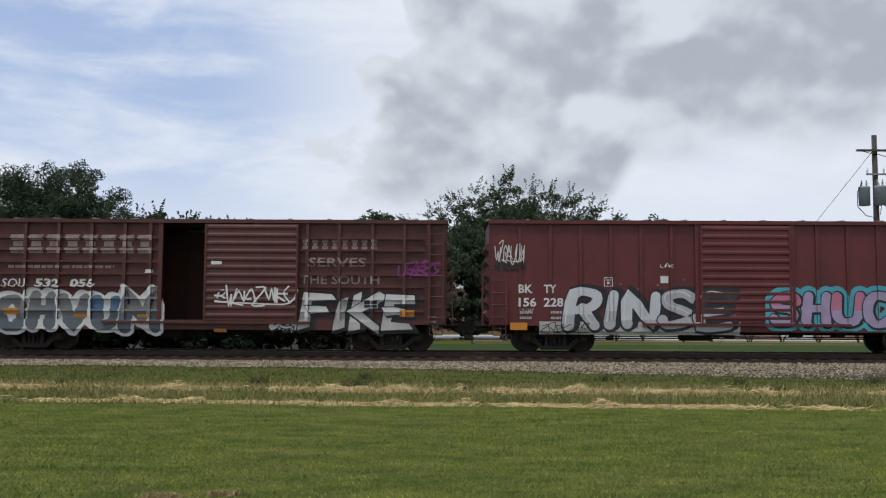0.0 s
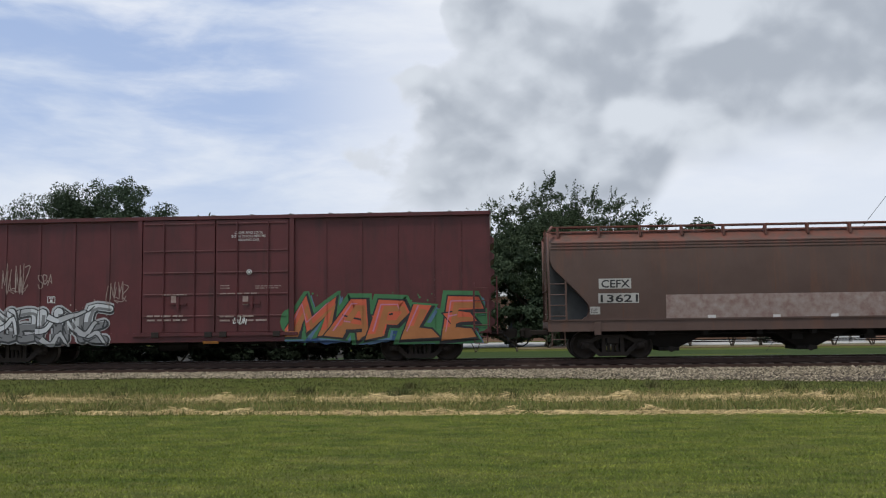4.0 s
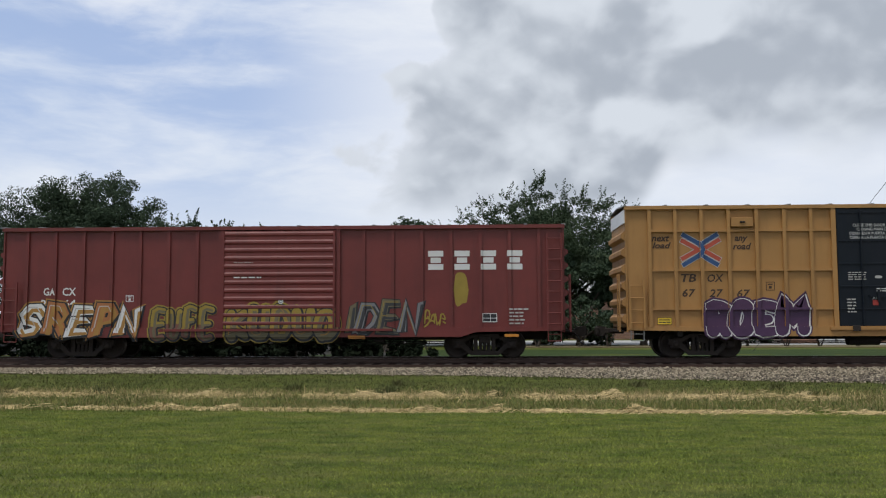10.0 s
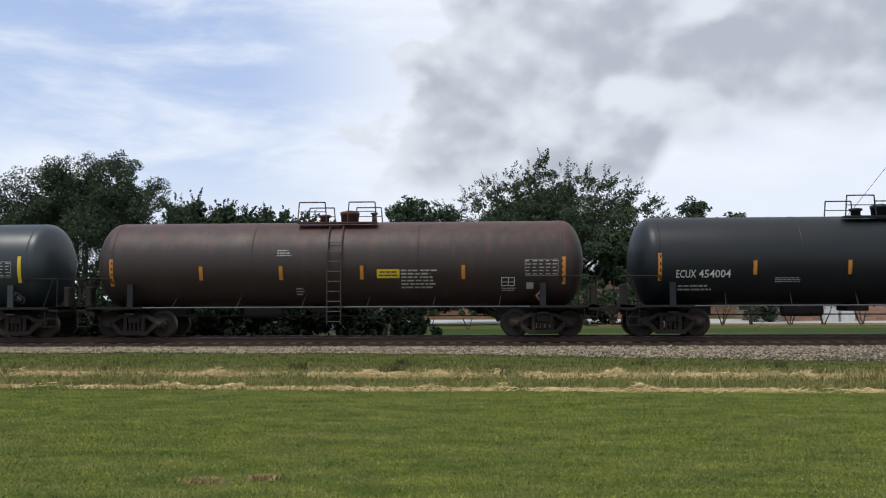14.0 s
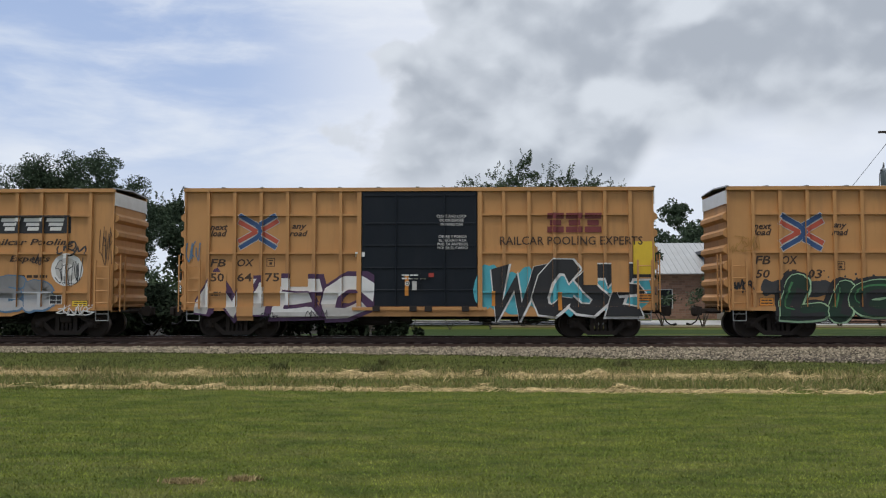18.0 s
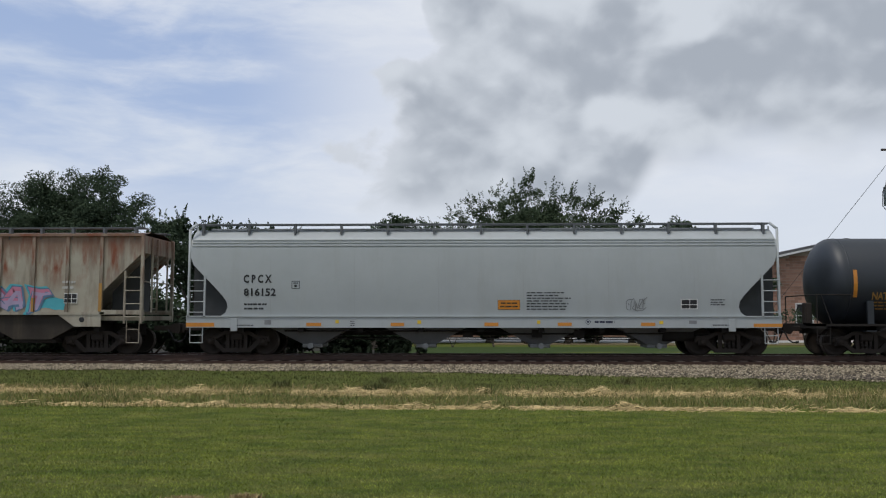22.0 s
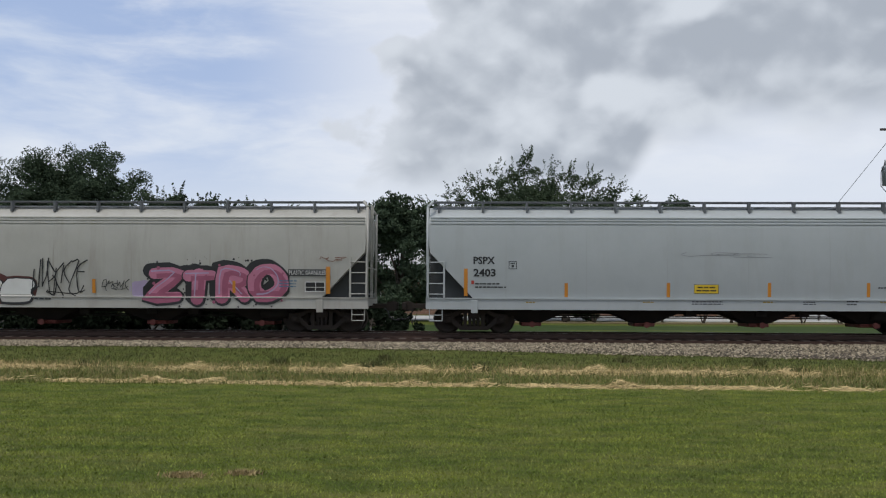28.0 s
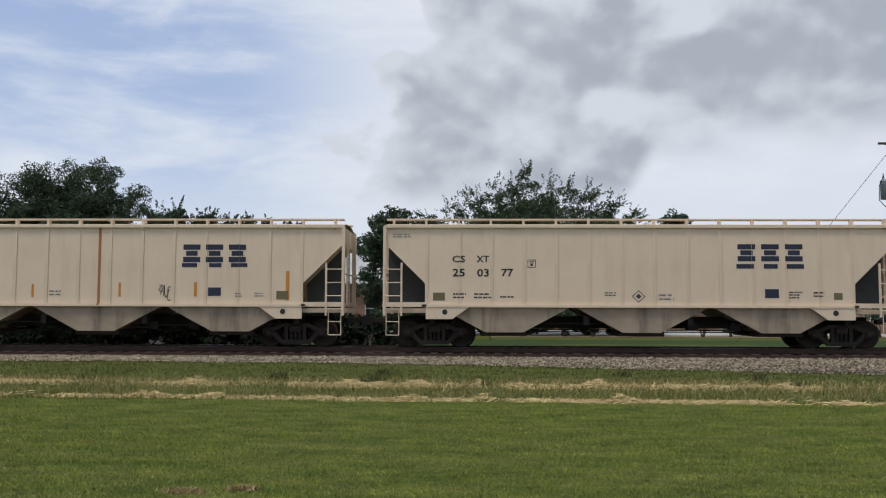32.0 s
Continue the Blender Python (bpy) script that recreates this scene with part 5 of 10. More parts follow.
        box(bm, x - 0.75, x + 0.75, -1.30, 1.30, 0.40, 0.54, 0.02)
        part("outlet_gate", bm, M["iron"], bay)
    roof_walk(car, half - 0.1, z1 + 0.02, M[walk_mat] if walk_mat else rl, 16, 0.25, 1.30)
    underframe(car, half - 0.6, 0.95, brake_x=half - 3.0)
    running_gear(car, centres, half)
    return car


def build_hoppers():
    round_hopper("a3", "rusty brown covered hopper with a curved side", 181.45, 17.1, "rust_brown", 6.42, (-4.5, 0.0, 4.5), "iron", top=4.45, sill_mat="rust_brown")
    round_hopper("d0", "light grey curved covered hopper, clean", -85.8, 19.5, "grey", 8.17, (-5.7, -1.85, 2.0, 5.9), "steel_grey", (1.28, 3.1, 1.36), "round", bay_mat="mid_grey")
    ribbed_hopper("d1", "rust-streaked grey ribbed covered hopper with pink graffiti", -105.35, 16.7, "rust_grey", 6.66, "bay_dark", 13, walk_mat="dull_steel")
    round_hopper("d2", "light grey curved covered hopper with white letter graffiti", -124.925, 19.55, "grey", 8.17, (-5.7, -1.85, 2.0, 5.9), "steel_grey", (1.28, 3.1, 1.36), "round", bay_mat="mid_grey")
    round_hopper("d3", "grey curved covered hopper with orange strips", -145.275, 18.45, "grey", 7.63, (-5.7, -1.9, 1.9, 5.6), "steel_grey", (1.28, 3.1, 1.36), "round", bay_mat="mid_grey", sill_z=(0.86, 1.26))
    round_hopper("d4", "blue-grey curved covered hopper with orange strips", -165.025, 18.45, "grey", 7.63, (-5.7, -1.9, 1.9, 5.6), "outlet_red", (1.45, 2.7, 1.2), "slope", sill_z=(0.80, 1.17))
    round_hopper("d5", "warm grey curved covered hopper with pink graffiti", -185.375, 18.45, "grey_warm", 7.63, (-5.7, -1.9, 1.9, 5.6), "outlet_red", (1.45, 2.7, 1.2), "slope", sill_z=(0.80, 1.17))
    round_hopper("d6", "rust-blotched blue-grey covered hopper with teal graffiti", -205.775, 19.45, "grey_blue", 8.17, (-5.7, -1.85, 2.0, 5.9), "iron", (1.28, 3.1, 1.36), "round", bay_mat="mid_grey")
    ribbed_hopper("d7", "cream ribbed covered hopper with dark blue lettering", -225.35, 16.8, "cream", 6.70, "cream_bay", 14)
    ribbed_hopper("d8", "cream ribbed covered hopper with a rust streak", -243.4, 16.8, "cream", 6.70, "cream_bay", 14)


# ---- tank cars ----
def tank_car(key, label, centre, length, mat, centres, radius, top, dome, dome_x=0.0, strip="orange", strips=None, strip_z=0.0, stain=None, lad_x=None, w=1.35):
    half = length / 2
    zc = top - radius

    def side_y(x, z):
        u = max(-1.0, min(1.0, (z - zc) / radius))
        return -radius * math.sqrt(max(0.0, 1 - u * u))

    car = start_car(key, "tank_car", label, "tank car", centre, length, side_y)
    mt = M[mat]
    bm = bmesh.new()
    head = 0.72
    prof = []
    for i in range(9):
        a = math.pi / 2 * i / 8
        prof.append((max(0.02, radius * math.sin(a)), -half + head * (1 - math.cos(a))))
    prof += [(r, -o) for r, o in prof[::-1]]
    spin(bm, prof, (0, 0, zc), 56, "x")
    part("tank_shell", bm, mt, car)
    # weld rings
    for x in (-half + head + 0.1, -half / 3, half / 3, half - head - 0.1):
        bm = bmesh.new()
        spin(bm, [(radius - 0.01, -0.03), (radius + 0.008, -0.025), (radius + 0.008, 0.025), (radius - 0.01, 0.03)], (x, 0, zc), 56, "x")
        part("weld_ring", bm, mt, car)
    # stub sill, bolsters, saddles
    for s in (-1, 1):
        bm = bmesh.new()
        a, b = sorted((s * (half + 0.25), s * (centres - 1.5)))
        box(bm, a, b, -0.28, 0.28, 0.72, 1.02)
        part("stub_sill", bm, M["under"], car)
    for s in (-1, 1):
        bm = bmesh.new()
        x = s * centres
        prism(bm, [(x - 0.16, 0.84), (x + 0.16, 0.84), (x + 0.16, 1.0), (x + 0.10, 1.05), (x + 0.10, 1.80), (x - 0.10, 1.80), (x - 0.10, 1.05), (x - 0.16, 1.0)], -1.46, -1.36)
        box(bm, x - 0.16, x + 0.16, -1.46, 1.46, 0.80, 1.0)
        prism(bm, [(x - 0.16, 0.84), (x + 0.16, 0.84), (x + 0.16, 1.0), (x + 0.10, 1.05), (x + 0.10, 1.80), (x - 0.10, 1.80), (x - 0.10, 1.05), (x - 0.16, 1.0)], 1.36, 1.46)
        part("bolster", bm, mt if mat != "tank_brown" else M["tank_black"], car)
        # end platform, steps, rails
        bm = bmesh.new()
        a, b = sorted((s * (half + 0.35), s * (half - 1.9)))
        box(bm, a, b, -1.48, -0.6, 0.98, 1.05)
        box(bm, a, b, 0.6, 1.48, 0.98, 1.05)
        a, b = sorted((s * (half + 0.35), s * (half + 0.02)))
        box(bm, a, b, -1.48, 1.48, 0.90, 1.05)
        part("end_platform", bm, M["under"], car)
        bm = bmesh.new()
        x = s * (half + 0.28)
        pipe(bm, [(x, -1.42, 1.05), (x, -1.42, 2.0), (x - s * 1.1, -1.46, 2.0), (x - s * 1.1, -1.46, 1.85)], 0.022, 6)
        pipe(bm, [(x, 1.42, 1.05), (x, 1.42, 2.0), (x, -1.42, 2.0)], 0.02, 6)
        pipe(bm, [(x - s * 0.45, -1.45, 1.05), (x - s * 0.12, -1.45, 2.0)], 0.02, 6)
        part("end_rail", bm, M["under"], car)
        sill_step(car, s * (half + 0.1), -1.46, M["under"], 0.40, 0.95)
        bm = bmesh.new()
        box(bm, x - 0.1, x + 0.1, -0.75, -0.35, 1.05, 1.75, 0.03)
        part("brake_stand", bm, M["iron"], car)
    # side rail along the bottom of the tank with its hangers
    bm = bmesh.new()
    rod(bm, (-half + 1.9, -1.48, 1.02), (half - 1.9, -1.48, 1.02), 0.022, n=6)
    part("side_handrail", bm, M["dull_steel"], car)
    me = None
    for x in spread(-half + 2.9, half - 2.9, 6):
        if me is None:
            bm = bmesh.new()
            pipe(bm, [(0, -1.48, 1.02), (0.08, side_y(0, 1.45) - 0.01, 1.45)], 0.02, 5)
            ob = part("rail_hanger", bm, M["under"], car)
            ob.location.x = x
            me = ob.data
        else:
            share("rail_hanger", me, car, pose(x, 0, 0))
    # manway platform, dome fittings and side ladder
    bm = bmesh.new()
    dx = dome_x
    for y in (-0.95, 0.95):
        p, q = sorted((y, y * 0.62))
        box(bm, dx - w, dx + w, p, q, top - 0.10, top - 0.05)
    part("manway_platform", bm, mt, car)
    bm = bmesh.new()
    spin(bm, [(0.30, top - 0.05), (0.32, top + 0.25), (0.34, top + 0.26), (0.34, top + 0.36), (0.10, top + 0.42)], (dx + dome, 0, 0), 18, "z")
    part("manway", bm, mt, car)
    bm = bmesh.new()
    spin(bm, [(0.16, top - 0.02), (0.16, top + 0.18), (0.22, top + 0.20), (0.22, top + 0.27), (0.05, top + 0.30)], (dx - 0.6, 0.1, 0), 12, "z")
    part("safety_valve", bm, mt, car)
    bm = bmesh.new()
    rod(bm, (dx + 1.15, 0, top - 0.02), (dx + 1.15, 0, top + 0.28), 0.08, n=9)
    rod(bm, (dx + 1.15, 0, top + 0.28), (dx + 1.15, 0, top + 0.34), 0.13, n=9)
    part("vent_valve", bm, mt, car)
    for y in (-0.92, 0.92):
        for a, b in ((-w, -0.35), (0.35, w)):
            bm = bmesh.new()
            pipe(bm, [(dx + a, y, top - 0.08), (dx + a + 0.06, y, top + 0.62), (dx + b - 0.06, y, top + 0.62), (dx + b, y, top - 0.08)], 0.022, 6)
            rod(bm, (dx + a + 0.05, y, top + 0.30), (dx + b - 0.05, y, top + 0.30), 0.016, n=5)
            part("platform_rail", bm, mt, car)
    bm = bmesh.new()
    lx = dx if lad_x is None else lad_x
    for x in (lx - 0.23, lx + 0.23):
        pts = [(x, -1.56, 0.45), (x, -1.56, zc + 0.35)] + [(x, -(radius + 0.09) * math.cos(a), zc + (radius + 0.09) * math.sin(a)) for a in (0.35, 0.7, 0.95)]
        pipe(bm, pts, 0.024, 6)
    lad = part("side_ladder", bm, mt, car)
    for i in range(9):
        z = 0.55 + i * 0.33
        y = -1.56 if z < zc + 0.35 else side_y(0, z) - 0.10
        bm = bmesh.new()
        rod(bm, (lx - 0.23, y, z), (lx + 0.23, y, z), 0.017, n=5)
        part("rung", bm, mt, lad)
    bm = bmesh.new()
    rod(bm, (-0.5 - dx, -0.2, zc - radius - 0.12), (-0.5 - dx, -0.2, zc - radius + 0.1), 0.16, n=10)
    box(bm, -1.0, -0.3, -0.5, 0.5, zc - radius - 0.2, zc - radius + 0.02, 0.03)
    part("bottom_outlet", bm, M["under"], car)
    bm = bmesh.new()
    rod(bm, (-3.2, -0.6, 0.85), (-1.9, -0.6, 0.85), 0.20, n=12)
    part("air_reservoir", bm, M["under"], car)
    bm = bmesh.new()
    pipe(bm, [(-half + 2.2, -0.5, 0.72), (-1.0, -0.5, 0.72), (2.0, -0.45, 0.70), (half - 2.2, -0.45, 0.72)], 0.022, 5)
    part("brake_pipe", bm, M["under"], car)
    # upright reflective strips bent to the shell
    xs = strips or [-half + 0.55] + spread(-half + 3.55, half - 3.4, 4) + [half - 0.62]
    for i, x in enumerate(xs):
        tall = i in (0, len(xs) - 1)
        za, zb = (zc - 0.28 + strip_z, zc + 0.62 + strip_z) if tall else (zc - 0.10 + strip_z, zc + 0.36 + strip_z)
        bm = bmesh.new()
        prev = None
        for k in range(5):
            z = za + (zb - za) * k / 4
            y = side_y(x, z) - 0.012
            if tall:
                y *= 0.985 if i == 0 else 0.985
                y -= 0.02
            cur = [bm.verts.new((x - 0.06, y, z)), bm.verts.new((x + 0.06, y, z)), bm.verts.new((x + 0.06, y + 0.02, z)), bm.verts.new((x - 0.06, y + 0.02, z))]
            if prev:
                for j in range(4):
                    bm.faces.new((prev[j], prev[(j + 1) % 4], cur[(j + 1) % 4], cur[j]))
            prev = cur
        part("reflective_strip", bm, M[strip], car, "orange reflective strip")
    if stain:
        # product run down from the manway and dried darker, with an uneven edge
        bm = bmesh.new()
        prev = None
        for k in range(25):
            a = radians(88 - 96 * k / 24)
            y, z = -(radius + 0.011) * math.cos(a), zc + (radius + 0.011) * math.sin(a)
            w0 = stain[0] - 0.20 * noise.noise((k * 0.13, 1.0, 0)) + 0.35 * k / 24
            w1 = stain[1] + 0.20 * noise.noise((k * 0.13, 7.0, 0)) - 0.50 * (k / 24) ** 2
            cur = [bm.verts.new((w0, y, z)), bm.verts.new((w1, y, z))]
            if prev:
                bm.faces.new((prev[0], cur[0], cur[1], prev[1]))
            prev = cur
        bmesh.ops.recalc_face_normals(bm, faces=bm.faces[:])
        part("spill_stain", bm, M["stain"], car, "dull dark spill stain")
    running_gear(car, centres, half + 0.3)
    return car


def build_tanks():
    tank_car("b0", "glossy black tank car with white lettering", 59.745, 16.5, "tank_black", 6.84, 1.42, 3.82, 0.0, 0.32, "orange", [-7.8, -4.18, -0.82, 1.67, 4.58, 7.6], -0.18, None, 0.58, 0.9)
    tank_car("b1", "black tank car with white lettering", 41.725, 16.3, "tank_black", 6.95, 1.50, 4.02, 0.2, 0.2, "orange", [-7.35, -4.29, -1.27, 1.53, 4.45, 7.3], -0.40, None, 0.67)
    tank_car("b2", "brown-dusted tank car with a hazard diamond", 23.675, 16.7, "tank_brown", 6.89, 1.46, 3.95, 0.3, 0.0, "orange", [-7.55, -4.5, -1.8, 0.91, 4.28, 7.58], -0.46)
    tank_car("b3", "slate-grey tank car with faded lettering", 5.75, 16.5, "tank_slate", 6.93, 1.48, 3.97, 0.2, -0.05, "lemon", [-7.28, -4.36, -1.51, 1.84, 4.66, 7.22], -0.33, None, 0.51, 1.55)
    tank_car("b4", "black tank car with a raised domed platform", -66.15, 16.9, "tank_blue", 7.02, 1.48, 3.95, 0.57, -0.60, "orange", [-7.48, -4.64, -1.95, 1.04, 3.96, 7.25], -0.28, (-1.5, 1.5), -0.93, 1.1)


build_boxcars()
build_hoppers()
build_tanks()


# ---- lettering, placards and graffiti on the cars ----
def clip_box(poly, x0, x1, z0, z1):
    for axis, bound, keep_more in ((0, x0, True), (0, x1, False), (1, z0, True), (1, z1, False)):
        out = []
        for i, p in enumerate(poly):
            q = poly[(i + 1) % len(poly)]
            pi = p[axis] >= bound if keep_more else p[axis] <= bound
            qi = q[axis] >= bound if keep_more else q[axis] <= bound
            if pi:
                out.append(p)
            if pi != qi:
                u = (bound - p[axis]) / (q[axis] - p[axis])
                out.append((p[0] + u * (q[0] - p[0]), p[1] + u * (q[1] - p[1])))
        poly = out
        if len(poly) < 3:
            return []
    return poly


def lay(key, name, polys, mats, label="", lift=0.006, flat=False):
    """Paint on a car's side: polygons in x, z with a slot each, laid on the sheet and again on each rib that stands proud; flat: side by side in one skin."""
    car = CARS[key]
    v, f, mi = [], [], []
    names = []
    # later paint lies over earlier paint; what follows big graffiti lies over all its coats
    car["coats"] = car.get("coats", 0) + 1
    lift += 0.00003 * car["coats"]
    if name == "graffiti" and not flat:
        car["over"] = 0.016
    elif name != "sprayed_patch":
        lift += car.get("over", 0.0)
    step = 0.0 if flat else min(0.00012, 0.014 / len(polys))
    curved_side = abs(car["y"](0, 1.6) - car["y"](0, 2.2)) > 0.004

    def skin(x, z):
        if not curved_side:
            return car["y"](x, z)
        k = math.floor(z / 0.1)
        u = z / 0.1 - k
        return car["y"](x, k * 0.1) * (1 - u) + car["y"](x, k * 0.1 + 0.1) * u

    for k, (poly, m) in enumerate(polys):
        if m not in names:
            names.append(m)
        up = lift + step * k
        area = sum(a[0] * b[1] - b[0] * a[1] for a, b in zip(poly, poly[1:] + poly[:1]))
        if abs(area) < 1e-6:
            continue
        if area < 0:
            poly = poly[::-1]
        x0, x1 = min(p[0] for p in poly), max(p[0] for p in poly)
        z0, z1 = min(p[1] for p in poly), max(p[1] for p in poly)
        bands = [poly]
        if curved_side:
            bands = [clip_box(poly, x0 - 1, x1 + 1, k * 0.1, k * 0.1 + 0.1) for k in range(math.floor(z0 / 0.1), math.floor(z1 / 0.1) + 1)]
        for band in bands:
            if len(band) > 2:
                base = len(v)
                v += [(x, skin(x, z) - up, z) for x, z in band]
                f.append(tuple(range(base, len(v))))
                mi.append(names.index(m))
        for a, b, c, d, y in car["posts"]:
            if a < x1 and b > x0 and c < z1 and d > z0:
                cut = clip_box(poly, max(a, x0), min(b, x1), max(c, z0), min(d, z1))
                if len(cut) >= 3:
                    base = len(v)
                    v += [(x, y - up, z) for x, z in cut]
                    f.append(tuple(range(base, len(v))))
                    mi.append(names.index(m))
    if not f:
        return None
    if flat:
        seat, kept = {}, []
        for p in v:
            k = tuple(round(c, 4) for c in p)
            if k not in seat:
                seat[k] = len(kept)
                kept.append(p)
        rows = [tuple(dict.fromkeys(seat[tuple(round(c, 4) for c in v[i])] for i in q)) for q in f]
        v, f, mi = kept, [q for q in rows if len(q) > 2], [m for q, m in zip(rows, mi) if len(q) > 2]
    ob = from_lists(name, v, f, [M[n] for n in names], car["ob"], mi)
    if label:
        tagged(ob, label)
    if name == "stencilling":
        tagged(ob, kind="stuff")
    return ob


def R(key, x0, z0, x1, z1, mat, name="marking", label=""):
    if name == "patch_plate":
        # a bolted access box, proud of the posts
        bm = bmesh.new()
        box(bm, x0, x1, -1.545, -1.40, min(z0, z1), max(z0, z1), 0.012)
        plate = part("access_box", bm, M[mat], CARS[key]["ob"])
        bm = bmesh.new()
        rod(bm, ((x0 + x1) / 2 - 0.08, -1.565, (z0 + z1) / 2), ((x0 + x1) / 2 + 0.08, -1.565, (z0 + z1) / 2), 0.03, n=6)
        part("latch", bm, M["iron"], plate)
        return plate
    n = max(1, int(abs(z1 - z0) / 0.25))
    lo, hi = min(z0, z1), max(z0, z1)
    polys = [([(x0, lo + (hi - lo) * i / n), (x1, lo + (hi - lo) * i / n), (x1, lo + (hi - lo) * (i + 1) / n), (x0, lo + (hi - lo) * (i + 1) / n)], mat) for i in range(n)]
    return lay(key, name, polys, None, label, flat=True)


def B(key, x0, z0, x1, z1, rows, mat, seed=1, cells=6):
    """Rows of small unreadable stencilling as plain bars."""
    rng = random.Random(seed + int(x0 * 37))
    z0, z1 = min(z0, z1), max(z0, z1)
    h = (z1 - z0) / rows
    polys = []
    for r in range(rows):
        x = x0
        end = x1 - rng.uniform(0, 0.3) * (x1 - x0)
        while x < end:
            w = (x1 - x0) / cells * rng.uniform(0.4, 1.1)
            zz = z1 - (r + 0.8) * h
            polys.append(([(x, zz), (min(x + w, end), zz), (min(x + w, end), zz + h * 0.42), (x, zz + h * 0.42)], mat))
            x += w * 1.25
    return lay(key, "stencilling", polys, None)


def T(key, words, x0, z0, x1, z1, mat, shear=0.0, bold=0.0, lines=None):
    cu = bpy.data.curves.new("lettering", "FONT")
    cu.body = words
    cu.align_x = "CENTER" if "\n" in words else "LEFT"
    small = abs(z1 - z0) / (words.count("\n") + 1) < 0.16
    cu.shear, cu.offset, cu.resolution_u = shear, 0.0 if small else min(bold + 0.008, 0.04), 2
    cu.space_line = 1.0
    ob = bpy.data.objects.new("lettering", cu)
    me = bpy.data.meshes.new_from_object(ob)
    pts = [(v.co.x, v.co.y) for v in me.vertices]
    if not pts:
        return None
    a0, a1 = min(p[0] for p in pts), max(p[0] for p in pts)
    b0, b1 = min(p[1] for p in pts), max(p[1] for p in pts)
    lo, hi = min(z0, z1), max(z0, z1)
    pts = [(x0 + (p[0] - a0) / (a1 - a0) * (x1 - x0), lo + (p[1] - b0) / (b1 - b0) * (hi - lo)) for p in pts]
    polys = [([pts[i] for i in p.vertices], mat) for p in me.polygons]
    bpy.data.objects.remove(ob)
    bpy.data.meshes.remove(me)
    bpy.data.curves.remove(cu)
    return lay(key, "lettering", polys, None)


def outline_box(x0, z0, x1, z1, w, mat):
    z0, z1 = min(z0, z1), max(z0, z1)
    return [([(x0, z0), (x1, z0), (x1, z0 + w), (x0, z0 + w)], mat), ([(x0, z1 - w), (x1, z1 - w), (x1, z1), (x0, z1)], mat),
            ([(x0, z0 + w), (x0 + w, z0 + w), (x0 + w, z1 - w), (x0, z1 - w)], mat), ([(x1 - w, z0 + w), (x1, z0 + w), (x1, z1 - w), (x1 - w, z1 - w)], mat)]


def Q(key, x0, z0, x1, z1, mat):
    """Small outlined square with a mark in it."""
    w = (x1 - x0)
    xm, zm = (x0 + x1) / 2, (z0 + z1) / 2
    polys = outline_box(x0, z0, x1, z1, 0.02, mat) + [([(xm - w * 0.15, zm - w * 0.28), (xm + w * 0.15, zm - w * 0.28), (xm + w * 0.15, zm + w * 0.02), (xm - w * 0.15, zm + w * 0.02)], mat), ([(xm - w * 0.28, zm + w * 0.16), (xm + w * 0.28, zm + w * 0.16), (xm + w * 0.28, zm + w * 0.28), (xm - w * 0.28, zm + w * 0.28)], mat)]
    lay(key, "stencil_square", polys, None)


def PANEL(key, x0, z0, x1, z1, back="black", ink="white"):
    """Lube plate: dark panel ruled in white."""
    z0, z1 = min(z0, z1), max(z0, z1)
    xm = x0 + (x1 - x0) * 0.52
    zm = z0 + (z1 - z0) * 0.42
    polys = [([(x0, z0), (x1, z0), (x1, z1), (x0, z1)], back)] + outline_box(x0, z0, x1, z1, 0.022, ink)
    polys += [([(x0, zm), (x1, zm), (x1, zm + 0.018), (x0, zm + 0.018)], ink), ([(xm, z0), (xm + 0.018, z0), (xm + 0.018, z1), (xm, z1)], ink)]
    lay(key, "stencil_panel", polys, None, "black panel ruled in white")


def PLACARD(key, x0, z0, x1, z1, back="lemon"):
    z0, z1 = min(z0, z1), max(z0, z1)
    h = z1 - z0
    polys = [([(x0, z0), (x1, z0), (x1, z1), (x0, z1)], back)] + outline_box(x0, z0, x1, z1, 0.012, "black")
    for a, b, c, d in ((0.14, 0.36, 0.60, 0.74), (0.40, 0.58, 0.60, 0.74), (0.62, 0.86, 0.60, 0.74), (0.10, 0.30, 0.26, 0.40), (0.34, 0.62, 0.26, 0.40), (0.66, 0.90, 0.26, 0.40)):
        polys.append(([(x0 + (x1 - x0) * a, z0 + h * c), (x0 + (x1 - x0) * b, z0 + h * c), (x0 + (x1 - x0) * b, z0 + h * d), (x0 + (x1 - x0) * a, z0 + h * d)], "black"))
    lay(key, "placard", polys, None, "yellow placard with dark print")


def TABLE(key, x0, z0, x1, z1, ink="dull_white"):
    z0, z1 = min(z0, z1), max(z0, z1)
    polys = outline_box(x0, z0, x1, z1, 0.012, ink)
    n = 5
    for r in range(n):
        for c in range(5):
            a, b = x0 + (x1 - x0) * (c + 0.14) / 5, x0 + (x1 - x0) * (c + (0.86, 0.6, 0.75)[(r + 2 * c) % 3]) / 5
            p, q = z0 + (z1 - z0) * (r + 0.38) / n, z0 + (z1 - z0) * (r + 0.66) / n
            polys.append(([(a, p), (b, p), (b, q), (a, q)], ink))
    lay(key, "stencil_table", polys, None)


def disc(x, z, r, mat, n=16):
    return ([(x + r * math.cos(2 * math.pi * i / n), z + r * math.sin(2 * math.pi * i / n)) for i in range(n)], mat)


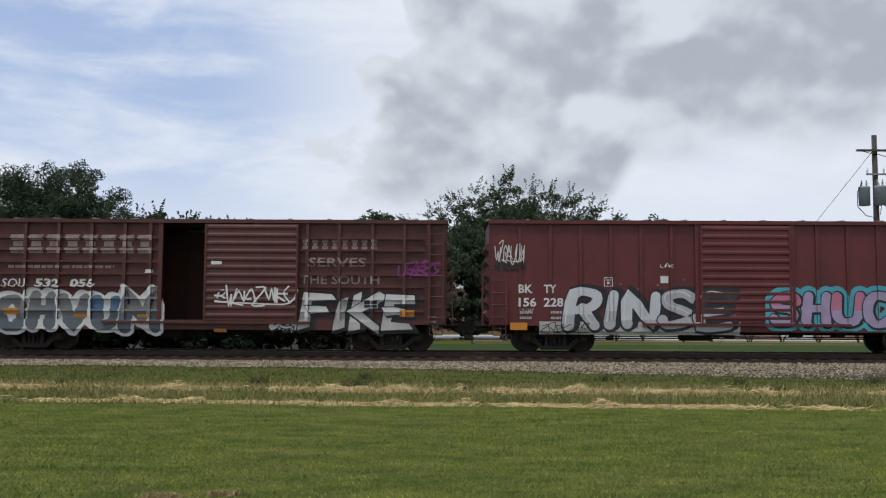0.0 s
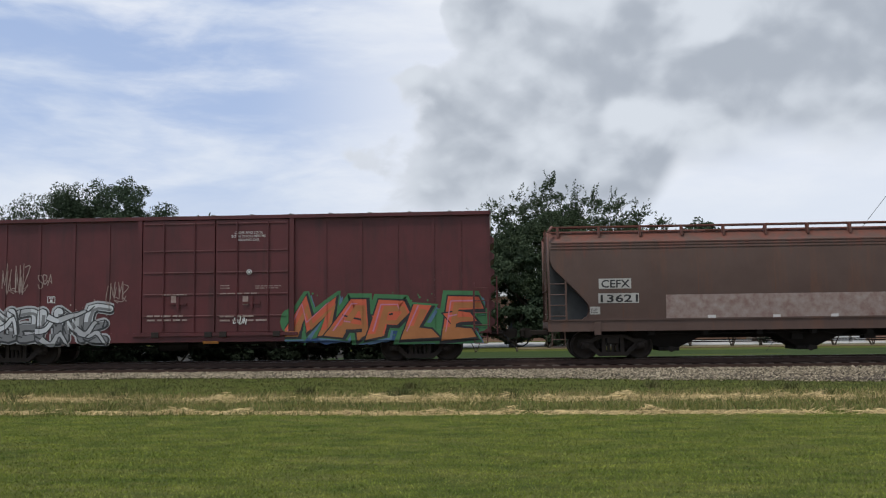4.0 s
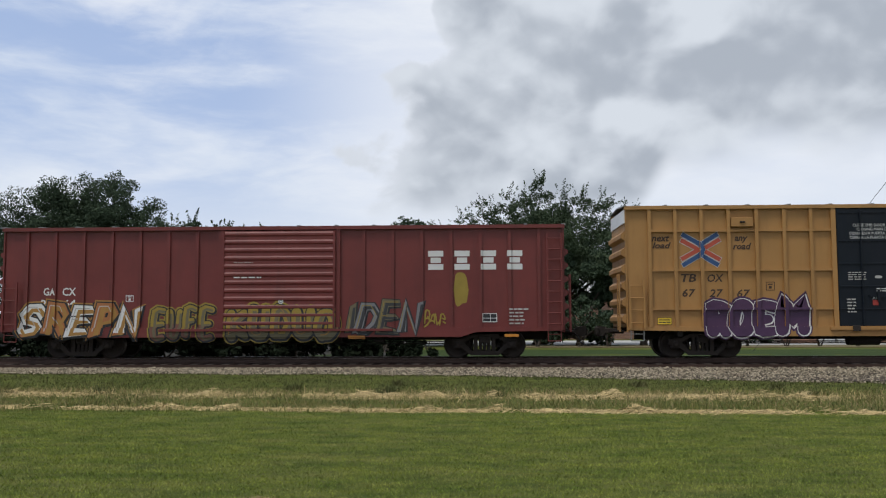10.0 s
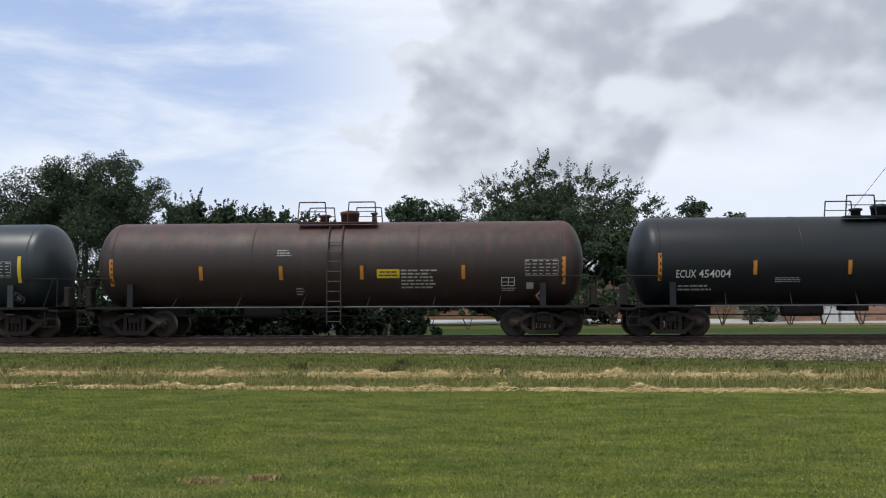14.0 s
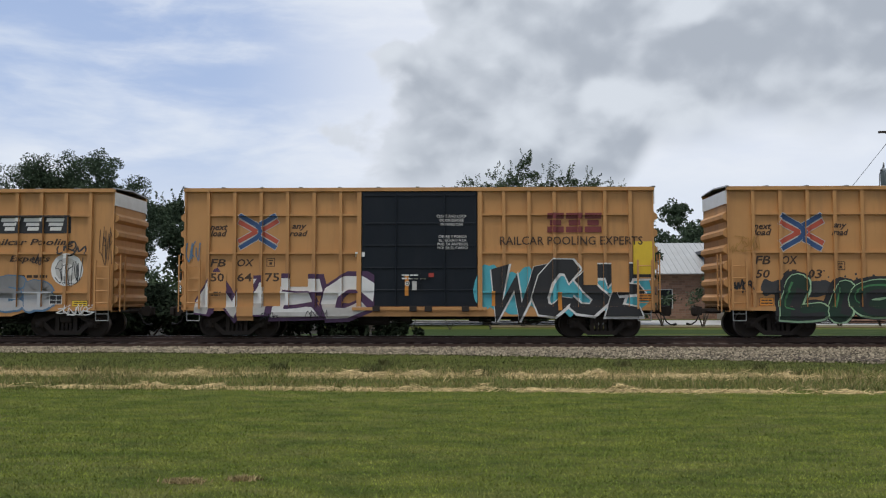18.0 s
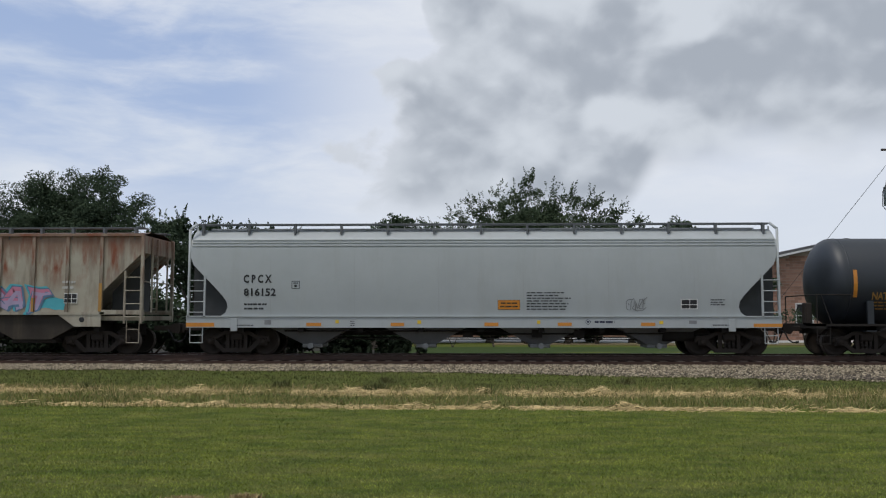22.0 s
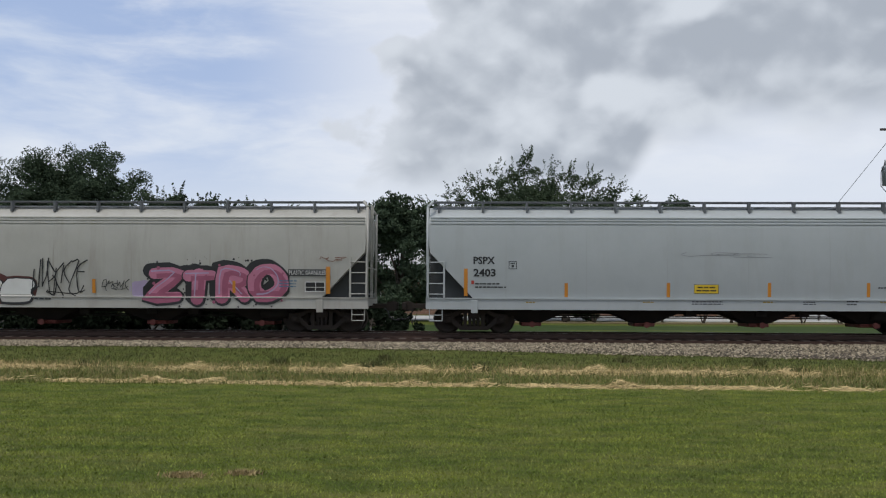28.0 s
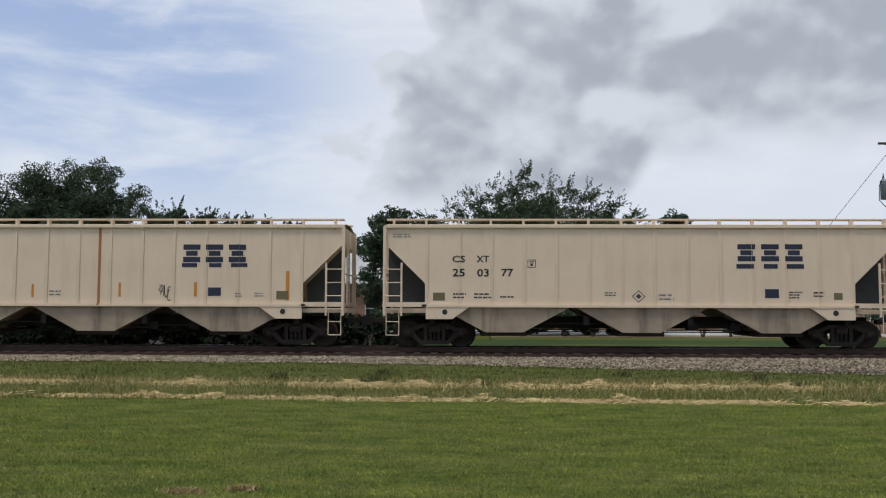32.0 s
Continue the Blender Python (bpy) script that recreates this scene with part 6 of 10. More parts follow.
def DIAMOND(key, x0, z0, x1, z1, fill, ink):
    xm, zm = (x0 + x1) / 2, (z0 + z1) / 2
    a, b = (x1 - x0) / 2, abs(z1 - z0) / 2
    polys = [([(xm, zm - b * k), (xm + a * k, zm), (xm, zm + b * k), (xm - a * k, zm)], m) for k, m in ((1, ink), (0.82, fill), (0.45, ink))]
    lay(key, "hazard_diamond", polys, None)


def EMBLEM(key, x0, z0, x1, z1):
    """Two bent arrows crossing, red and blue."""
    z0, z1 = min(z0, z1), max(z0, z1)

    def pt(u, w):
        return (x0 + u * (x1 - x0), z0 + w * (z1 - z0))

    w = 0.115 * abs(x1 - x0)
    lines = []
    bend = [pt(0.05, 0.97), pt(0.44, 0.70), pt(0.53, 0.60), pt(0.56, 0.50), pt(0.53, 0.40), pt(0.44, 0.30), pt(0.05, 0.03)]
    lines.append((bend, "logo_blue"))
    for up in (0, 1):
        g = lambda u, q: pt(u, q if up else 1 - q)
        lines += [([g(0.93, 0.97), g(0.58, 0.72)], "logo_blue"), ([g(0.02, 0.78), g(0.42, 0.52)], "logo_red"), ([g(0.98, 0.80), g(0.66, 0.58)], "logo_red")]
    polys = []
    for line, mat in lines:
        polys += stroke(line, w * 1.3, "dull_white")
    for line, mat in lines:
        polys += stroke(line, w, mat)
    lay(key, "emblem", polys, None, "red and blue crossed-arrow emblem")


def BLOCKS(key, x0, z0, x1, z1, n, mat, gap=0.22, slit=True):
    """A brand mark as plain blocks of its size and colour."""
    z0, z1 = min(z0, z1), max(z0, z1)
    w = (x1 - x0) / n
    polys = []
    for i in range(n):
        a, b = x0 + w * (i + gap / 2), x0 + w * (i + 1 - gap / 2)
        h = z1 - z0
        if slit:
            for p, q in ((0.0, 0.30), (0.36, 0.64), (0.70, 1.0)):
                ins = 0.0 if p != 0.36 else (b - a) * 0.16
                polys.append(([(a + ins, z0 + h * p), (b - ins, z0 + h * p), (b - ins, z0 + h * q), (a + ins, z0 + h * q)], mat))
        else:
            polys.append(([(a, z0), (b, z0), (b, z1), (a, z1)], mat))
    lay(key, "brand_blocks", polys, None)


def LOGO_PANEL(key, x0, z0, x1, z1):
    z0, z1 = min(z0, z1), max(z0, z1)
    h, w = z1 - z0, x1 - x0
    polys = [([(x0, z0), (x1, z0), (x1, z1), (x0, z1)], "black")]
    for i in range(3):
        a = x0 + w * (0.07 + i * 0.30)
        for c, d, e in ((0.16, 0.36, 0.05), (0.42, 0.60, 0.03), (0.66, 0.86, 0.0)):
            polys.append(([(a + w * e, z0 + h * c), (a + w * (0.25 - e), z0 + h * c), (a + w * (0.26 - e), z0 + h * d), (a + w * (e + 0.01), z0 + h * d)], "white"))
    lay(key, "brand_panel", polys, None, "black panel with white block shapes")


# strokes of plain capitals on a unit square, used for sprayed letters
STROKES = {
    "V": [[(0, 1), (.5, 0), (1, 1)]],
    "K": [[(.1, 0), (.1, 1)], [(1, 1), (.15, .5), (1, 0)]],
    "Z": [[(0, 1), (1, 1), (0, 0), (1, 0)]],
    "Y": [[(0, 1), (.5, .5), (1, 1)], [(.5, .5), (.5, 0)]],
    "U": [[(.05, 1), (.05, .3), (.3, 0), (.7, 0), (.95, .3), (.95, 1)]],
    "X": [[(0, 1), (1, 0)], [(0, 0), (1, 1)]],
    "S": [[(1, .82), (.72, 1), (.25, .97), (.05, .76), (.25, .56), (.75, .44), (.95, .24), (.75, .03), (.22, 0), (0, .18)]],
    "I": [[(.5, 0), (.5, 1)]],
    "E": [[(1, 1), (.12, 1), (.12, 0), (1, 0)], [(.12, .5), (.8, .5)]],
    "R": [[(.12, 0), (.12, 1), (.75, 1), (.95, .78), (.75, .52), (.12, .5)], [(.5, .5), (1, 0)]],
    "A": [[(0, 0), (.42, 1), (.6, 1), (1, 0)], [(.2, .34), (.8, .34)]],
    "C": [[(1, .8), (.7, 1), (.3, 1), (.05, .7), (.05, .3), (.3, 0), (.7, 0), (1, .2)]],
    "H": [[(.1, 0), (.1, 1)], [(.9, 0), (.9, 1)], [(.1, .5), (.9, .5)]],
    "F": [[(.12, 0), (.12, 1), (1, 1)], [(.12, .52), (.8, .52)]],
    "L": [[(.15, 1), (.15, 0), (1, 0)]],
    "O": [[(.3, 0), (.7, 0), (1, .3), (1, .7), (.7, 1), (.3, 1), (0, .7), (0, .3), (.3, 0)]],
    "W": [[(0, 1), (.22, 0), (.5, .7), (.78, 0), (1, 1)]],
    "B": [[(.12, 0), (.12, 1), (.7, 1), (.9, .78), (.65, .53), (.12, .52)], [(.65, .53), (1, .28), (.75, 0), (.12, 0)]],
    "T": [[(0, 1), (1, 1)], [(.5, 1), (.5, 0)]],
    "M": [[(0, 0), (.1, 1), (.5, .35), (.9, 1), (1, 0)]],
    "P": [[(.12, 0), (.12, 1), (.75, 1), (.95, .75), (.75, .48), (.12, .46)]],
    "N": [[(.05, 0), (.05, 1), (.95, 0), (.95, 1)]],
    "D": [[(.1, 0), (.1, 1), (.6, 1), (1, .65), (1, .35), (.6, 0), (.1, 0)]],
}


def stroke(line, w, mat, caps=False):
    """A brush line as a chain of overlapping slabs, with round ends and corners if caps."""
    polys = []
    for (ax, az), (bx, bz) in zip(line, line[1:]):
        dx, dz = bx - ax, bz - az
        n = math.hypot(dx, dz)
        if n < 1e-5:
            continue
        dx, dz = dx / n, dz / n
        e = 0.0 if caps else w * 0.42
        px, pz = -dz * w / 2, dx * w / 2
        polys.append(([(ax - dx * e - px, az - dz * e - pz), (bx + dx * e - px, bz + dz * e - pz), (bx + dx * e + px, bz + dz * e + pz), (ax - dx * e + px, az - dz * e + pz)], mat))
    if caps:
        polys += [disc(x, z, w / 2, mat, 10) for x, z in line]
    return polys


def curved(line, k=3):
    """The same line drawn through by a loose wrist."""
    if len(line) < 3:
        return line
    pts = [line[0]] + list(line) + [line[-1]]
    out = []
    for p0, p1, p2, p3 in zip(pts, pts[1:], pts[2:], pts[3:]):
        for i in range(k):
            t = i / k
            out.append(tuple(0.5 * (2 * p1[c] + (p2[c] - p0[c]) * t + (2 * p0[c] - 5 * p1[c] + 4 * p2[c] - p3[c]) * t * t + (3 * p1[c] - p0[c] - 3 * p2[c] + p3[c]) * t ** 3) for c in (0, 1)))
    out.append(line[-1])
    return out


def ribbon(pts, ws, mat, tail=0.0, head=0.0):
    """A brush line of changing width with mitred corners; its ends may run out in a slanted point."""
    n = len(pts)
    dirs = []
    for (ax, az), (bx, bz) in zip(pts, pts[1:]):
        s = math.hypot(bx - ax, bz - az) or 1e-6
        dirs.append(((bx - ax) / s, (bz - az) / s))
    left, right = [], []
    for i, (x, z) in enumerate(pts):
        d0, d1 = dirs[max(i - 1, 0)], dirs[min(i, n - 2)]
        mx, mz = -(d0[1] + d1[1]), d0[0] + d1[0]
        s = math.hypot(mx, mz)
        if s < 0.35:
            mx, mz, s = -d1[1], d1[0], 1.0
        mx, mz = mx / s, mz / s
        k = ws[i] / 2 / max(0.62, abs(-d1[1] * mx + d1[0] * mz))
        left.append((x + mx * k, z + mz * k))
        right.append((x - mx * k, z - mz * k))
    dx, dz = dirs[0]
    left[0] = (left[0][0] - dx * head * ws[0], left[0][1] - dz * head * ws[0])
    dx, dz = dirs[-1]
    right[-1] = (right[-1][0] + dx * tail * ws[-1], right[-1][1] + dz * tail * ws[-1])
    return [([right[i], right[i + 1], left[i + 1], left[i]], mat) for i in range(n - 1)]


def PIECE(key, x0, z0, x1, z1, word, fills, edge, halo=None, seed=1, weight=0.30, slant=0.12, shine=None, thin=False, soft=None, label="", drop=None,
          fade=None, dots=None, mist=None, halo_w=0.09, edge_w=0.17, shade=None):
    """Big sprayed letters: mist, cast edge, halo, edge line, fill that may fade to a second tint, cuts, shine and dots.
    word: capitals, or a count of interlocked letter-like shapes."""
    rng = random.Random(seed)
    z0, z1 = min(z0, z1), max(z0, z1)
    wild = isinstance(word, int)
    n = word if wild else len(word)
    soft = False if soft is None else soft
    shares = [1.0] * n if wild else [0.55 if c == "I" else (1.25 if c in "WM" else 1.0) for c in word]
    unit = (x1 - x0) / sum(shares)
    h = z1 - z0
    cell = (x1 - x0) / n
    wt = min(cell * 0.27, h * 0.24) * weight / 0.30
    ew = max(0.030 + 0.12 * edge_w, wt * edge_w * 1.3)
    inset = wt / 2 + ew
    glyphs = []
    x = x0
    for i in range(n):
        shape = STROKES[rng.choice("SERACHBPMNDOSEBRKZ")] if wild else STROKES[word[i]]
        flip = rng.random() < 0.5 if wild else False
        turn = rng.random() < 0.4 if wild else False
        wob = 0.14 if wild else 0.05
        wide = unit * shares[i]
        over = wide * (0.16 if wild else 0.09)
        left, right = x - over + inset, x + wide + over - inset
        if right - left < 0.05:
            left = right = (left + right) / 2
        low = z0 + inset + h * rng.uniform(0.0, 0.08)
        high = z1 - inset - h * rng.uniform(0.0, 0.13)
        lean = slant * (rng.uniform(-0.5, 1.4) if wild else rng.uniform(0.5, 1.4)) * h * 0.5
        bow = rng.uniform(-0.10, 0.10)
        lines = []
        for line in shape:
            pts = []
            for u, q in line:
                u2 = (1 - u if flip else u) + rng.uniform(-wob, wob) + bow * math.sin(math.pi * q)
                q2 = min(1.0, max(0.0, (1 - q if turn else q) + rng.uniform(-wob, wob)))
                pts.append((left + u2 * (right - left) + lean * (q2 - 0.5), low + q2 * (high - low)))
            if soft or (wild and len(pts) > 3):
                pts = curved(pts, 3)
            elif len(pts) == 2:
                # a straight stroke swings a little
                (ax, az), (bx, bz) = pts
                k = rng.uniform(-0.08, 0.08)
                pts = [pts[0], ((ax + bx) / 2 - (bz - az) * k, (az + bz) / 2 + (bx - ax) * k), pts[1]]
            # uprights are fatter than bars; a stroke starts broad and thins out
            ws = []
            for j in range(len(pts)):
                a, b = pts[max(j - 1, 0)], pts[min(j + 1, len(pts) - 1)]
                up = abs(b[1] - a[1]) / (math.hypot(b[0] - a[0], b[1] - a[1]) or 1)
                run = j / (len(pts) - 1)
                ws.append(wt * (0.86 + 0.30 * up) * ((1.06 - 0.12 * run) if soft else (1.24 - 0.42 * run)) * rng.uniform(0.95, 1.05))
            tail = 0.0 if soft else rng.uniform(0.35, 0.95)
            head = 0.0 if soft else rng.uniform(0.1, 0.6)
            lines.append((pts, ws, tail, head))
        glyphs.append(lines)
        x += wide

    def grown(lines, add, mat, dx=0.0, dz=0.0):
        out = []
        for pts, ws, tail, head in lines:
            moved = [(a + dx, b + dz) for a, b in pts]
            out += ribbon(moved, [w + add for w in ws], mat, tail, head)
            if soft:
                out += [disc(moved[i][0], moved[i][1], (ws[i] + add) / 2, mat, 12) for i in (0, -1)]
        return out

    layers = []
    if thin:
        polys = []
        for lines in glyphs:
            for pts, ws, tail, head in lines:
                pts = pts if soft else curved(pts, 3)
                polys += stroke(pts, thin, edge)
                polys += stroke([(a + wt * 0.8, b + wt * 0.25) for a, b in pts], thin, edge)
        layers = [polys]
    else:
        if mist:
            # overspray that dies away round the letters
            specks = []
            for _ in range(mist[1]):
                pts = rng.choice(rng.choice(glyphs))[0]
                a = rng.choice(pts)
                r = rng.uniform(0.010, 0.045)
                specks.append(disc(a[0] + rng.gauss(0, wt * 0.75), a[1] + rng.gauss(0, wt * 0.75), r, mist[0], 6))
            layers.append(specks)
        if drop:
            # a cast edge behind the letters, thrown to one side
            for k in (1.0, 0.66, 0.33):
                layers.append([q for lines in glyphs for q in grown(lines, 2 * ew, drop[2], drop[0] * k, drop[1] * k)])
        if halo:
            layers.append([q for lines in glyphs for q in grown(lines, 2.2 * ew + halo_w, halo)])
        body = []
        order = list(range(n))
        if wild:
            rng.shuffle(order)
        for i in order:
            lines = glyphs[i]
            tint = fills[i % len(fills)]
            # angular letters show each stroke lapping the one before, round ones run together
            for group in ([lines] if soft else [[q] for q in lines]):
                body += grown(group, 2 * ew, edge, ew * 0.35, -ew * 0.35)
                for poly, m in grown(group, 0.0, tint):
                    if wild and rng.random() < 0.12:
                        tint = rng.choice(fills)
                    body.append((poly, tint))
                    if fade:
                        cut = clip_box(poly, x0 - 1, x1 + 1, z0 - 1, z0 + h * (fade[1] + 0.10 * math.sin(i * 2.3)))
                        if len(cut) >= 3:
                            body.append((cut, fade[0]))
            if shade:
                # a darker under-side along each stroke
                for pts, ws, tail, head in lines:
                    body += ribbon([(a + wt * 0.20, b - wt * 0.20) for a, b in pts], [w * 0.42 for w in ws], shade, tail * 0.5, head * 0.5)
            if wild:
                # cuts and bars across the strokes
                for pts, ws, tail, head in lines:
                    for _ in range(2):
                        a = rng.choice(pts)
                        d = rng.uniform(0, 3.14)
                        body += stroke([(a[0] - math.cos(d) * wt * 0.5, a[1] - math.sin(d) * wt * 0.5), (a[0] + math.cos(d) * wt * 0.5, a[1] + math.sin(d) * wt * 0.5)], ew * 0.8, edge)
            if shine:
                for pts, ws, tail, head in lines:
                    m = max(2, len(pts) - len(pts) // 3)
                    k = wt * 0.27
                    body += ribbon([(a - k, b + k * 0.7) for a, b in pts[:m]], [wt * (0.13 - 0.08 * j / m) for j in range(m)], shine)
        if wild:
            # long tapered swings that lock neighbours together
            for _ in range(n):
                a = rng.uniform(x0 + cell * 0.3, x1 - cell * 1.2)
                b = z0 + h * rng.uniform(0.15, 0.75)
                pts = curved([(a, b), (a + cell * 0.45, b + h * rng.uniform(-0.25, 0.25)), (a + cell * 0.8, b + h * rng.uniform(-0.1, 0.3)), (a + cell * rng.uniform(0.9, 1.2), b + h * rng.uniform(-0.3, 0.3))], 3)
                m = len(pts)
                body += ribbon(pts, [wt * (0.75 - 0.5 * j / m) + 1.6 * ew for j in range(m)], edge, 0.9)
                body += ribbon(pts, [wt * (0.75 - 0.5 * j / m) for j in range(m)], rng.choice(fills), 0.7)
        if dots:
            for _ in range(dots[1]):
                pts = rng.choice(rng.choice(glyphs))[0]
                a = rng.choice(pts)
                body.append(disc(a[0] + rng.gauss(0, wt * 0.5), a[1] + rng.gauss(0, wt * 0.5), rng.uniform(*dots[2:]), dots[0], 10))
        layers.append(body)
    polys = []
    for layer in layers:
        for poly, m in layer:
            cut = clip_box(poly, x0 - 0.2, x1 + 0.2, z0 - 0.03, z1 + 0.16)
            if len(cut) >= 3:
                polys.append((cut, m))
    return lay(key, "graffiti", polys, None, label or "sprayed graffiti letters in " + edge.replace("_", " ") + " and " + fills[0].replace("_", " "))


def TAG(key, x0, z0, x1, z1, mat, seed=1, w=0.03, loops=7):
    """A quick handwritten tag: looped strokes run together, too loose to read."""
    rng = random.Random(seed * 13 + 5)
    z0, z1 = min(z0, z1), max(z0, z1)
    polys = []
    s = (x1 - x0) / loops
    rise = rng.uniform(-0.12, 0.18) * (z1 - z0)
    for i in range(loops):
        shape = STROKES[rng.choice("SENMRKAUZWB")]
        lift = rise * (i / loops - 0.5)
        h = (z1 - z0) * rng.uniform(0.5, 0.85)
        low = z0 + (z1 - z0 - h) * rng.uniform(0.1, 0.9) + lift
        for line in shape:
            pts = [(x0 + s * (i + 0.05 + 1.1 * u + 0.2 * q + rng.uniform(-0.26, 0.26)), low + h * (q + rng.uniform(-0.24, 0.24))) for u, q in line]
            pts = curved(pts, 3)
            polys += ribbon(pts, [w * rng.uniform(0.75, 1.2) for _ in pts], mat)
    if loops > 4:
        # a flourish under the name
        pts = curved([(x1, z0 + 0.3 * (z1 - z0)), (x1 - s, z0 + 0.05 * (z1 - z0)), (x0 + 2 * s, z0 + 0.12 * (z1 - z0)), (x0 + 3 * s, z0)], 3)
        polys += ribbon(pts, [w * 0.8] * len(pts), mat)
    return lay(key, "graffiti_tag", polys, None, "quick scribbled spray tag")


def BLOB(key, x0, z0, x1, z1, mat, seed=1, n=9):
    """A cloud of sprayed background colour with a scalloped edge and stray specks."""
    rng = random.Random(seed)
    z0, z1 = min(z0, z1), max(z0, z1)
    cols = max(8, int((x1 - x0) / 0.06))
    zm, hh = (z0 + z1) / 2, (z1 - z0) / 2
    r = max(0.10, min(hh * 0.55, (x1 - x0) * 0.3))
    a, b = rng.uniform(0, 9), rng.uniform(0, 9)

    def edge_at(u, off):
        end = min(1.0, min(u, 1 - u) * (x1 - x0) / r)
        round_off = math.sqrt(max(0.0, 1 - (1 - end) ** 2))
        x = x0 + u * (x1 - x0)
        return hh * round_off * min(1.0, 0.68 + 0.42 * noise.noise((x * 1.1, off, 0)) + 0.28 * noise.noise((x * 3.7, off, 4)))

    polys = []
    for i in range(cols):
        u0, u1 = i / cols, (i + 1) / cols
        p, q = x0 + u0 * (x1 - x0), x0 + u1 * (x1 - x0)
        t0, t1, d0, d1 = edge_at(u0, a), edge_at(u1, a), edge_at(u0, b), edge_at(u1, b)
        for k in range(3):
            f, g = k / 3, (k + 1) / 3
            polys.append(([(p, zm - d0 + (t0 + d0) * f), (q, zm - d1 + (t1 + d1) * f), (q, zm - d1 + (t1 + d1) * g), (p, zm - d0 + (t0 + d0) * g)], mat))
    return lay(key, "sprayed_patch", polys, None, "cloud of sprayed colour", 0.003, True)


def NOSIGN(key, x, z, r):
    polys = [disc(x, z, r, "red"), disc(x, z, r * 0.8, "white")] + stroke([(x - r * 0.5, z - r * 0.5), (x + r * 0.5, z + r * 0.5)], r * 0.22, "black") + stroke([(x - r * 0.5, z + r * 0.5), (x + r * 0.5, z - r * 0.5)], r * 0.22, "red")
    lay(key, "round_sign", polys, None, "round white sign with a red ring")


def DISC(key, x, z, r, mat="white", ring="black"):
    lay(key, "round_mark", [disc(x, z, r, mat), disc(x, z, r * 0.72, ring), disc(x, z, r * 0.4, mat)], None)


T("a0", "BK", -7.45, 1.97, -6.98, 2.25, "white", 0, 0.02)
T("a0", "TY", -6.61, 1.97, -6.20, 2.25, "white", 0, 0.02)
T("a0", "156", -7.45, 1.52, -6.86, 1.82, "white", 0, 0.02)
T("a0", "228", -6.62, 1.52, -5.97, 1.82, "white", 0, 0.02)
B("a0", -7.41, 1.08, -6.95, 1.45, 2, "dull_white")
B("a0", -6.39, 1.08, -5.93, 1.45, 2, "dull_white")
R("a0", -7.73, 0.76, -7.17, 1.00, "orange")
R("a0", -2.77, 2.32, -2.51, 2.55, "white")
Q("a0", -4.63, 2.20, -4.35, 2.50, "white")
R("a0", -6.77, 0.62, -0.20, 1.04, "dull_white", "graffiti", "white sprayed base of graffiti")
PIECE("a0", -5.95, 0.64, -0.40, 2.30, "RINSE", ["chrome", "chrome", "chrome", "silver", "charcoal"], "black", None, 11, 0.31, 0.22, "white", False, True, drop=(0.13, 0.04, "black"), fade=("silver", 0.38), mist=("mid_grey", 160))
PIECE("a0", 0.81, 0.80, 5.92, 2.23, "SHUCK", ["pink", "lilac"], "black", "aqua", 12, 0.31, 0.15, None, False, True, fade=("lilac", 0.55), halo_w=0.26, drop=(-0.10, 0.0, "black"))
TAG("a0", -6.71, 0.66, -5.19, 1.00, "black", 3, 0.025)
TAG("a0", -8.25, 2.97, -7.28, 3.62, "white", 4, 0.03)
TAG("a0", -8.25, 2.74, -7.26, 3.06, "black", 5, 0.04)
TAG("a0", -2.77, 2.82, -2.39, 2.97, "white", 6, 0.02, 3)
T("a0", "LD LMT", -7.41, 1.28, -6.95, 1.45, "dull_white")
BLOCKS("a1", -6.73, 3.22, -1.89, 3.84, 8, "faded_white")
B("a1", -6.72, 2.68, -1.85, 2.91, 1, "faded_white", 2, 20)
T("a1", "SOU", -6.90, 2.08, -6.10, 2.38, "white", 0, 0.0)
T("a1", "532", -5.80, 2.08, -4.99, 2.38, "white", 0, 0.03)
T("a1", "056", -4.65, 2.09, -3.82, 2.38, "white", 0, 0.03)
BLOCKS("a1", 2.96, 3.39, 5.57, 3.71, 8, "faded_white", 0.4)
T("a1", "SERVES", 3.23, 2.81, 5.14, 3.11, "faded_white", 0, 0.01)
T("a1", "THE SOUTH", 2.97, 2.23, 5.59, 2.52, "faded_white", 0, 0.01)
PIECE("a1", -7.06, 0.52, -1.64, 2.08, "OHVUM", ["mid_grey", "mid_grey", "mid_grey", "slate_blue", "mid_grey"], "white", None, 21, 0.36, 0.05, None, False, True, drop=(-0.15, 0.05, "white"), fade=("slate_grey", 0.45))
R("a1", -6.79, 1.19, -6.31, 1.40, "orange")
R("a1", -4.48, 1.10, -4.01, 1.22, "orange")
R("a1", -2.38, 1.11, -1.98, 1.22, "orange")
TAG("a1", 0.16, 1.52, 2.78, 2.23, "white", 7, 0.06, 8)
TAG("a1", 6.20, 2.50, 7.48, 3.02, "magenta", 8, 0.07, 6)
PIECE("a1", 2.98, 0.55, 6.75, 2.05, "FIKE", ["white", "dull_white", "white"], "black", None, 22, 0.31, 0.18, None, False, False, drop=(0.13, -0.06, "black"), fade=("dull_white", 0.4), mist=("charcoal", 120))
PIECE("a1", 2.06, 0.64, 2.95, 1.08, 2, ["white"], "black", None, 23, 0.3)
R("a1", 6.27, 1.17, 6.75, 1.39, "orange")
PANEL("a1", 5.07, 1.44, 5.54, 1.72, "charcoal", "white")
R("a1", 0.05, 2.86, 0.40, 2.97, "white")
R("a1", -2.16, 2.57, -1.90, 2.69, "white")
R("a1", 0.15, 0.64, 0.58, 0.75, "orange")
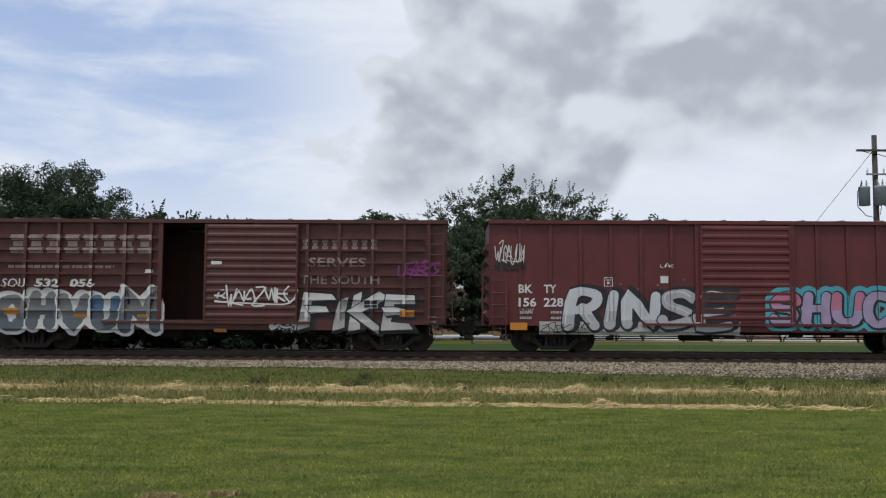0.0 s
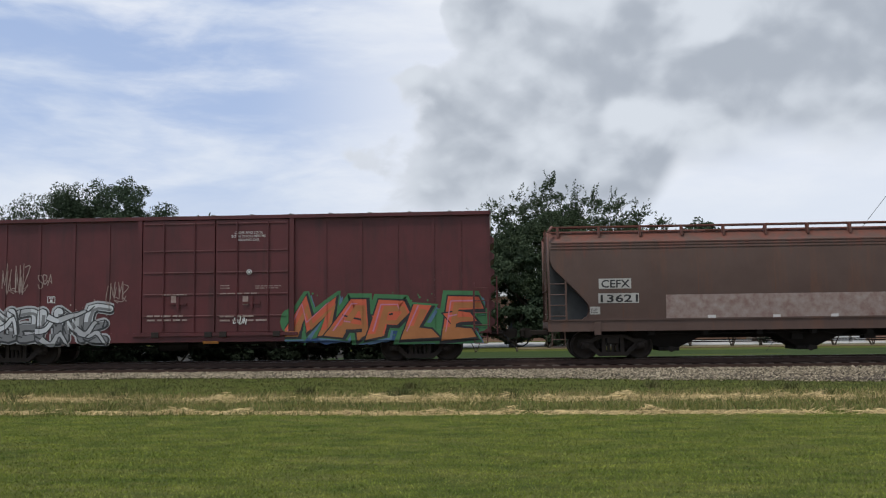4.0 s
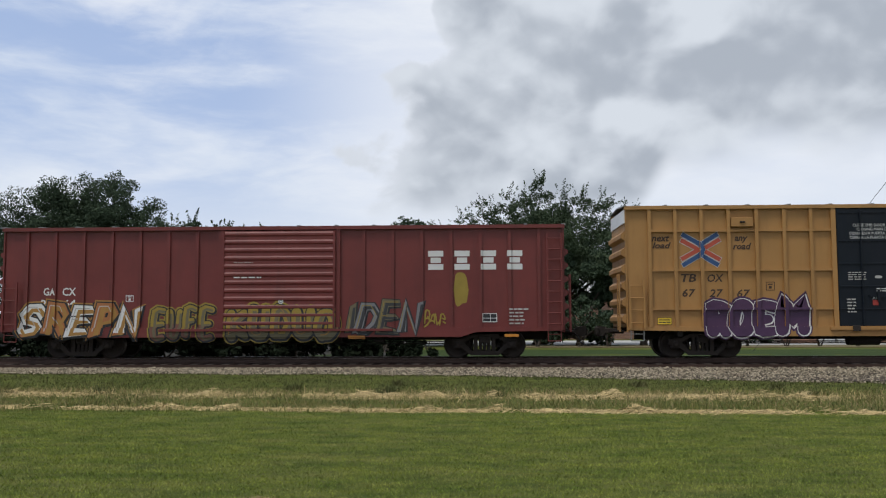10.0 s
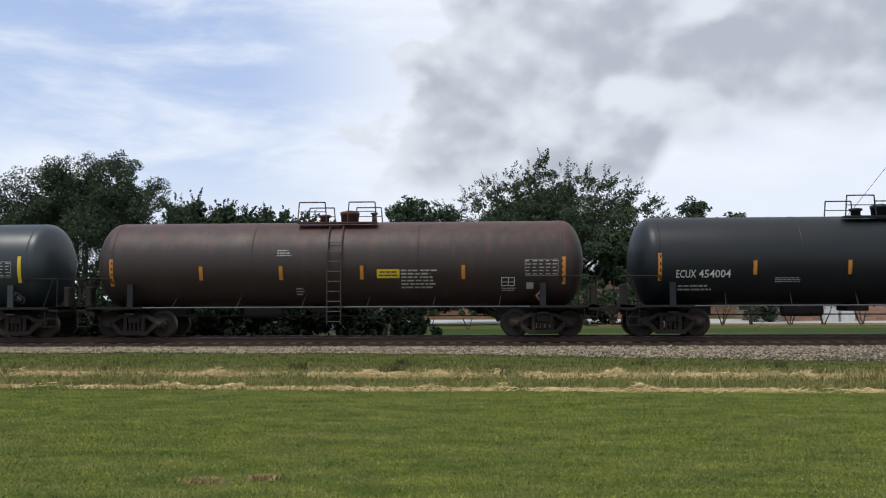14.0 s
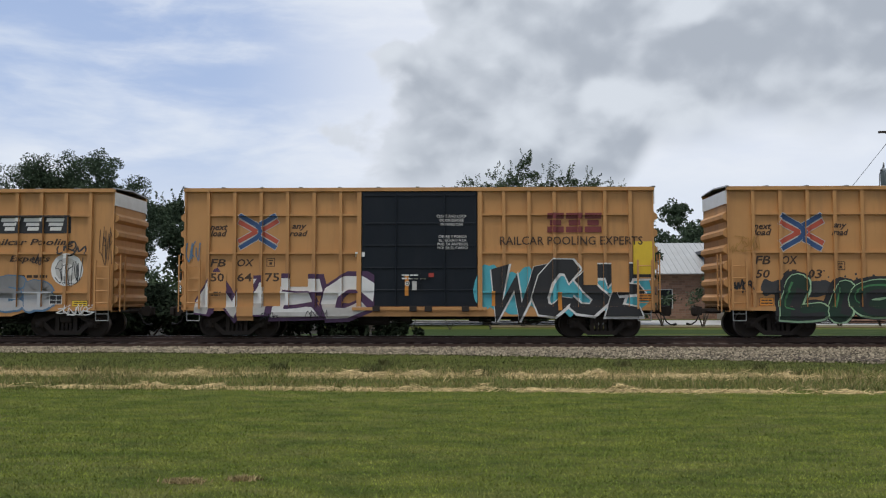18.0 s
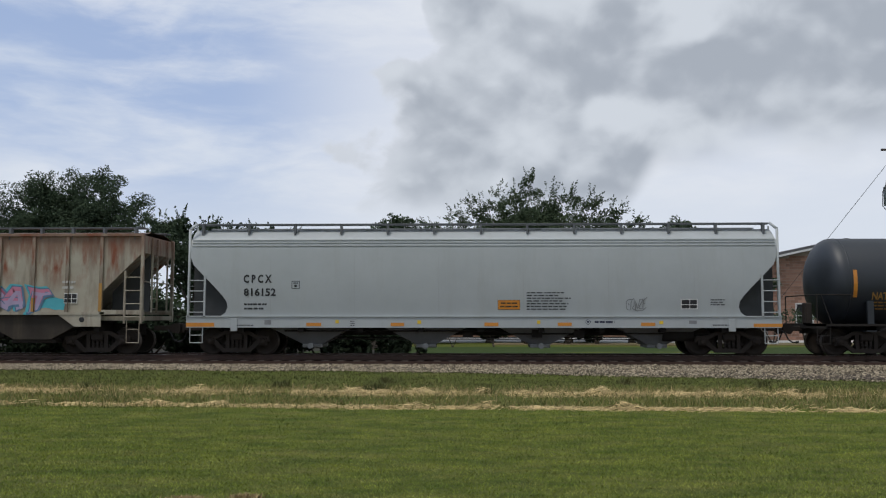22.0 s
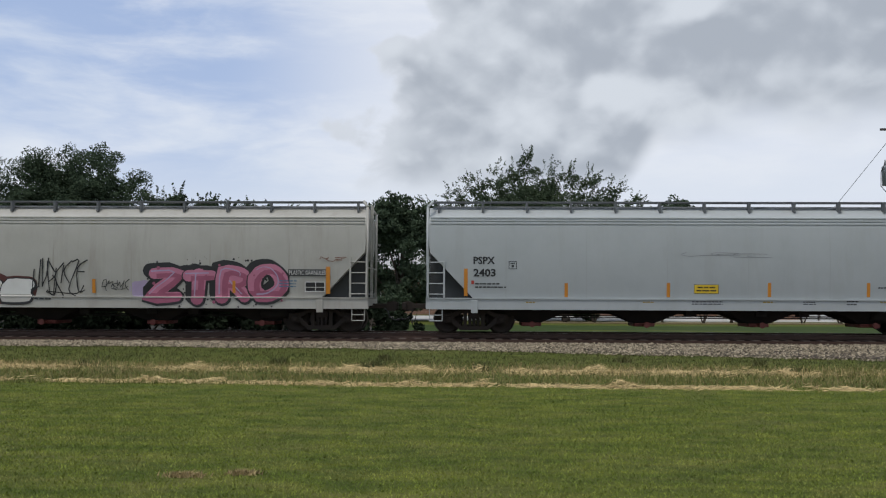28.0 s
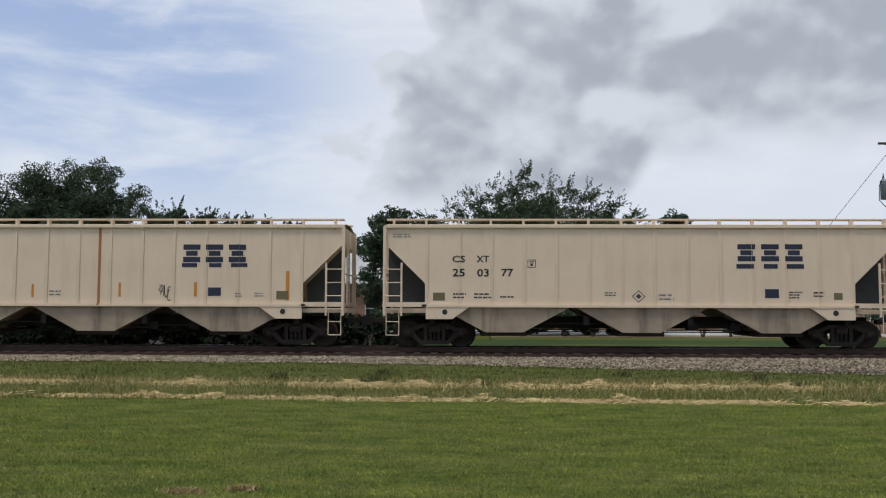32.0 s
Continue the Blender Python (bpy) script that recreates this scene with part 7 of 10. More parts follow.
B("a1", 7.19, 0.95, 7.47, 1.26, 2, "faded_white")
T("a2", "next", -8.40, 3.74, -7.77, 3.95, "brown_ink", 0.3, 0.02)
T("a2", "load", -8.34, 3.51, -7.75, 3.74, "brown_ink", 0.3, 0.02)
T("a2", "any", -5.76, 3.71, -5.25, 3.93, "brown_ink", 0.3, 0.02)
T("a2", "road", -5.75, 3.50, -5.15, 3.72, "brown_ink", 0.3, 0.02)
EMBLEM("a2", -7.39, 3.02, -6.17, 4.03)
T("a2", "TB", -7.45, 2.43, -6.90, 2.71, "brown_ink", 0, 0.01)
T("a2", "OX", -6.57, 2.43, -6.04, 2.71, "brown_ink", 0, 0.01)
T("a2", "67", -7.42, 1.96, -6.95, 2.26, "brown_ink", 0, 0.01)
T("a2", "21", -6.47, 1.96, -6.03, 2.25, "brown_ink", 0, 0.01)
T("a2", "24", -5.65, 1.95, -5.20, 2.25, "brown_ink", 0, 0.01)
BLOCKS("a2", 4.68, 3.41, 6.54, 4.03, 3, "logo_maroon", 0.12)
T("a2", "RAILCAR POOLING EXPERTS", 3.52, 3.03, 7.75, 3.28, "brown_ink")
T("a2", "CERRAR Y BLOQUEAR\nAMBAS PUERTAS ANTES\nDE MOVER EL CARRO\nCLOSE AND LOCK\nBOTH DOORS BEFORE\nMOVING CAR", -1.79, 3.70, -0.49, 4.35, "white")
B("a2", -1.96, 2.48, -1.42, 2.81, 4, "dull_white")
B("a2", 0.94, 3.90, 1.71, 4.05, 2, "dull_white")
B("a2", 1.66, 2.46, 2.22, 2.79, 4, "dull_white")
B("a2", -2.13, 2.07, -0.87, 2.25, 2, "dull_white")
B("a2", 2.12, 1.30, 2.37, 1.95, 5, "dull_white", 3, 2)
B("a2", 0.35, 2.13, 1.28, 2.24, 1, "dull_white")
B("a2", 0.35, 2.46, 0.63, 2.80, 4, "dull_white", 5, 2)
T("a2", "ASQ", -1.34, 1.95, -1.10, 2.10, "white")
T("a2", "ASQ", 1.10, 1.94, 1.34, 2.09, "white")
R("a2", -0.78, 2.64, -0.61, 2.75, "white")
R("a2", -1.30, 1.75, -1.15, 1.93, "white")
R("a2", 1.10, 1.75, 1.28, 1.94, "white")
DISC("a2", 0.89, 1.79, 0.07)
R("a2", 0.35, 1.39, 0.46, 1.91, "orange")
BLOB("a2", -6.89, 0.74, -0.78, 1.87, "magenta", 3, 12)
PIECE("a2", -6.51, 0.55, -1.35, 2.28, "SIER", ["white"], "black", None, 31, 0.34, 0.16, None, False, True, drop=(0.08, 0.02, "black"), edge_w=0.10)
PIECE("a2", 3.85, 1.45, 9.11, 3.16, "EACH", ["chrome", "white"], "black", "white", 32, 0.33, 0.28, "white", False, False, drop=(-0.16, -0.09, "black"), halo_w=0.03)
R("a2", -7.45, 1.08, -6.87, 1.28, "lemon")
PLACARD("a2", -7.45, 1.08, -6.87, 1.28)
PLACARD("a2", 7.09, 1.16, 7.70, 1.36)
R("a2", -8.32, 1.55, -8.22, 2.10, "orange")
R("a2", 6.43, 1.10, 6.55, 1.62, "orange")
R("a2", -3.06, 1.14, -2.97, 1.60, "orange")
R("a2", 8.42, 1.72, 8.54, 2.09, "orange")
R("a2", 4.81, 1.37, 4.92, 1.63, "orange")
TAG("a2", -8.16, 1.72, -7.79, 2.19, "black", 9, 0.03, 3)
TAG("a2", 2.96, 1.37, 3.33, 1.95, "black", 10, 0.03, 3)
TAG("a2", 3.70, 1.19, 4.04, 1.57, "black", 11, 0.04, 3)
TAG("a2", 4.47, 0.89, 4.96, 1.51, "white", 12, 0.03, 4)
TAG("a2", 5.27, 1.11, 5.92, 1.44, "black", 13, 0.025, 4)
TAG("a2", 8.03, 1.10, 8.50, 1.61, "black", 14, 0.03, 3)
TAG("a2", 8.76, 1.09, 9.32, 1.73, "black", 15, 0.03, 3)
R("a2", -5.79, 4.29, -5.13, 4.63, "yellow", "patch_plate")
R("a2", 5.26, 4.30, 5.98, 4.64, "yellow", "patch_plate")
R("a3", 6.72, 3.28, 8.38, 3.79, "dull_white", "patch", "faded white name patch")
BLOCKS("a3", 6.80, 3.33, 8.32, 3.70, 4, "rust_brown", 0.3)
R("a3", -4.72, 1.32, 2.80, 2.08, "faded_white", "patch", "rust-stained pale patch painted over")
PANEL("a3", 5.01, 1.55, 5.46, 1.84)
R("a3", 6.60, 1.48, 7.38, 1.57, "orange")
R("a3", 3.20, 1.27, 3.46, 1.38, "white")
R("a3", 5.75, 1.26, 6.00, 1.37, "white")
R("a3", 4.62, 1.27, 4.81, 1.38, "white")
R("a3", 0.52, 1.28, 0.75, 1.40, "white")
R("a3", -1.31, 1.29, -1.08, 1.40, "white")
R("a3", -3.39, 1.30, -3.14, 1.41, "white")
R("a3", 6.79, 1.26, 7.01, 1.37, "white")
R("a3", 8.10, 1.25, 8.28, 1.38, "white")
R("a3", -6.88, 2.30, -5.83, 2.63, "dull_white", "patch")
R("a3", -6.90, 1.83, -5.59, 2.15, "dull_white", "patch")
T("a3", "CEFX", -6.80, 2.33, -5.87, 2.59, "black", 0, 0.01)
T("a3", "13621", -6.83, 1.86, -5.62, 2.11, "black", 0, 0.01)
R("a3", -7.18, 1.47, -6.85, 1.72, "dull_white")
B("a3", -7.15, 1.50, -6.87, 1.68, 3, "black", 1, 3)
T("a4", "LW", -8.15, 2.22, -7.60, 2.44, "white", 0, 0.02)
T("a4", "50", -7.99, 1.71, -7.57, 1.97, "white", 0, 0.02)
T("a4", "369", -7.05, 1.70, -6.39, 1.95, "white", 0, 0.02)
PIECE("a4", -9.09, 0.64, -3.57, 2.10, 7, ["silver", "chrome", "silver"], "charcoal", "silver", 41, 0.34, 0.2, None, False, True, fade=("mid_grey", 0.45), mist=("faded_white", 120), shade="mid_grey")
TAG("a4", -9.16, 3.02, -8.75, 3.54, "faded_white", 16, 0.03, 3)
TAG("a4", -8.48, 2.59, -7.51, 3.56, "faded_white", 17, 0.03, 6)
TAG("a4", -7.33, 2.42, -6.38, 3.46, "faded_white", 18, 0.03, 6)
TAG("a4", -6.01, 2.66, -5.57, 3.07, "faded_white", 19, 0.03, 3)
TAG("a4", -3.65, 2.06, -2.96, 2.87, "faded_white", 20, 0.03, 5)
T("a4", "CLOSE AND LOCK\nBOTH DOORS BEFORE\nMOVING CAR", 0.66, 4.07, 1.82, 4.40, "white")
B("a4", -1.69, 2.27, -0.71, 2.35, 1, "faded_white")
B("a4", 0.28, 2.47, 0.66, 2.63, 2, "faded_white")
B("a4", 1.46, 2.46, 2.35, 2.60, 2, "faded_white")
B("a4", 0.28, 2.28, 1.79, 2.38, 1, "faded_white")
B("a4", -2.20, 1.40, -0.57, 1.68, 2, "faded_white", 4, 5)
B("a4", 0.27, 1.37, 1.96, 1.64, 2, "faded_white", 6, 5)
R("a4", -1.39, 1.97, -1.22, 2.27, "faded_white")
R("a4", 1.04, 1.93, 1.23, 2.23, "faded_white")
TAG("a4", 0.73, 1.25, 1.15, 1.62, "white", 21, 0.03, 4)
DISC("a4", 1.26, 3.03, 0.09)
BLOB("a4", 2.30, 0.75, 9.30, 1.95, "leaf_green", 5, 16)
BLOB("a4", 2.75, 0.58, 7.52, 1.19, "logo_blue", 6, 10)
PIECE("a4", 2.66, 0.60, 8.91, 2.20, "MAPLE", ["vermilion"], "black", "leaf_green", 42, 0.34, 0.55, "pink", False, False, drop=(0.16, -0.12, "slate_blue"), fade=("burnt_orange", 0.30), mist=("leaf_green", 320), halo_w=0.20, shade="burnt_orange")
R("a4", -8.46, 0.76, -7.52, 0.86, "orange")
R("a4", -0.30, 0.66, 0.21, 0.74, "orange")
Q("a4", -5.68, 2.09, -5.41, 2.31, "white")
T("a5", "K", -7.53, 1.99, -7.31, 2.26, "gold", 0, 0.01)
T("a5", "C", -6.69, 1.99, -6.47, 2.26, "gold", 0, 0.01)
T("a5", "S", -6.03, 1.99, -5.81, 2.25, "gold", 0, 0.01)
T("a5", "12", -7.54, 1.54, -7.26, 1.82, "gold", 0, 0.01)
T("a5", "95", -6.76, 1.54, -6.46, 1.82, "gold", 0, 0.01)
T("a5", "77", -6.04, 1.54, -5.73, 1.82, "gold", 0, 0.01)
B("a5", -7.61, 1.19, -7.23, 1.47, 2, "gold", 1, 3)
B("a5", -6.75, 1.19, -6.29, 1.47, 2, "gold", 1, 3)
B("a5", 7.14, 1.23, 7.70, 2.11, 6, "gold", 2, 3)
B("a5", 7.91, 1.71, 8.46, 2.11, 3, "gold", 2, 3)
R("a5", -8.65, 1.22, -8.52, 1.90, "orange")
R("a5", -8.64, 0.89, -8.50, 1.17, "orange")
R("a5", 8.52, 1.23, 8.68, 1.87, "orange")
R("a5", 8.51, 0.87, 8.66, 1.18, "orange")
PLACARD("a5", -8.40, 0.87, -7.91, 1.06)
PLACARD("a5", 7.96, 0.87, 8.46, 1.05, "orange")
PANEL("a5", 7.92, 1.21, 8.45, 1.60)
B("a5", 0.14, 3.01, 0.95, 3.39, 3, "gold", 3, 4)
B("a5", -1.35, 2.94, -1.05, 3.26, 3, "dull_white", 3, 2)
DISC("a5", -0.02, 2.14, 0.11, "gold")
R("a5", -2.87, 3.00, -2.69, 3.08, "white")
R("a5", -2.23, 3.00, -2.05, 3.07, "white")
PIECE("a5", -5.50, 0.55, 0.14, 2.16, 9, ["black", "white", "black", "kgreen", "black", "white", "slate_blue"], "white", None, 51, 0.38, 0.35, None, False, False, mist=("dull_white", 140), edge_w=0.13, shade="charcoal")
PIECE("a5", -0.32, 0.55, 6.10, 2.15, 8, ["charcoal", "dull_white", "black", "khaki", "charcoal", "brick_brown", "black"], "dull_white", None, 52, 0.38, 0.35, None, False, False, mist=("dull_white", 140), edge_w=0.11)
R("a5", -5.64, 1.11, -5.48, 1.60, "orange")
R("a5", -3.31, 1.04, -3.14, 1.56, "orange")
R("a5", -0.41, 1.41, -0.26, 1.86, "orange")
R("a5", 3.14, 1.08, 3.31, 1.56, "orange")
R("a5", 5.45, 0.98, 5.61, 1.53, "orange")
R("a5", 5.94, 0.79, 6.40, 1.07, "brick_brown")
T("a6", "next", -8.33, 3.71, -7.72, 3.89, "brown_ink", 0.3, 0.02)
T("a6", "load", -8.33, 3.50, -7.73, 3.70, "brown_ink", 0.3, 0.02)
T("a6", "any", -5.74, 3.68, -5.20, 3.88, "brown_ink", 0.3, 0.02)
T("a6", "road", -5.81, 3.51, -5.16, 3.71, "brown_ink", 0.3, 0.02)
EMBLEM("a6", -7.41, 3.17, -6.04, 4.32)
T("a6", "TB", -7.47, 2.49, -6.87, 2.75, "brown_ink", 0.2, 0.01)
T("a6", "OX", -6.63, 2.49, -5.99, 2.75, "brown_ink", 0.2, 0.01)
LOGO_PANEL("a6", 6.08, 3.58, 8.43, 4.13)
T("a6", "Railcar Pooling", 6.27, 2.99, 8.25, 3.26, "brown_ink", 0.25, 0.01)
T("a6", "Experts", 6.75, 2.69, 7.76, 2.94, "brown_ink", 0.25, 0.01)
B("a6", 6.80, 2.41, 7.80, 2.61, 1, "brown_ink", 4, 4)
T("a6", "IMPORTANT\nCLOSE THIS DOOR\nBEFORE CLOSING\nMAIN DOOR", -1.72, 3.88, -0.67, 4.35, "white")
T("a6", "CLOSE AND LOCK\nBOTH DOORS\nBEFORE\nMOVING CAR", 0.71, 3.91, 1.72, 4.37, "white")
B("a6", 1.52, 3.12, 2.19, 3.32, 2, "dull_white")
B("a6", 0.23, 3.10, 0.56, 3.33, 3, "dull_white", 3, 2)
R("a6", -0.96, 2.60, -0.62, 2.71, "white")
R("a6", -0.13, 2.41, -0.04, 2.75, "white")
B("a6", 1.99, 2.02, 2.28, 2.31, 4, "dull_white", 3, 2)
BLOB("a6", -8.77, 0.68, -7.65, 1.96, "sky_blue", 7, 8)
BLOB("a6", -5.84, 1.96, -1.77, 2.59, "sky_blue", 8, 14)
BLOB("a6", -2.14, 1.95, -0.07, 2.60, "slate_blue", 18, 8)
BLOB("a6", 0.03, 0.55, 2.55, 2.59, "slate_blue", 9, 12)
BLOB("a6", 0.12, 1.20, 1.52, 2.50, "rose", 10, 7)
BLOB("a6", 2.54, 1.94, 8.27, 2.55, "sky_blue", 11, 14)
BLOB("a6", 8.24, 0.83, 9.45, 2.20, "sky_blue", 12, 7)
PIECE("a6", -7.71, 0.50, 0.12, 2.16, 6, ["sand", "brick_brown", "sand", "dull_white", "khaki", "pale_green"], "black", "dull_white", 61, 0.36, 0.2, "dull_white", False, False, drop=(0.08, -0.05, "charcoal"), fade=("khaki", 0.35), dots=("dull_white", 46, 0.02, 0.055), edge_w=0.09, halo_w=0.04)
PIECE("a6", 0.12, 0.55, 2.54, 2.03, 3, ["teal", "rose", "slate_blue"], "charcoal", None, 63, 0.32, 0.1, mist=("pink", 60))
PIECE("a6", 2.45, 0.52, 9.45, 2.30, "PASER", ["khaki", "sand", "brick_brown", "khaki", "brick_brown"], "black", "dull_white", 62, 0.38, 0.12, "sand", False, False, fade=("brick_brown", 0.30), dots=("dull_white", 60, 0.015, 0.045), halo_w=0.05, edge_w=0.10, shade="ochre")
R("a6", -8.02, 1.98, -5.59, 2.28, "black", "patch")
T("a6", "666532", -7.90, 2.02, -5.71, 2.24, "white", 0, 0.0)
R("a6", -8.63, 1.19, -8.50, 2.15, "orange")
R("a6", -5.97, 0.96, -5.84, 1.43, "lemon")
R("a6", -2.90, 1.09, -2.77, 1.54, "lemon")
R("a6", 0.44, 1.44, 0.57, 1.89, "orange")
R("a6", 2.91, 1.03, 3.05, 1.53, "lemon")
R("a6", 5.81, 1.07, 5.95, 1.53, "lemon")
R("a6", 8.47, 1.17, 8.61, 2.20, "lemon")
PLACARD("a6", 7.88, 0.79, 8.37, 1.01)
R("a6", 8.66, 1.84, 9.18, 2.42, "yellow", "patch")
T("a7", "next", -8.46, 3.82, -7.87, 4.02, "brown_ink", 0.3, 0.02)
T("a7", "load", -8.44, 3.59, -7.83, 3.79, "brown_ink", 0.3, 0.02)
T("a7", "any", -5.77, 3.75, -5.34, 3.97, "brown_ink", 0.3, 0.02)
T("a7", "road", -5.83, 3.54, -5.23, 3.76, "brown_ink", 0.3, 0.02)
EMBLEM("a7", -7.48, 3.03, -6.27, 4.06)
T("a7", "TB", -7.53, 2.49, -7.04, 2.75, "brown_ink", 0.2, 0.01)
T("a7", "OX", -6.68, 2.48, -6.15, 2.74, "brown_ink", 0.2, 0.01)
T("a7", "67", -7.50, 2.00, -7.07, 2.26, "brown_ink", 0.2, 0.01)
T("a7", "27", -6.63, 1.99, -6.18, 2.25, "brown_ink", 0.2, 0.01)
T("a7", "67", -5.74, 1.98, -5.31, 2.24, "brown_ink", 0.2, 0.01)
Q("a7", -4.80, 2.20, -4.52, 2.48, "brown_ink")
BLOCKS("a7", 4.58, 3.46, 6.48, 4.07, 3, "logo_maroon", 0.12)
T("a7", "RAILCAR POOLING EXPERTS", 3.45, 3.08, 7.59, 3.30, "brown_ink")
T("a7", "CLOSE THIS DOOR BEFORE\nCLOSING MAIN DOOR\nCIERRE ESTA PUERTA ANTES DE\nCERRAR LA PUERTA PRINCIPAL", -2.12, 3.86, -0.39, 4.35, "white")
T("a7", "CLOSE AND LOCK BOTH DOORS\nBEFORE MOVING CAR\nCIERRE Y PONGA EL SEGURO EN\nAMBAS PUERTAS ANTES DE\nMOVER EL CARRO", 0.27, 3.77, 2.10, 4.34, "white")
T("a7", "ASD", -1.45, 1.90, -1.21, 2.03, "white")
T("a7", "ASD", 0.98, 1.88, 1.24, 2.01, "white")
R("a7", -1.45, 1.71, -1.27, 1.88, "red")
R("a7", 0.98, 1.70, 1.16, 1.86, "red")
B("a7", -2.20, 2.52, -1.58, 2.81, 4, "dull_white", 2, 4)
B("a7", 1.37, 2.53, 1.97, 2.82, 4, "dull_white", 2, 4)
B("a7", -2.26, 1.46, -1.94, 1.96, 5, "dull_white", 2, 2)
B("a7", 1.97, 1.43, 2.27, 1.93, 5, "dull_white", 2, 2)
B("a7", -1.32, 2.14, -0.58, 2.28, 2, "white", 2, 4)
B("a7", 1.09, 2.12, 1.83, 2.26, 2, "white", 2, 4)
BLOB("a7", -1.36, 2.55, -1.11, 2.68, "dull_white", 234, 5)
BLOB("a7", -0.91, 2.88, -0.68, 3.12, "white", 235, 5)
BLOB("a7", -0.93, 2.54, -0.65, 2.82, "white", 236, 5)
R("a7", -0.91, 2.41, -0.67, 2.51, "white")
BLOB("a7", -0.48, 2.43, -0.29, 2.71, "white", 238, 5)
R("a7", 0.17, 2.68, 0.51, 2.77, "white")
BLOB("a7", 0.15, 2.46, 0.52, 2.61, "white", 240, 5)
BLOB("a7", -0.86, 1.60, -0.69, 1.82, "dull_white", 241, 5)
BLOB("a7", 1.56, 1.58, 1.75, 1.84, "dull_white", 242, 5)
R("a7", 0.95, 2.33, 1.15, 2.38, "white")
R("a7", 0.21, 1.44, 0.33, 1.92, "orange")
DISC("a7", 0.71, 1.80, 0.08)
PIECE("a7", -6.75, 0.62, -3.51, 2.02, "ROEM", ["purple"], "white", "purple", 71, 0.48, 0.1, None, False, True, edge_w=0.03, halo_w=0.10)
PANEL("a7", 7.02, 1.11, 7.64, 1.50)
PLACARD("a7", 7.92, 1.10, 8.43, 1.33)
PLACARD("a7", -8.33, 1.10, -7.86, 1.33)
R("a7", -5.89, 4.28, -5.19, 4.58, "yellow", "patch_plate")
R("a7", 5.18, 4.31, 5.89, 4.62, "yellow", "patch_plate")
R("a7", 5.17, 1.57, 5.89, 1.83, "yellow", "patch_plate")
B("a7", 6.18, 1.73, 6.69, 2.28, 5, "brown_ink", 2, 3)
B("a7", 7.07, 1.85, 7.56, 2.27, 4, "brown_ink", 2, 3)
R("a7", 5.39, 1.37, 5.65, 1.46, "dull_white")
B("a7", 5.29, 1.13, 5.82, 1.26, 1, "brown_ink", 2, 4)
R("a7", 6.38, 1.09, 6.48, 1.46, "orange")
BLOCKS("a8", 4.76, 2.93, 8.24, 3.56, 4, "white", 0.42)
T("a8", "GA", -8.02, 2.13, -7.60, 2.39, "white", 0, 0.01)
T("a8", "CX", -7.37, 2.12, -6.91, 2.39, "white", 0, 0.01)
T("a8", "296", -8.10, 1.75, -7.48, 1.99, "white", 0, 0.01)
T("a8", "64", -7.32, 1.75, -6.90, 1.99, "white", 0, 0.01)
Q("a8", -5.20, 1.91, -4.94, 2.13, "white")
B("a8", -1.53, 3.17, -0.85, 3.24, 1, "faded_white")
B("a8", -1.52, 2.66, -0.43, 2.86, 2, "white", 3, 5)
B("a8", -1.52, 2.21, -0.84, 2.27, 1, "faded_white")
B("a8", -0.41, 2.21, 0.40, 2.26, 1, "faded_white")
PIECE("a8", -8.80, 0.60, -4.65, 1.97, "SREPN", ["white", "burnt_orange"], "black", "ochre", 81, 0.37, 0.3, "dull_white", False, False, drop=(-0.10, -0.05, "black"), halo_w=0.04, fade=("burnt_orange", 0.18), shade="ochre")
PIECE("a8", -4.35, 0.58, -2.19, 1.82, "EUFE", ["mustard", "mustard"], "black", "mustard", 82, 0.40, 0.05, None, False, True, fade=("brick_brown", 0.4), halo_w=0.06, shade="khaki")
PIECE("a8", -1.75, 0.50, 1.92, 1.86, "KUDUO", ["mustard", "mustard"], "black", "mustard", 83, 0.40, 0.05, "ochre", False, True, fade=("khaki", 0.35), halo_w=0.08, shade="khaki")
PIECE("a8", 2.21, 0.70, 4.71, 2.02, "IDEN", ["khaki", "mid_grey", "khaki", "mid_grey"], "black", None, 84, 0.36, 0.3, "mustard", False, False, shade="charcoal", edge_w=0.12)
TAG("a8", 4.80, 1.08, 5.48, 1.56, "mustard", 22, 0.05, 4)
BLOB("a8", 5.78, 1.55, 6.28, 2.96, "mustard", 13, 14)
B("a8", 7.61, 1.11, 8.24, 1.69, 5, "dull_white", 3, 3)
PANEL("a8", 6.73, 1.20, 7.21, 1.49)
R("a8", 2.30, 0.66, 2.86, 0.77, "orange")
R("a8", 7.45, 0.72, 7.91, 0.81, "orange")
DISC("a8", 0.07, 1.90, 0.08)
T("b0", "TILX", -6.83, 1.89, -6.15, 2.19, "white", 0, 0.0)
T("b0", "258861", -5.93, 1.89, -4.87, 2.18, "white", 0, 0.0)
B("b0", -6.75, 1.57, -5.34, 1.83, 2, "dull_white", 3, 7)
Q("b0", -3.81, 1.90, -3.53, 2.16, "white")
PLACARD("b0", 4.11, 1.57, 4.91, 1.94)
TABLE("b0", 6.29, 1.84, 7.49, 2.37)
PANEL("b0", 5.81, 1.59, 6.27, 1.90)
B("b0", 2.24, 1.58, 3.02, 1.82, 3, "dull_white", 3, 5)
B("b0", 3.17, 1.60, 4.02, 1.72, 2, "dull_white", 3, 5)
B("b0", -2.62, 1.56, -2.07, 1.67, 2, "dull_white", 3, 4)
B("b0", 4.94, 1.59, 5.42, 1.72, 2, "dull_white", 3, 4)
B("b0", -7.88, 0.97, -7.31, 1.05, 1, "white", 3, 5)
B("b0", 7.40, 0.96, 7.91, 1.03, 1, "white", 3, 5)
T("b1", "ECUX", -6.82, 1.93, -6.18, 2.19, "white", 0, 0.0)
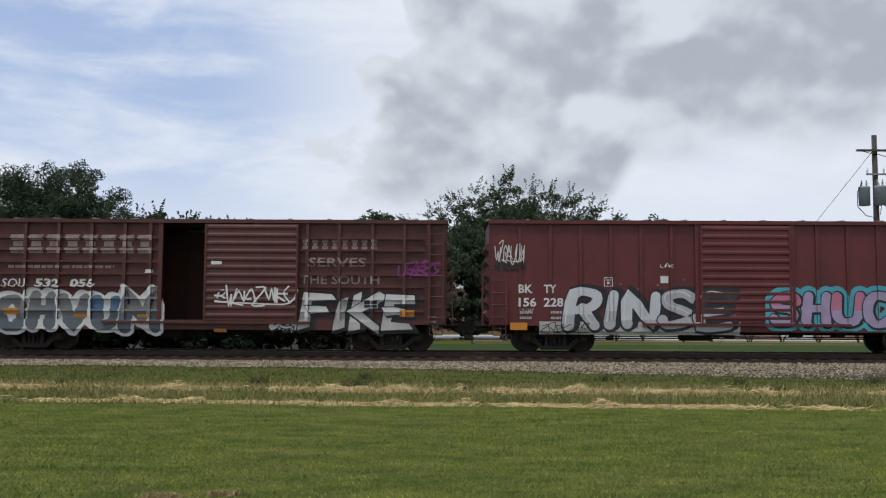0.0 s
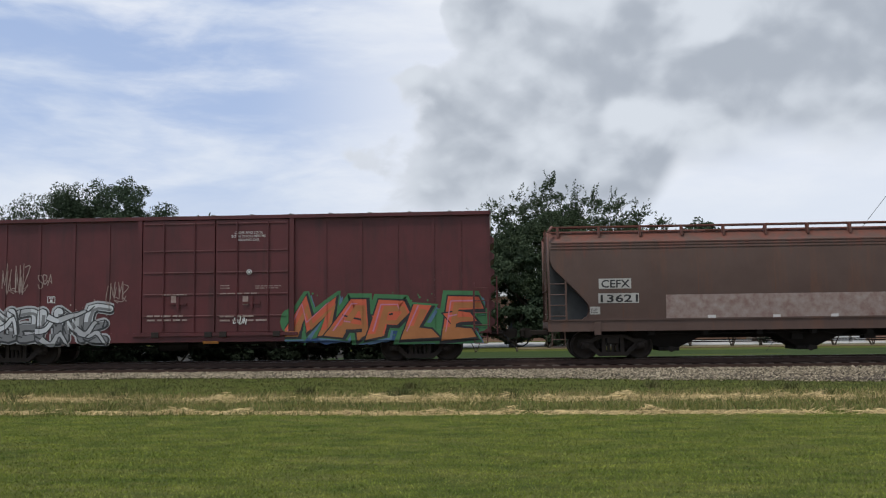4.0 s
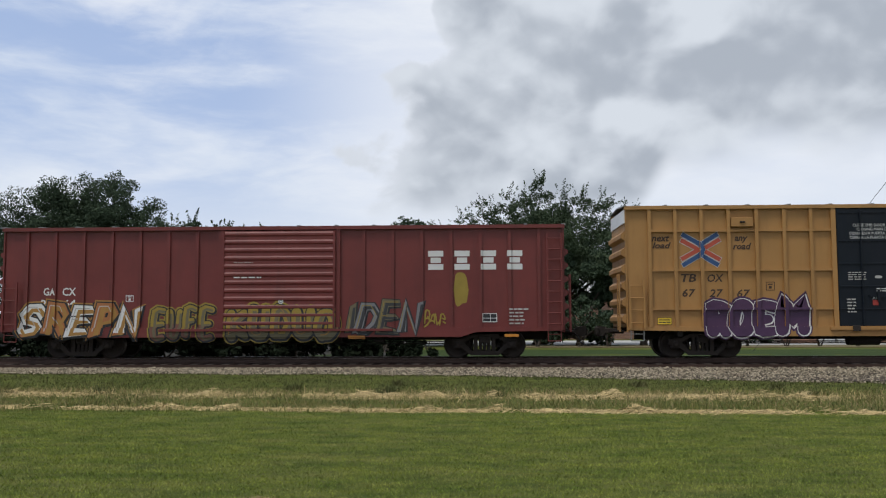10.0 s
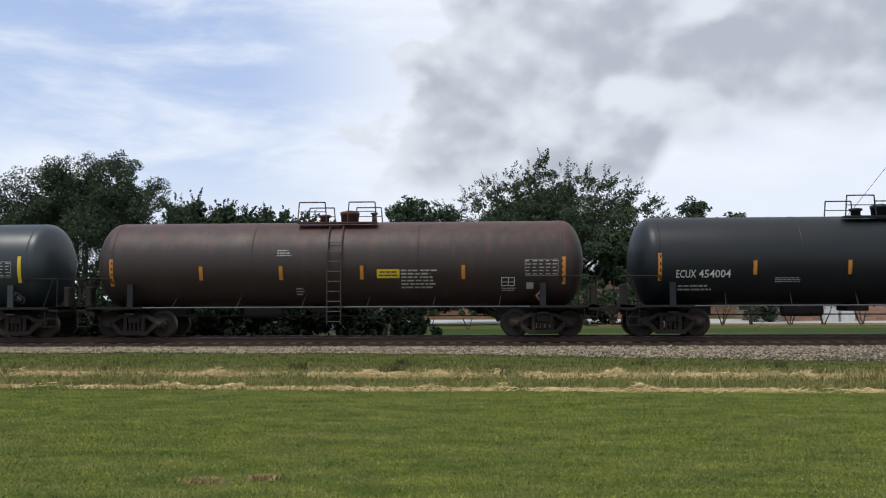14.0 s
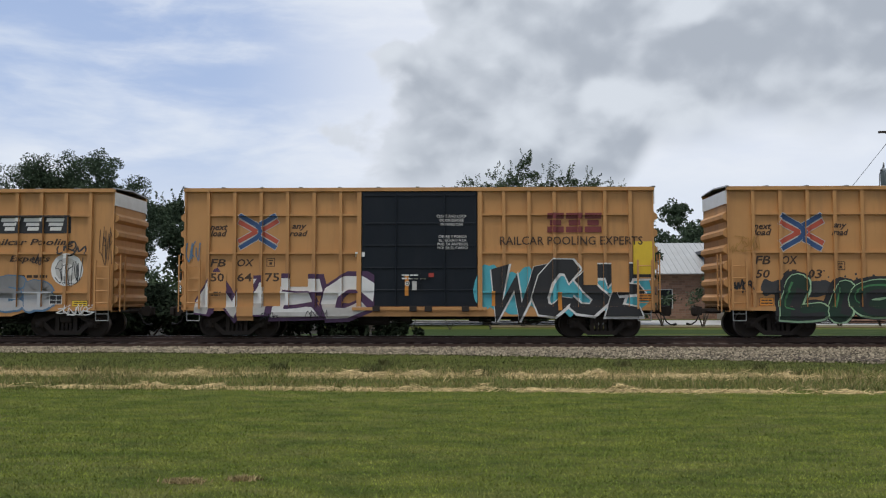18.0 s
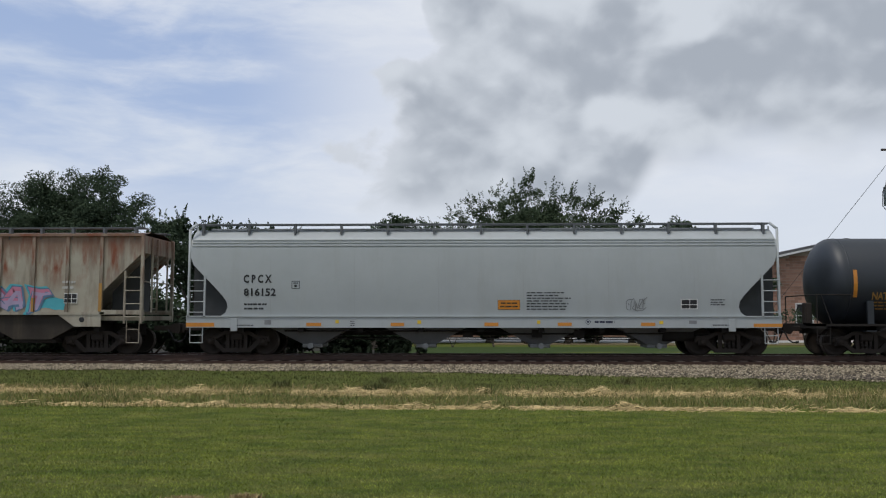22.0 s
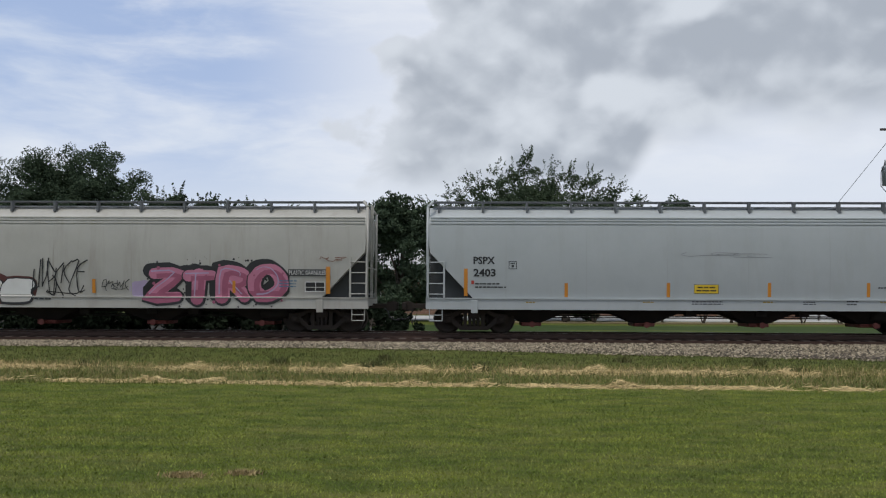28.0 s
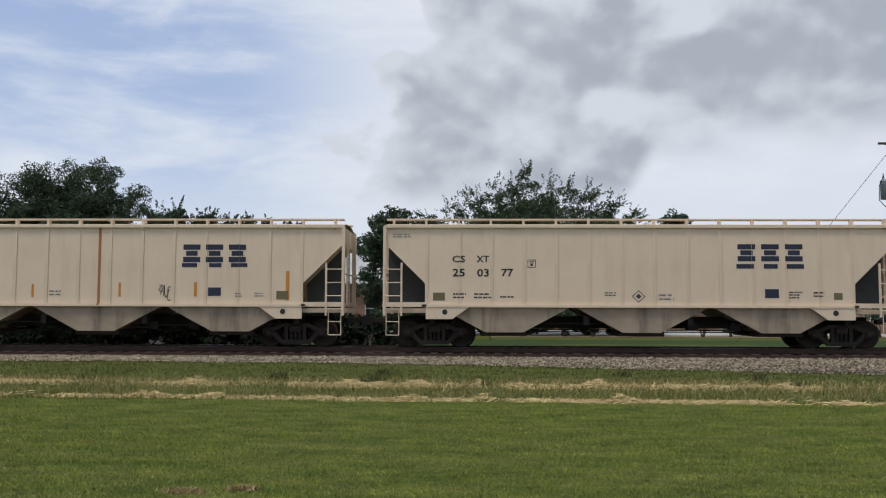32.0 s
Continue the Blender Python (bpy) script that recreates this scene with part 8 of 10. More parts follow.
T("b1", "454004", -6.10, 1.93, -5.06, 2.19, "white", 0, 0.0)
B("b1", -6.74, 1.50, -5.42, 1.74, 2, "dull_white", 3, 7)
B("b1", -3.63, 1.77, -2.78, 1.95, 3, "dull_white", 3, 6)
PLACARD("b1", 3.12, 1.95, 3.93, 2.27)
B("b1", 1.82, 1.47, 2.77, 1.95, 5, "dull_white", 3, 6)
B("b1", 0.91, 1.90, 1.66, 1.97, 1, "dull_white", 3, 6)
B("b1", 4.33, 1.72, 4.99, 1.99, 3, "dull_white", 3, 5)
TABLE("b1", 5.93, 1.99, 7.05, 2.52)
B("b1", 5.96, 2.56, 6.41, 2.63, 1, "dull_white")
B("b1", 0.91, 1.55, 1.38, 1.73, 3, "dull_white", 3, 4)
B("b1", 5.31, 1.92, 5.76, 1.99, 1, "dull_white")
B("b1", -4.45, 0.80, -4.09, 0.89, 1, "dull_white")
B("b1", -8.39, 0.91, -7.15, 0.98, 1, "white", 3, 9)
B("b1", 7.34, 0.86, 8.34, 0.93, 1, "white", 3, 9)
PLACARD("b2", 1.40, 1.96, 2.18, 2.28)
B("b2", 2.22, 1.62, 3.53, 2.29, 6, "dull_white", 3, 6)
TABLE("b2", 6.31, 2.03, 7.40, 2.57)
PANEL("b2", 5.53, 1.70, 5.97, 1.98)
B("b2", 5.55, 1.53, 5.99, 1.66, 2, "dull_white")
DIAMOND("b2", 6.63, 1.15, 7.02, 1.60, "white", "red")
B("b2", -1.93, 2.71, -1.39, 2.96, 3, "dull_white")
R("b2", 6.36, 1.60, 6.59, 1.81, "dull_white")
B("b2", -1.33, 1.42, -1.04, 1.69, 3, "dull_white")
B("b2", 6.22, 0.93, 7.76, 1.02, 1, "white", 3, 8)
T("b3", "UTLX", -6.53, 1.85, -5.57, 2.09, "ochre", 0, 0.02)
T("b3", "206180", -5.44, 1.84, -4.46, 2.08, "ochre", 0, 0.02)
B("b3", -6.49, 1.53, -5.33, 1.79, 3, "brick_brown", 3, 6)
Q("b3", -4.15, 1.87, -3.88, 2.15, "mid_grey")
PLACARD("b3", 3.71, 1.61, 4.50, 1.88)
B("b3", 2.42, 1.60, 3.56, 2.10, 5, "mid_grey", 3, 6)
B("b3", 4.87, 1.53, 5.45, 1.95, 4, "mid_grey", 3, 4)
TABLE("b3", 5.81, 2.07, 6.94, 2.60)
B("b3", -2.00, 2.90, -1.45, 3.18, 4, "ochre", 3, 4)
B("b3", 2.40, 2.92, 3.25, 3.05, 2, "dull_white", 3, 6)
DIAMOND("b3", 6.76, 1.13, 7.19, 1.59, "tank_slate", "dull_white")
T("b4", "NATX", -6.93, 1.84, -6.23, 2.08, "ochre", 0, 0.02)
T("b4", "301613", -6.17, 1.83, -5.27, 2.08, "ochre", 0, 0.02)
B("b4", -6.88, 1.50, -5.26, 1.81, 3, "ochre", 3, 8)
PLACARD("b4", -4.10, 1.57, -3.31, 1.87)
DIAMOND("b4", 5.86, 1.13, 6.23, 1.58, "brick_brown", "vermilion")
TABLE("b4", 5.94, 1.98, 7.02, 2.52)
PANEL("b4", 5.01, 1.61, 5.48, 1.89)
B("b4", 0.19, 2.16, 0.64, 2.48, 4, "ochre", 3, 4)
B("b4", 6.26, 2.56, 6.72, 2.63, 1, "ochre")
T("c0", "next", -6.94, 3.57, -6.35, 3.76, "brown_ink", 0.3, 0.02)
T("c0", "load", -6.94, 3.37, -6.35, 3.57, "brown_ink", 0.3, 0.02)
T("c0", "any", -4.38, 3.55, -3.90, 3.75, "brown_ink", 0.3, 0.02)
T("c0", "road", -4.41, 3.36, -3.86, 3.57, "brown_ink", 0.3, 0.02)
EMBLEM("c0", -6.07, 2.91, -4.71, 4.04)
T("c0", "FB", -6.92, 2.42, -6.41, 2.70, "brown_ink", 0.2, 0.01)
T("c0", "OX", -6.04, 2.42, -5.53, 2.70, "brown_ink", 0.2, 0.01)
T("c0", "50", -6.91, 1.97, -6.44, 2.25, "brown_ink", 0.2, 0.01)
T("c0", "45", -6.05, 1.97, -5.56, 2.25, "brown_ink", 0.2, 0.01)
T("c0", "03", -5.23, 1.96, -4.74, 2.25, "brown_ink", 0.2, 0.01)
Q("c0", -4.28, 2.23, -4.00, 2.51, "brown_ink")
LOGO_PANEL("c0", 3.65, 3.49, 6.25, 4.09)
T("c0", "Railcar Pooling", 3.33, 2.98, 6.46, 3.31, "brown_ink", 0.25, 0.01)
T("c0", "Experts", 4.19, 2.48, 5.72, 2.77, "brown_ink", 0.25, 0.01)
B("c0", 4.13, 1.90, 5.72, 2.14, 1, "brown_ink", 4, 5)
T("c0", "CLOSE AND LOCK\nBOTH DOORS BEFORE\nMOVING CAR", -1.53, 3.76, -0.34, 4.10, "white")
B("c0", 0.13, 3.76, 0.96, 3.85, 1, "white", 3, 7)
B("c0", 0.85, 2.41, 1.65, 2.67, 3, "dull_white", 3, 5)
B("c0", -1.63, 2.45, -1.29, 2.71, 3, "dull_white", 3, 3)
BLOB("c0", -6.75, 1.27, -0.31, 2.02, "charcoal", 14, 14)
PIECE("c0", -6.10, 0.52, -0.59, 2.12, "LICK", ["deep_green", "deep_green"], "pale_green", "black", 91, 0.50, 0.25, "leaf_green", False, True, drop=(-0.14, 0.07, "black"), mist=("charcoal", 220), edge_w=0.06, shade="black")
PIECE("c0", -0.30, 0.52, 7.85, 2.05, 12, ["deep_green", "deep_green", "black", "deep_green", "leaf_green"], "pale_green", "black", 92, 0.36, 0.6, None, False, False, mist=("charcoal", 260), edge_w=0.06, shade="black")
PANEL("c0", 5.56, 1.14, 6.04, 1.44)
R("c0", 6.37, 1.07, 6.89, 1.31, "orange")
PLACARD("c0", -6.80, 1.06, -6.33, 1.33, "orange")
TAG("c0", 2.96, 2.07, 3.74, 2.42, "black", 23, 0.05, 4)
TAG("c0", -7.71, 1.51, -7.05, 1.93, "black", 24, 0.05, 4)
TAG("c0", -7.78, 2.84, -6.83, 3.40, "ochre", 25, 0.025, 5)
R("c0", -2.58, 2.96, -2.32, 3.09, "white")
R("c0", -2.60, 2.41, -2.26, 2.54, "white")
R("c0", -2.10, 2.53, -1.94, 2.81, "white")
DISC("c0", 0.40, 2.13, 0.09)
TAG("c0", -0.68, 1.40, 0.16, 1.83, "silver", 26, 0.06, 4)
R("c0", 5.57, 4.23, 6.40, 4.43, "yellow_old", "patch_plate")
T("c1", "next", -6.92, 3.58, -6.33, 3.77, "brown_ink", 0.3, 0.02)
T("c1", "load", -6.91, 3.37, -6.35, 3.58, "brown_ink", 0.3, 0.02)
T("c1", "any", -4.18, 3.56, -3.69, 3.76, "brown_ink", 0.3, 0.02)
T("c1", "road", -4.26, 3.37, -3.65, 3.57, "brown_ink", 0.3, 0.02)
EMBLEM("c1", -5.94, 2.99, -4.67, 4.08)
T("c1", "FB", -6.91, 2.37, -6.38, 2.62, "brown_ink", 0.2, 0.01)
T("c1", "OX", -6.00, 2.37, -5.44, 2.62, "brown_ink", 0.2, 0.01)
Q("c1", -5.02, 2.37, -4.74, 2.65, "brown_ink")
PIECE("c1", -7.20, 0.52, -1.62, 2.20, "NIEC", ["white", "white"], "purple", None, 101, 0.33, 0.45, None, False, False, drop=(0.14, 0.07, "purple"), fade=("dull_white", 0.3))
BLOB("c1", 1.83, 0.64, 7.68, 2.49, "aqua", 15, 16)
PIECE("c1", 2.42, 0.55, 7.60, 2.72, "WCSE", ["black", "black", "black"], "white", None, 102, 0.35, 0.45, None, False, False, edge_w=0.12)
R("c1", -6.95, 1.70, -6.36, 2.19, "yellow_old", "patch")
R("c1", -6.04, 1.70, -5.45, 2.18, "yellow_old", "patch")
R("c1", -5.17, 1.70, -4.52, 2.18, "yellow_old", "patch")
R("c1", -4.23, 1.70, -3.63, 2.18, "yellow_old", "patch")
T("c1", "50", -6.88, 1.87, -6.43, 2.15, "brown_ink", 0.0, 0.01)
T("c1", "64", -5.99, 1.87, -5.50, 2.15, "brown_ink", 0.0, 0.01)
T("c1", "75", -5.06, 1.87, -4.58, 2.15, "brown_ink", 0.0, 0.01)
B("c1", -6.87, 1.38, -6.44, 1.57, 2, "brown_ink", 1, 3)
R("c1", -5.98, 0.58, -5.44, 1.70, "yellow_old", "patch")
R("c1", -5.11, 1.06, -4.55, 1.70, "yellow_old", "patch")
R("c1", -6.94, 0.99, -6.35, 1.70, "yellow_old", "patch")
BLOCKS("c1", 4.25, 3.48, 6.10, 4.13, 3, "logo_maroon", 0.12)
T("c1", "RAILCAR POOLING EXPERTS", 2.72, 3.07, 7.41, 3.35, "brown_ink")
T("c1", "CLOSE AND LOCK\nDOOR BEFORE\nMOVING CAR", 0.64, 3.70, 1.63, 4.07, "white")
T("c1", "CIERRE Y PONGA\nEL SEGURO A LA\nPUERTA ANTES DE\nMOVER EL CARRO", 0.66, 2.93, 1.67, 3.39, "white")
R("c1", 7.09, 2.10, 7.80, 3.18, "lemon", "patch", "plain yellow painted square")
R("c1", 5.46, 1.75, 5.92, 2.49, "yellow_old", "patch")
R("c1", 6.38, 1.51, 6.94, 2.49, "yellow_old", "patch")
R("c1", 0.37, 2.01, 0.54, 2.14, "red")
B("c1", -0.51, 1.92, 0.33, 2.14, 2, "white", 3, 5)
R("c1", -0.41, 1.40, -0.29, 2.07, "orange")
DISC("c1", -0.33, 1.80, 0.08)
R("c1", -0.17, 1.58, -0.02, 1.88, "dull_white")
R("c1", 4.62, 0.92, 4.75, 1.51, "orange")
R("c1", 2.45, 1.06, 2.56, 1.55, "orange")
PLACARD("c1", 7.21, 1.23, 7.78, 1.47, "orange")
R("c1", -2.06, 2.69, -1.74, 2.84, "white")
R("c1", -2.02, 2.41, -1.89, 2.67, "white")
TAG("c1", -7.73, 2.56, -7.29, 3.26, "slate_blue", 27, 0.04, 3)
TAG("c1", -5.19, 0.61, -4.63, 0.82, "black", 28, 0.02, 4)
TAG("c1", -3.69, 0.61, -3.03, 0.91, "black", 29, 0.02, 4)
T("c2", "next", -6.88, 3.59, -6.33, 3.78, "brown_ink", 0.3, 0.02)
T("c2", "load", -6.87, 3.38, -6.34, 3.59, "brown_ink", 0.3, 0.02)
T("c2", "any", -4.31, 3.56, -3.84, 3.76, "brown_ink", 0.3, 0.02)
T("c2", "road", -4.38, 3.37, -3.80, 3.57, "brown_ink", 0.3, 0.02)
EMBLEM("c2", -6.01, 2.96, -4.68, 4.07)
T("c2", "FB", -6.80, 2.42, -6.31, 2.70, "brown_ink", 0.2, 0.01)
T("c2", "OX", -6.00, 2.42, -5.49, 2.70, "brown_ink", 0.2, 0.01)
T("c2", "50", -6.84, 1.97, -6.36, 2.23, "brown_ink", 0.2, 0.01)
T("c2", "53", -6.01, 1.97, -5.50, 2.23, "brown_ink", 0.2, 0.01)
T("c2", "43", -5.16, 1.96, -4.63, 2.22, "brown_ink", 0.2, 0.01)
Q("c2", -4.19, 2.20, -3.93, 2.48, "brown_ink")
LOGO_PANEL("c2", 3.75, 3.49, 6.32, 4.09)
T("c2", "Railcar Pooling", 3.45, 3.03, 6.47, 3.31, "brown_ink", 0.25, 0.01)
T("c2", "Experts", 4.27, 2.48, 5.63, 2.75, "brown_ink", 0.25, 0.01)
B("c2", 4.34, 1.96, 5.59, 2.18, 1, "brown_ink", 4, 5)
DISC("c2", 6.22, 2.27, 0.55, "white", "dull_white")
TAG("c2", 5.81, 1.75, 6.67, 2.64, "charcoal", 30, 0.025, 5)
TAG("c2", 5.81, 2.74, 6.71, 3.23, "charcoal", 31, 0.05, 3)
T("c2", "CLOSE AND LOCK\nBOTH DOORS BEFORE\nMOVING CAR", -1.43, 3.77, -0.21, 4.10, "white")
B("c2", 0.17, 3.76, 1.05, 3.85, 1, "white", 3, 7)
R("c2", -1.46, 2.87, -1.18, 2.98, "white")
R("c2", -1.41, 2.62, -1.22, 2.71, "dull_white")
B("c2", 1.02, 2.42, 1.71, 2.57, 2, "dull_white", 3, 5)
B("c2", -0.10, 1.89, 0.18, 2.26, 4, "white", 3, 3)
TAG("c2", 0.21, 2.89, 0.45, 3.23, "dull_white", 32, 0.04, 2)
TAG("c2", 0.55, 2.48, 0.92, 2.76, "dull_white", 33, 0.03, 3)
R("c2", 1.64, 1.36, 1.73, 1.64, "dull_white")
PIECE("c2", -6.12, 0.52, -3.85, 1.78, "RODE", ["charcoal", "mid_grey"], "white", None, 111, 0.33, 0.15, None, False, False, drop=(0.09, -0.02, "white"))
PIECE("c2", -3.53, 0.54, -2.05, 1.92, "D", ["mid_grey"], "black", "dull_white", 112, 0.40, 0.0, None, False, True, fade=("charcoal", 0.4), edge_w=0.10)
PIECE("c2", -2.06, 0.54, 1.31, 1.92, "LOX", ["charcoal", "mid_grey"], "white", "black", 113, 0.40, 0.10, None, False, False, shade="mid_grey", halo_w=0.05, edge_w=0.08)
PIECE("c2", 2.01, 0.82, 5.70, 2.10, "TOEB", ["mid_grey", "mid_grey"], "slate_blue", None, 114, 0.46, 0.0, None, False, True, fade=("silver", 0.5), edge_w=0.10)
PANEL("c2", 5.65, 1.12, 6.08, 1.43)
PLACARD("c2", -6.85, 1.09, -6.34, 1.26)
PLACARD("c2", 6.41, 1.04, 6.99, 1.25)
TAG("c2", 5.91, 0.75, 7.15, 1.10, "white", 34, 0.03, 6)
TAG("c2", -2.74, 2.09, -2.27, 2.42, "black", 35, 0.03, 4)
TAG("c2", 3.06, 2.15, 3.73, 2.47, "black", 36, 0.03, 4)
TAG("c2", 5.03, 2.46, 5.40, 2.79, "black", 37, 0.03, 3)
TAG("c2", 7.29, 2.45, 7.73, 3.75, "brown_ink", 38, 0.02, 4)
TAG("c2", -7.57, 1.96, -7.10, 2.24, "white", 39, 0.03, 4)
R("c2", -2.08, 2.31, -1.90, 2.68, "dull_white")
T("d0", "C P C X", -7.86, 2.39, -6.92, 2.67, "black", 0, 0.03)
T("d0", "816152", -7.85, 1.96, -6.78, 2.22, "black", 0, 0.02)
Q("d0", -6.26, 2.20, -5.99, 2.46, "charcoal")
B("d0", -7.84, 1.49, -6.94, 1.77, 2, "charcoal", 3, 6)
PLACARD("d0", 0.55, 1.51, 1.28, 1.83, "orange")
B("d0", 1.50, 1.49, 2.98, 2.12, 7, "charcoal", 3, 8)
TAG("d0", 4.74, 1.46, 5.39, 1.90, "mid_grey", 40, 0.025, 5)
PANEL("d0", 6.52, 1.53, 7.06, 1.86)
B("d0", 7.48, 1.64, 8.00, 1.88, 3, "charcoal", 3, 4)
R("d0", -9.75, 0.95, -8.81, 1.08, "orange")
R("d0", -5.75, 0.97, -5.26, 1.08, "orange")
R("d0", -2.97, 0.97, -2.52, 1.08, "orange")
R("d0", 0.11, 0.97, 0.57, 1.09, "orange")
R("d0", 2.50, 0.98, 2.96, 1.09, "orange")
R("d0", 5.21, 0.98, 5.67, 1.09, "orange")
R("d0", 8.84, 0.95, 9.77, 1.06, "orange")
B("d0", 3.70, 1.05, 4.55, 1.20, 1, "navy", 4, 3)
DIAMOND("d0", 3.39, 1.01, 3.59, 1.22, "grey", "navy")
R("d0", -7.14, 1.02, -6.92, 1.17, "mid_grey")
R("d0", 6.76, 1.05, 7.01, 1.16, "mid_grey")
B("d0", -8.16, 0.97, -7.45, 1.04, 1, "charcoal", 3, 7)
B("d0", 7.53, 0.98, 8.17, 1.06, 1, "charcoal", 3, 7)
B("d0", -4.30, 0.97, -4.14, 1.17, 3, "charcoal", 3, 2)
R("d0", -4.79, 1.06, -4.68, 1.17, "lemon")
R("d0", -2.09, 1.05, -1.96, 1.16, "lemon")
R("d0", 1.83, 1.05, 1.94, 1.16, "lemon")
R("d0", 5.80, 1.04, 5.93, 1.15, "lemon")
T("d1", "RG", -6.04, 2.54, -5.67, 2.78, "black", 0, 0.02)
T("d1", "CX", -5.34, 2.54, -5.00, 2.78, "black", 0, 0.02)
T("d1", "88", -6.09, 2.22, -5.73, 2.44, "black", 0, 0.02)
T("d1", "64", -5.33, 2.22, -4.92, 2.44, "black", 0, 0.02)
R("d1", -6.16, 2.14, -4.85, 2.86, "rust_grey", "patch")
B("d1", -6.11, 1.71, -5.66, 1.99, 2, "charcoal", 1, 3)
B("d1", -5.37, 1.71, -4.78, 1.99, 2, "charcoal", 1, 3)
Q("d1", -4.56, 2.33, -4.28, 2.59, "charcoal")
NOSIGN("d1", -2.69, 2.44, 0.17)
NOSIGN("d1", 2.65, 2.43, 0.17)
TAG("d1", -2.05, 1.57, -1.46, 2.18, "charcoal", 41, 0.035, 4)
TAG("d1", -1.25, 1.55, -0.56, 1.92, "charcoal", 42, 0.03, 5)
BLOB("d1", -0.36, 1.40, 0.85, 1.89, "aqua", 16, 9)
BLOB("d1", 4.48, 1.41, 5.72, 1.93, "aqua", 17, 9)
PIECE("d1", 0.40, 1.36, 5.15, 2.42, "COBRAT", ["pink", "pink", "rose", "rose", "pink", "pink"], "slate_blue", None, 121, 0.37, 0.4, None, False, False, fade=("lilac", 0.4), drop=(-0.07, 0.03, "aqua"), shade="lilac")
PANEL("d1", 5.68, 1.72, 6.11, 2.06)
B("d1", 5.59, 2.17, 6.11, 2.54, 2, "dull_white", 1, 4)
R("d1", -6.99, 1.43, -6.93, 2.39, "ochre")
R("d1", -4.76, 1.43, -4.66, 1.96, "ochre")
R("d1", -2.28, 1.46, -2.19, 1.96, "ochre")
R("d1", 6.84, 1.45, 6.96, 2.39, "ochre")
R("d1", 4.57, 1.44, 4.68, 1.91, "ochre")
B("d1", -2.90, 1.64, -2.34, 2.07, 4, "rose", 3, 4)
B("d1", -6.72, 1.66, -6.46, 1.81, 2, "charcoal", 3, 3)
T("d2", "C P C X", -7.92, 2.39, -7.00, 2.67, "black", 0, 0.03)
T("d2", "814607", -7.91, 1.96, -6.72, 2.20, "black", 0, 0.02)
Q("d2", -6.29, 2.20, -6.01, 2.46, "charcoal")
B("d2", -7.87, 1.49, -6.99, 1.75, 2, "charcoal", 3, 6)
TAG("d2", -9.59, 2.39, -8.49, 3.74, "black", 43, 0.055, 7)
PIECE("d2", -4.98, 0.97, -1.77, 2.24, 4, ["grey"], "slate_blue", None, 131, 0.30, 0.1, None, 0.03)
PIECE("d2", -1.20, 0.80, 2.95, 2.50, "FLOW", ["white"], "black", None, 132, 0.38, 0.30, None, False, True, drop=(-0.11, 0.07, "black"), mist=("black", 110), fade=("grey", 0.25))
PIECE("d2", 2.80, 0.80, 6.10, 2.20, "BEAT", ["white"], "black", None, 133, 0.38, 0.12, None, False, True, mist=("black", 60), edge_w=0.13)
TAG("d2", -1.52, 1.46, -0.87, 1.92, "black", 44, 0.03, 4)
TAG("d2", 2.94, 0.91, 3.96, 1.24, "black", 45, 0.03, 5)
TAG("d2", 5.52, 0.95, 6.35, 1.25, "black", 46, 0.025, 5)
PANEL("d2", 6.60, 1.54, 7.15, 1.89)
B("d2", 7.42, 1.56, 7.94, 1.80, 3, "charcoal", 3, 4)
R("d2", -9.79, 0.91, -9.09, 1.04, "orange")
R("d2", -5.39, 0.93, -4.90, 1.05, "orange")
R("d2", -2.95, 0.94, -2.47, 1.05, "orange")
R("d2", -0.12, 0.94, 0.33, 1.05, "orange")
R("d2", 2.48, 0.95, 2.94, 1.06, "orange")
R("d2", 4.79, 0.95, 5.25, 1.06, "orange")
R("d2", 8.73, 0.96, 9.68, 1.07, "orange")
T("d3", "CHVX", -7.35, 2.38, -6.44, 2.66, "black", 0, 0.02)
T("d3", "893099", -7.36, 1.95, -6.15, 2.23, "black", 0, 0.02)
R("d3", -7.77, 1.31, -7.63, 2.23, "orange")
B("d3", -7.31, 1.59, -6.40, 1.79, 2, "charcoal", 3, 6)
R("d3", -7.51, 1.73, -7.41, 1.84, "red")
R("d3", -4.86, 1.37, -4.72, 1.81, "orange")
R("d3", -2.44, 1.38, -2.30, 1.81, "orange")
R("d3", -0.06, 1.39, 0.08, 1.82, "orange")
R("d3", 2.32, 1.40, 2.46, 1.83, "orange")
R("d3", 4.69, 1.41, 4.84, 1.84, "orange")
R("d3", 7.75, 1.36, 7.89, 2.25, "orange")
PLACARD("d3", -0.37, 1.80, 0.39, 2.16)
B("d3", 5.64, 1.76, 7.71, 2.16, 4, "charcoal", 3, 9)
B("d3", 4.90, 1.59, 5.55, 1.76, 2, "charcoal", 3, 5)
B("d3", 6.76, 1.60, 7.41, 1.77, 2, "charcoal", 3, 5)
R("d3", 5.92, 1.60, 6.33, 1.69, "black")
B("d3", -4.81, 1.04, -3.62, 1.15, 1, "charcoal", 3, 4)
B("d3", -0.85, 0.96, 0.03, 1.19, 3, "charcoal", 3, 6)
B("d3", 4.16, 0.98, 4.68, 1.22, 3, "charcoal", 3, 4)
B("d3", 5.65, 1.02, 6.11, 1.21, 2, "mustard", 3, 4)
B("d3", -2.03, 1.03, -1.60, 1.18, 2, "mustard", 3, 4)
B("d3", 1.91, 1.04, 2.29, 1.19, 2, "mustard", 3, 4)
B("d3", 7.04, 1.14, 8.16, 1.22, 1, "outlet_red", 3, 4)
Q("d3", -6.14, 2.18, -5.92, 2.44, "charcoal")
R("d3", 8.12, 1.07, 8.21, 1.22, "red")
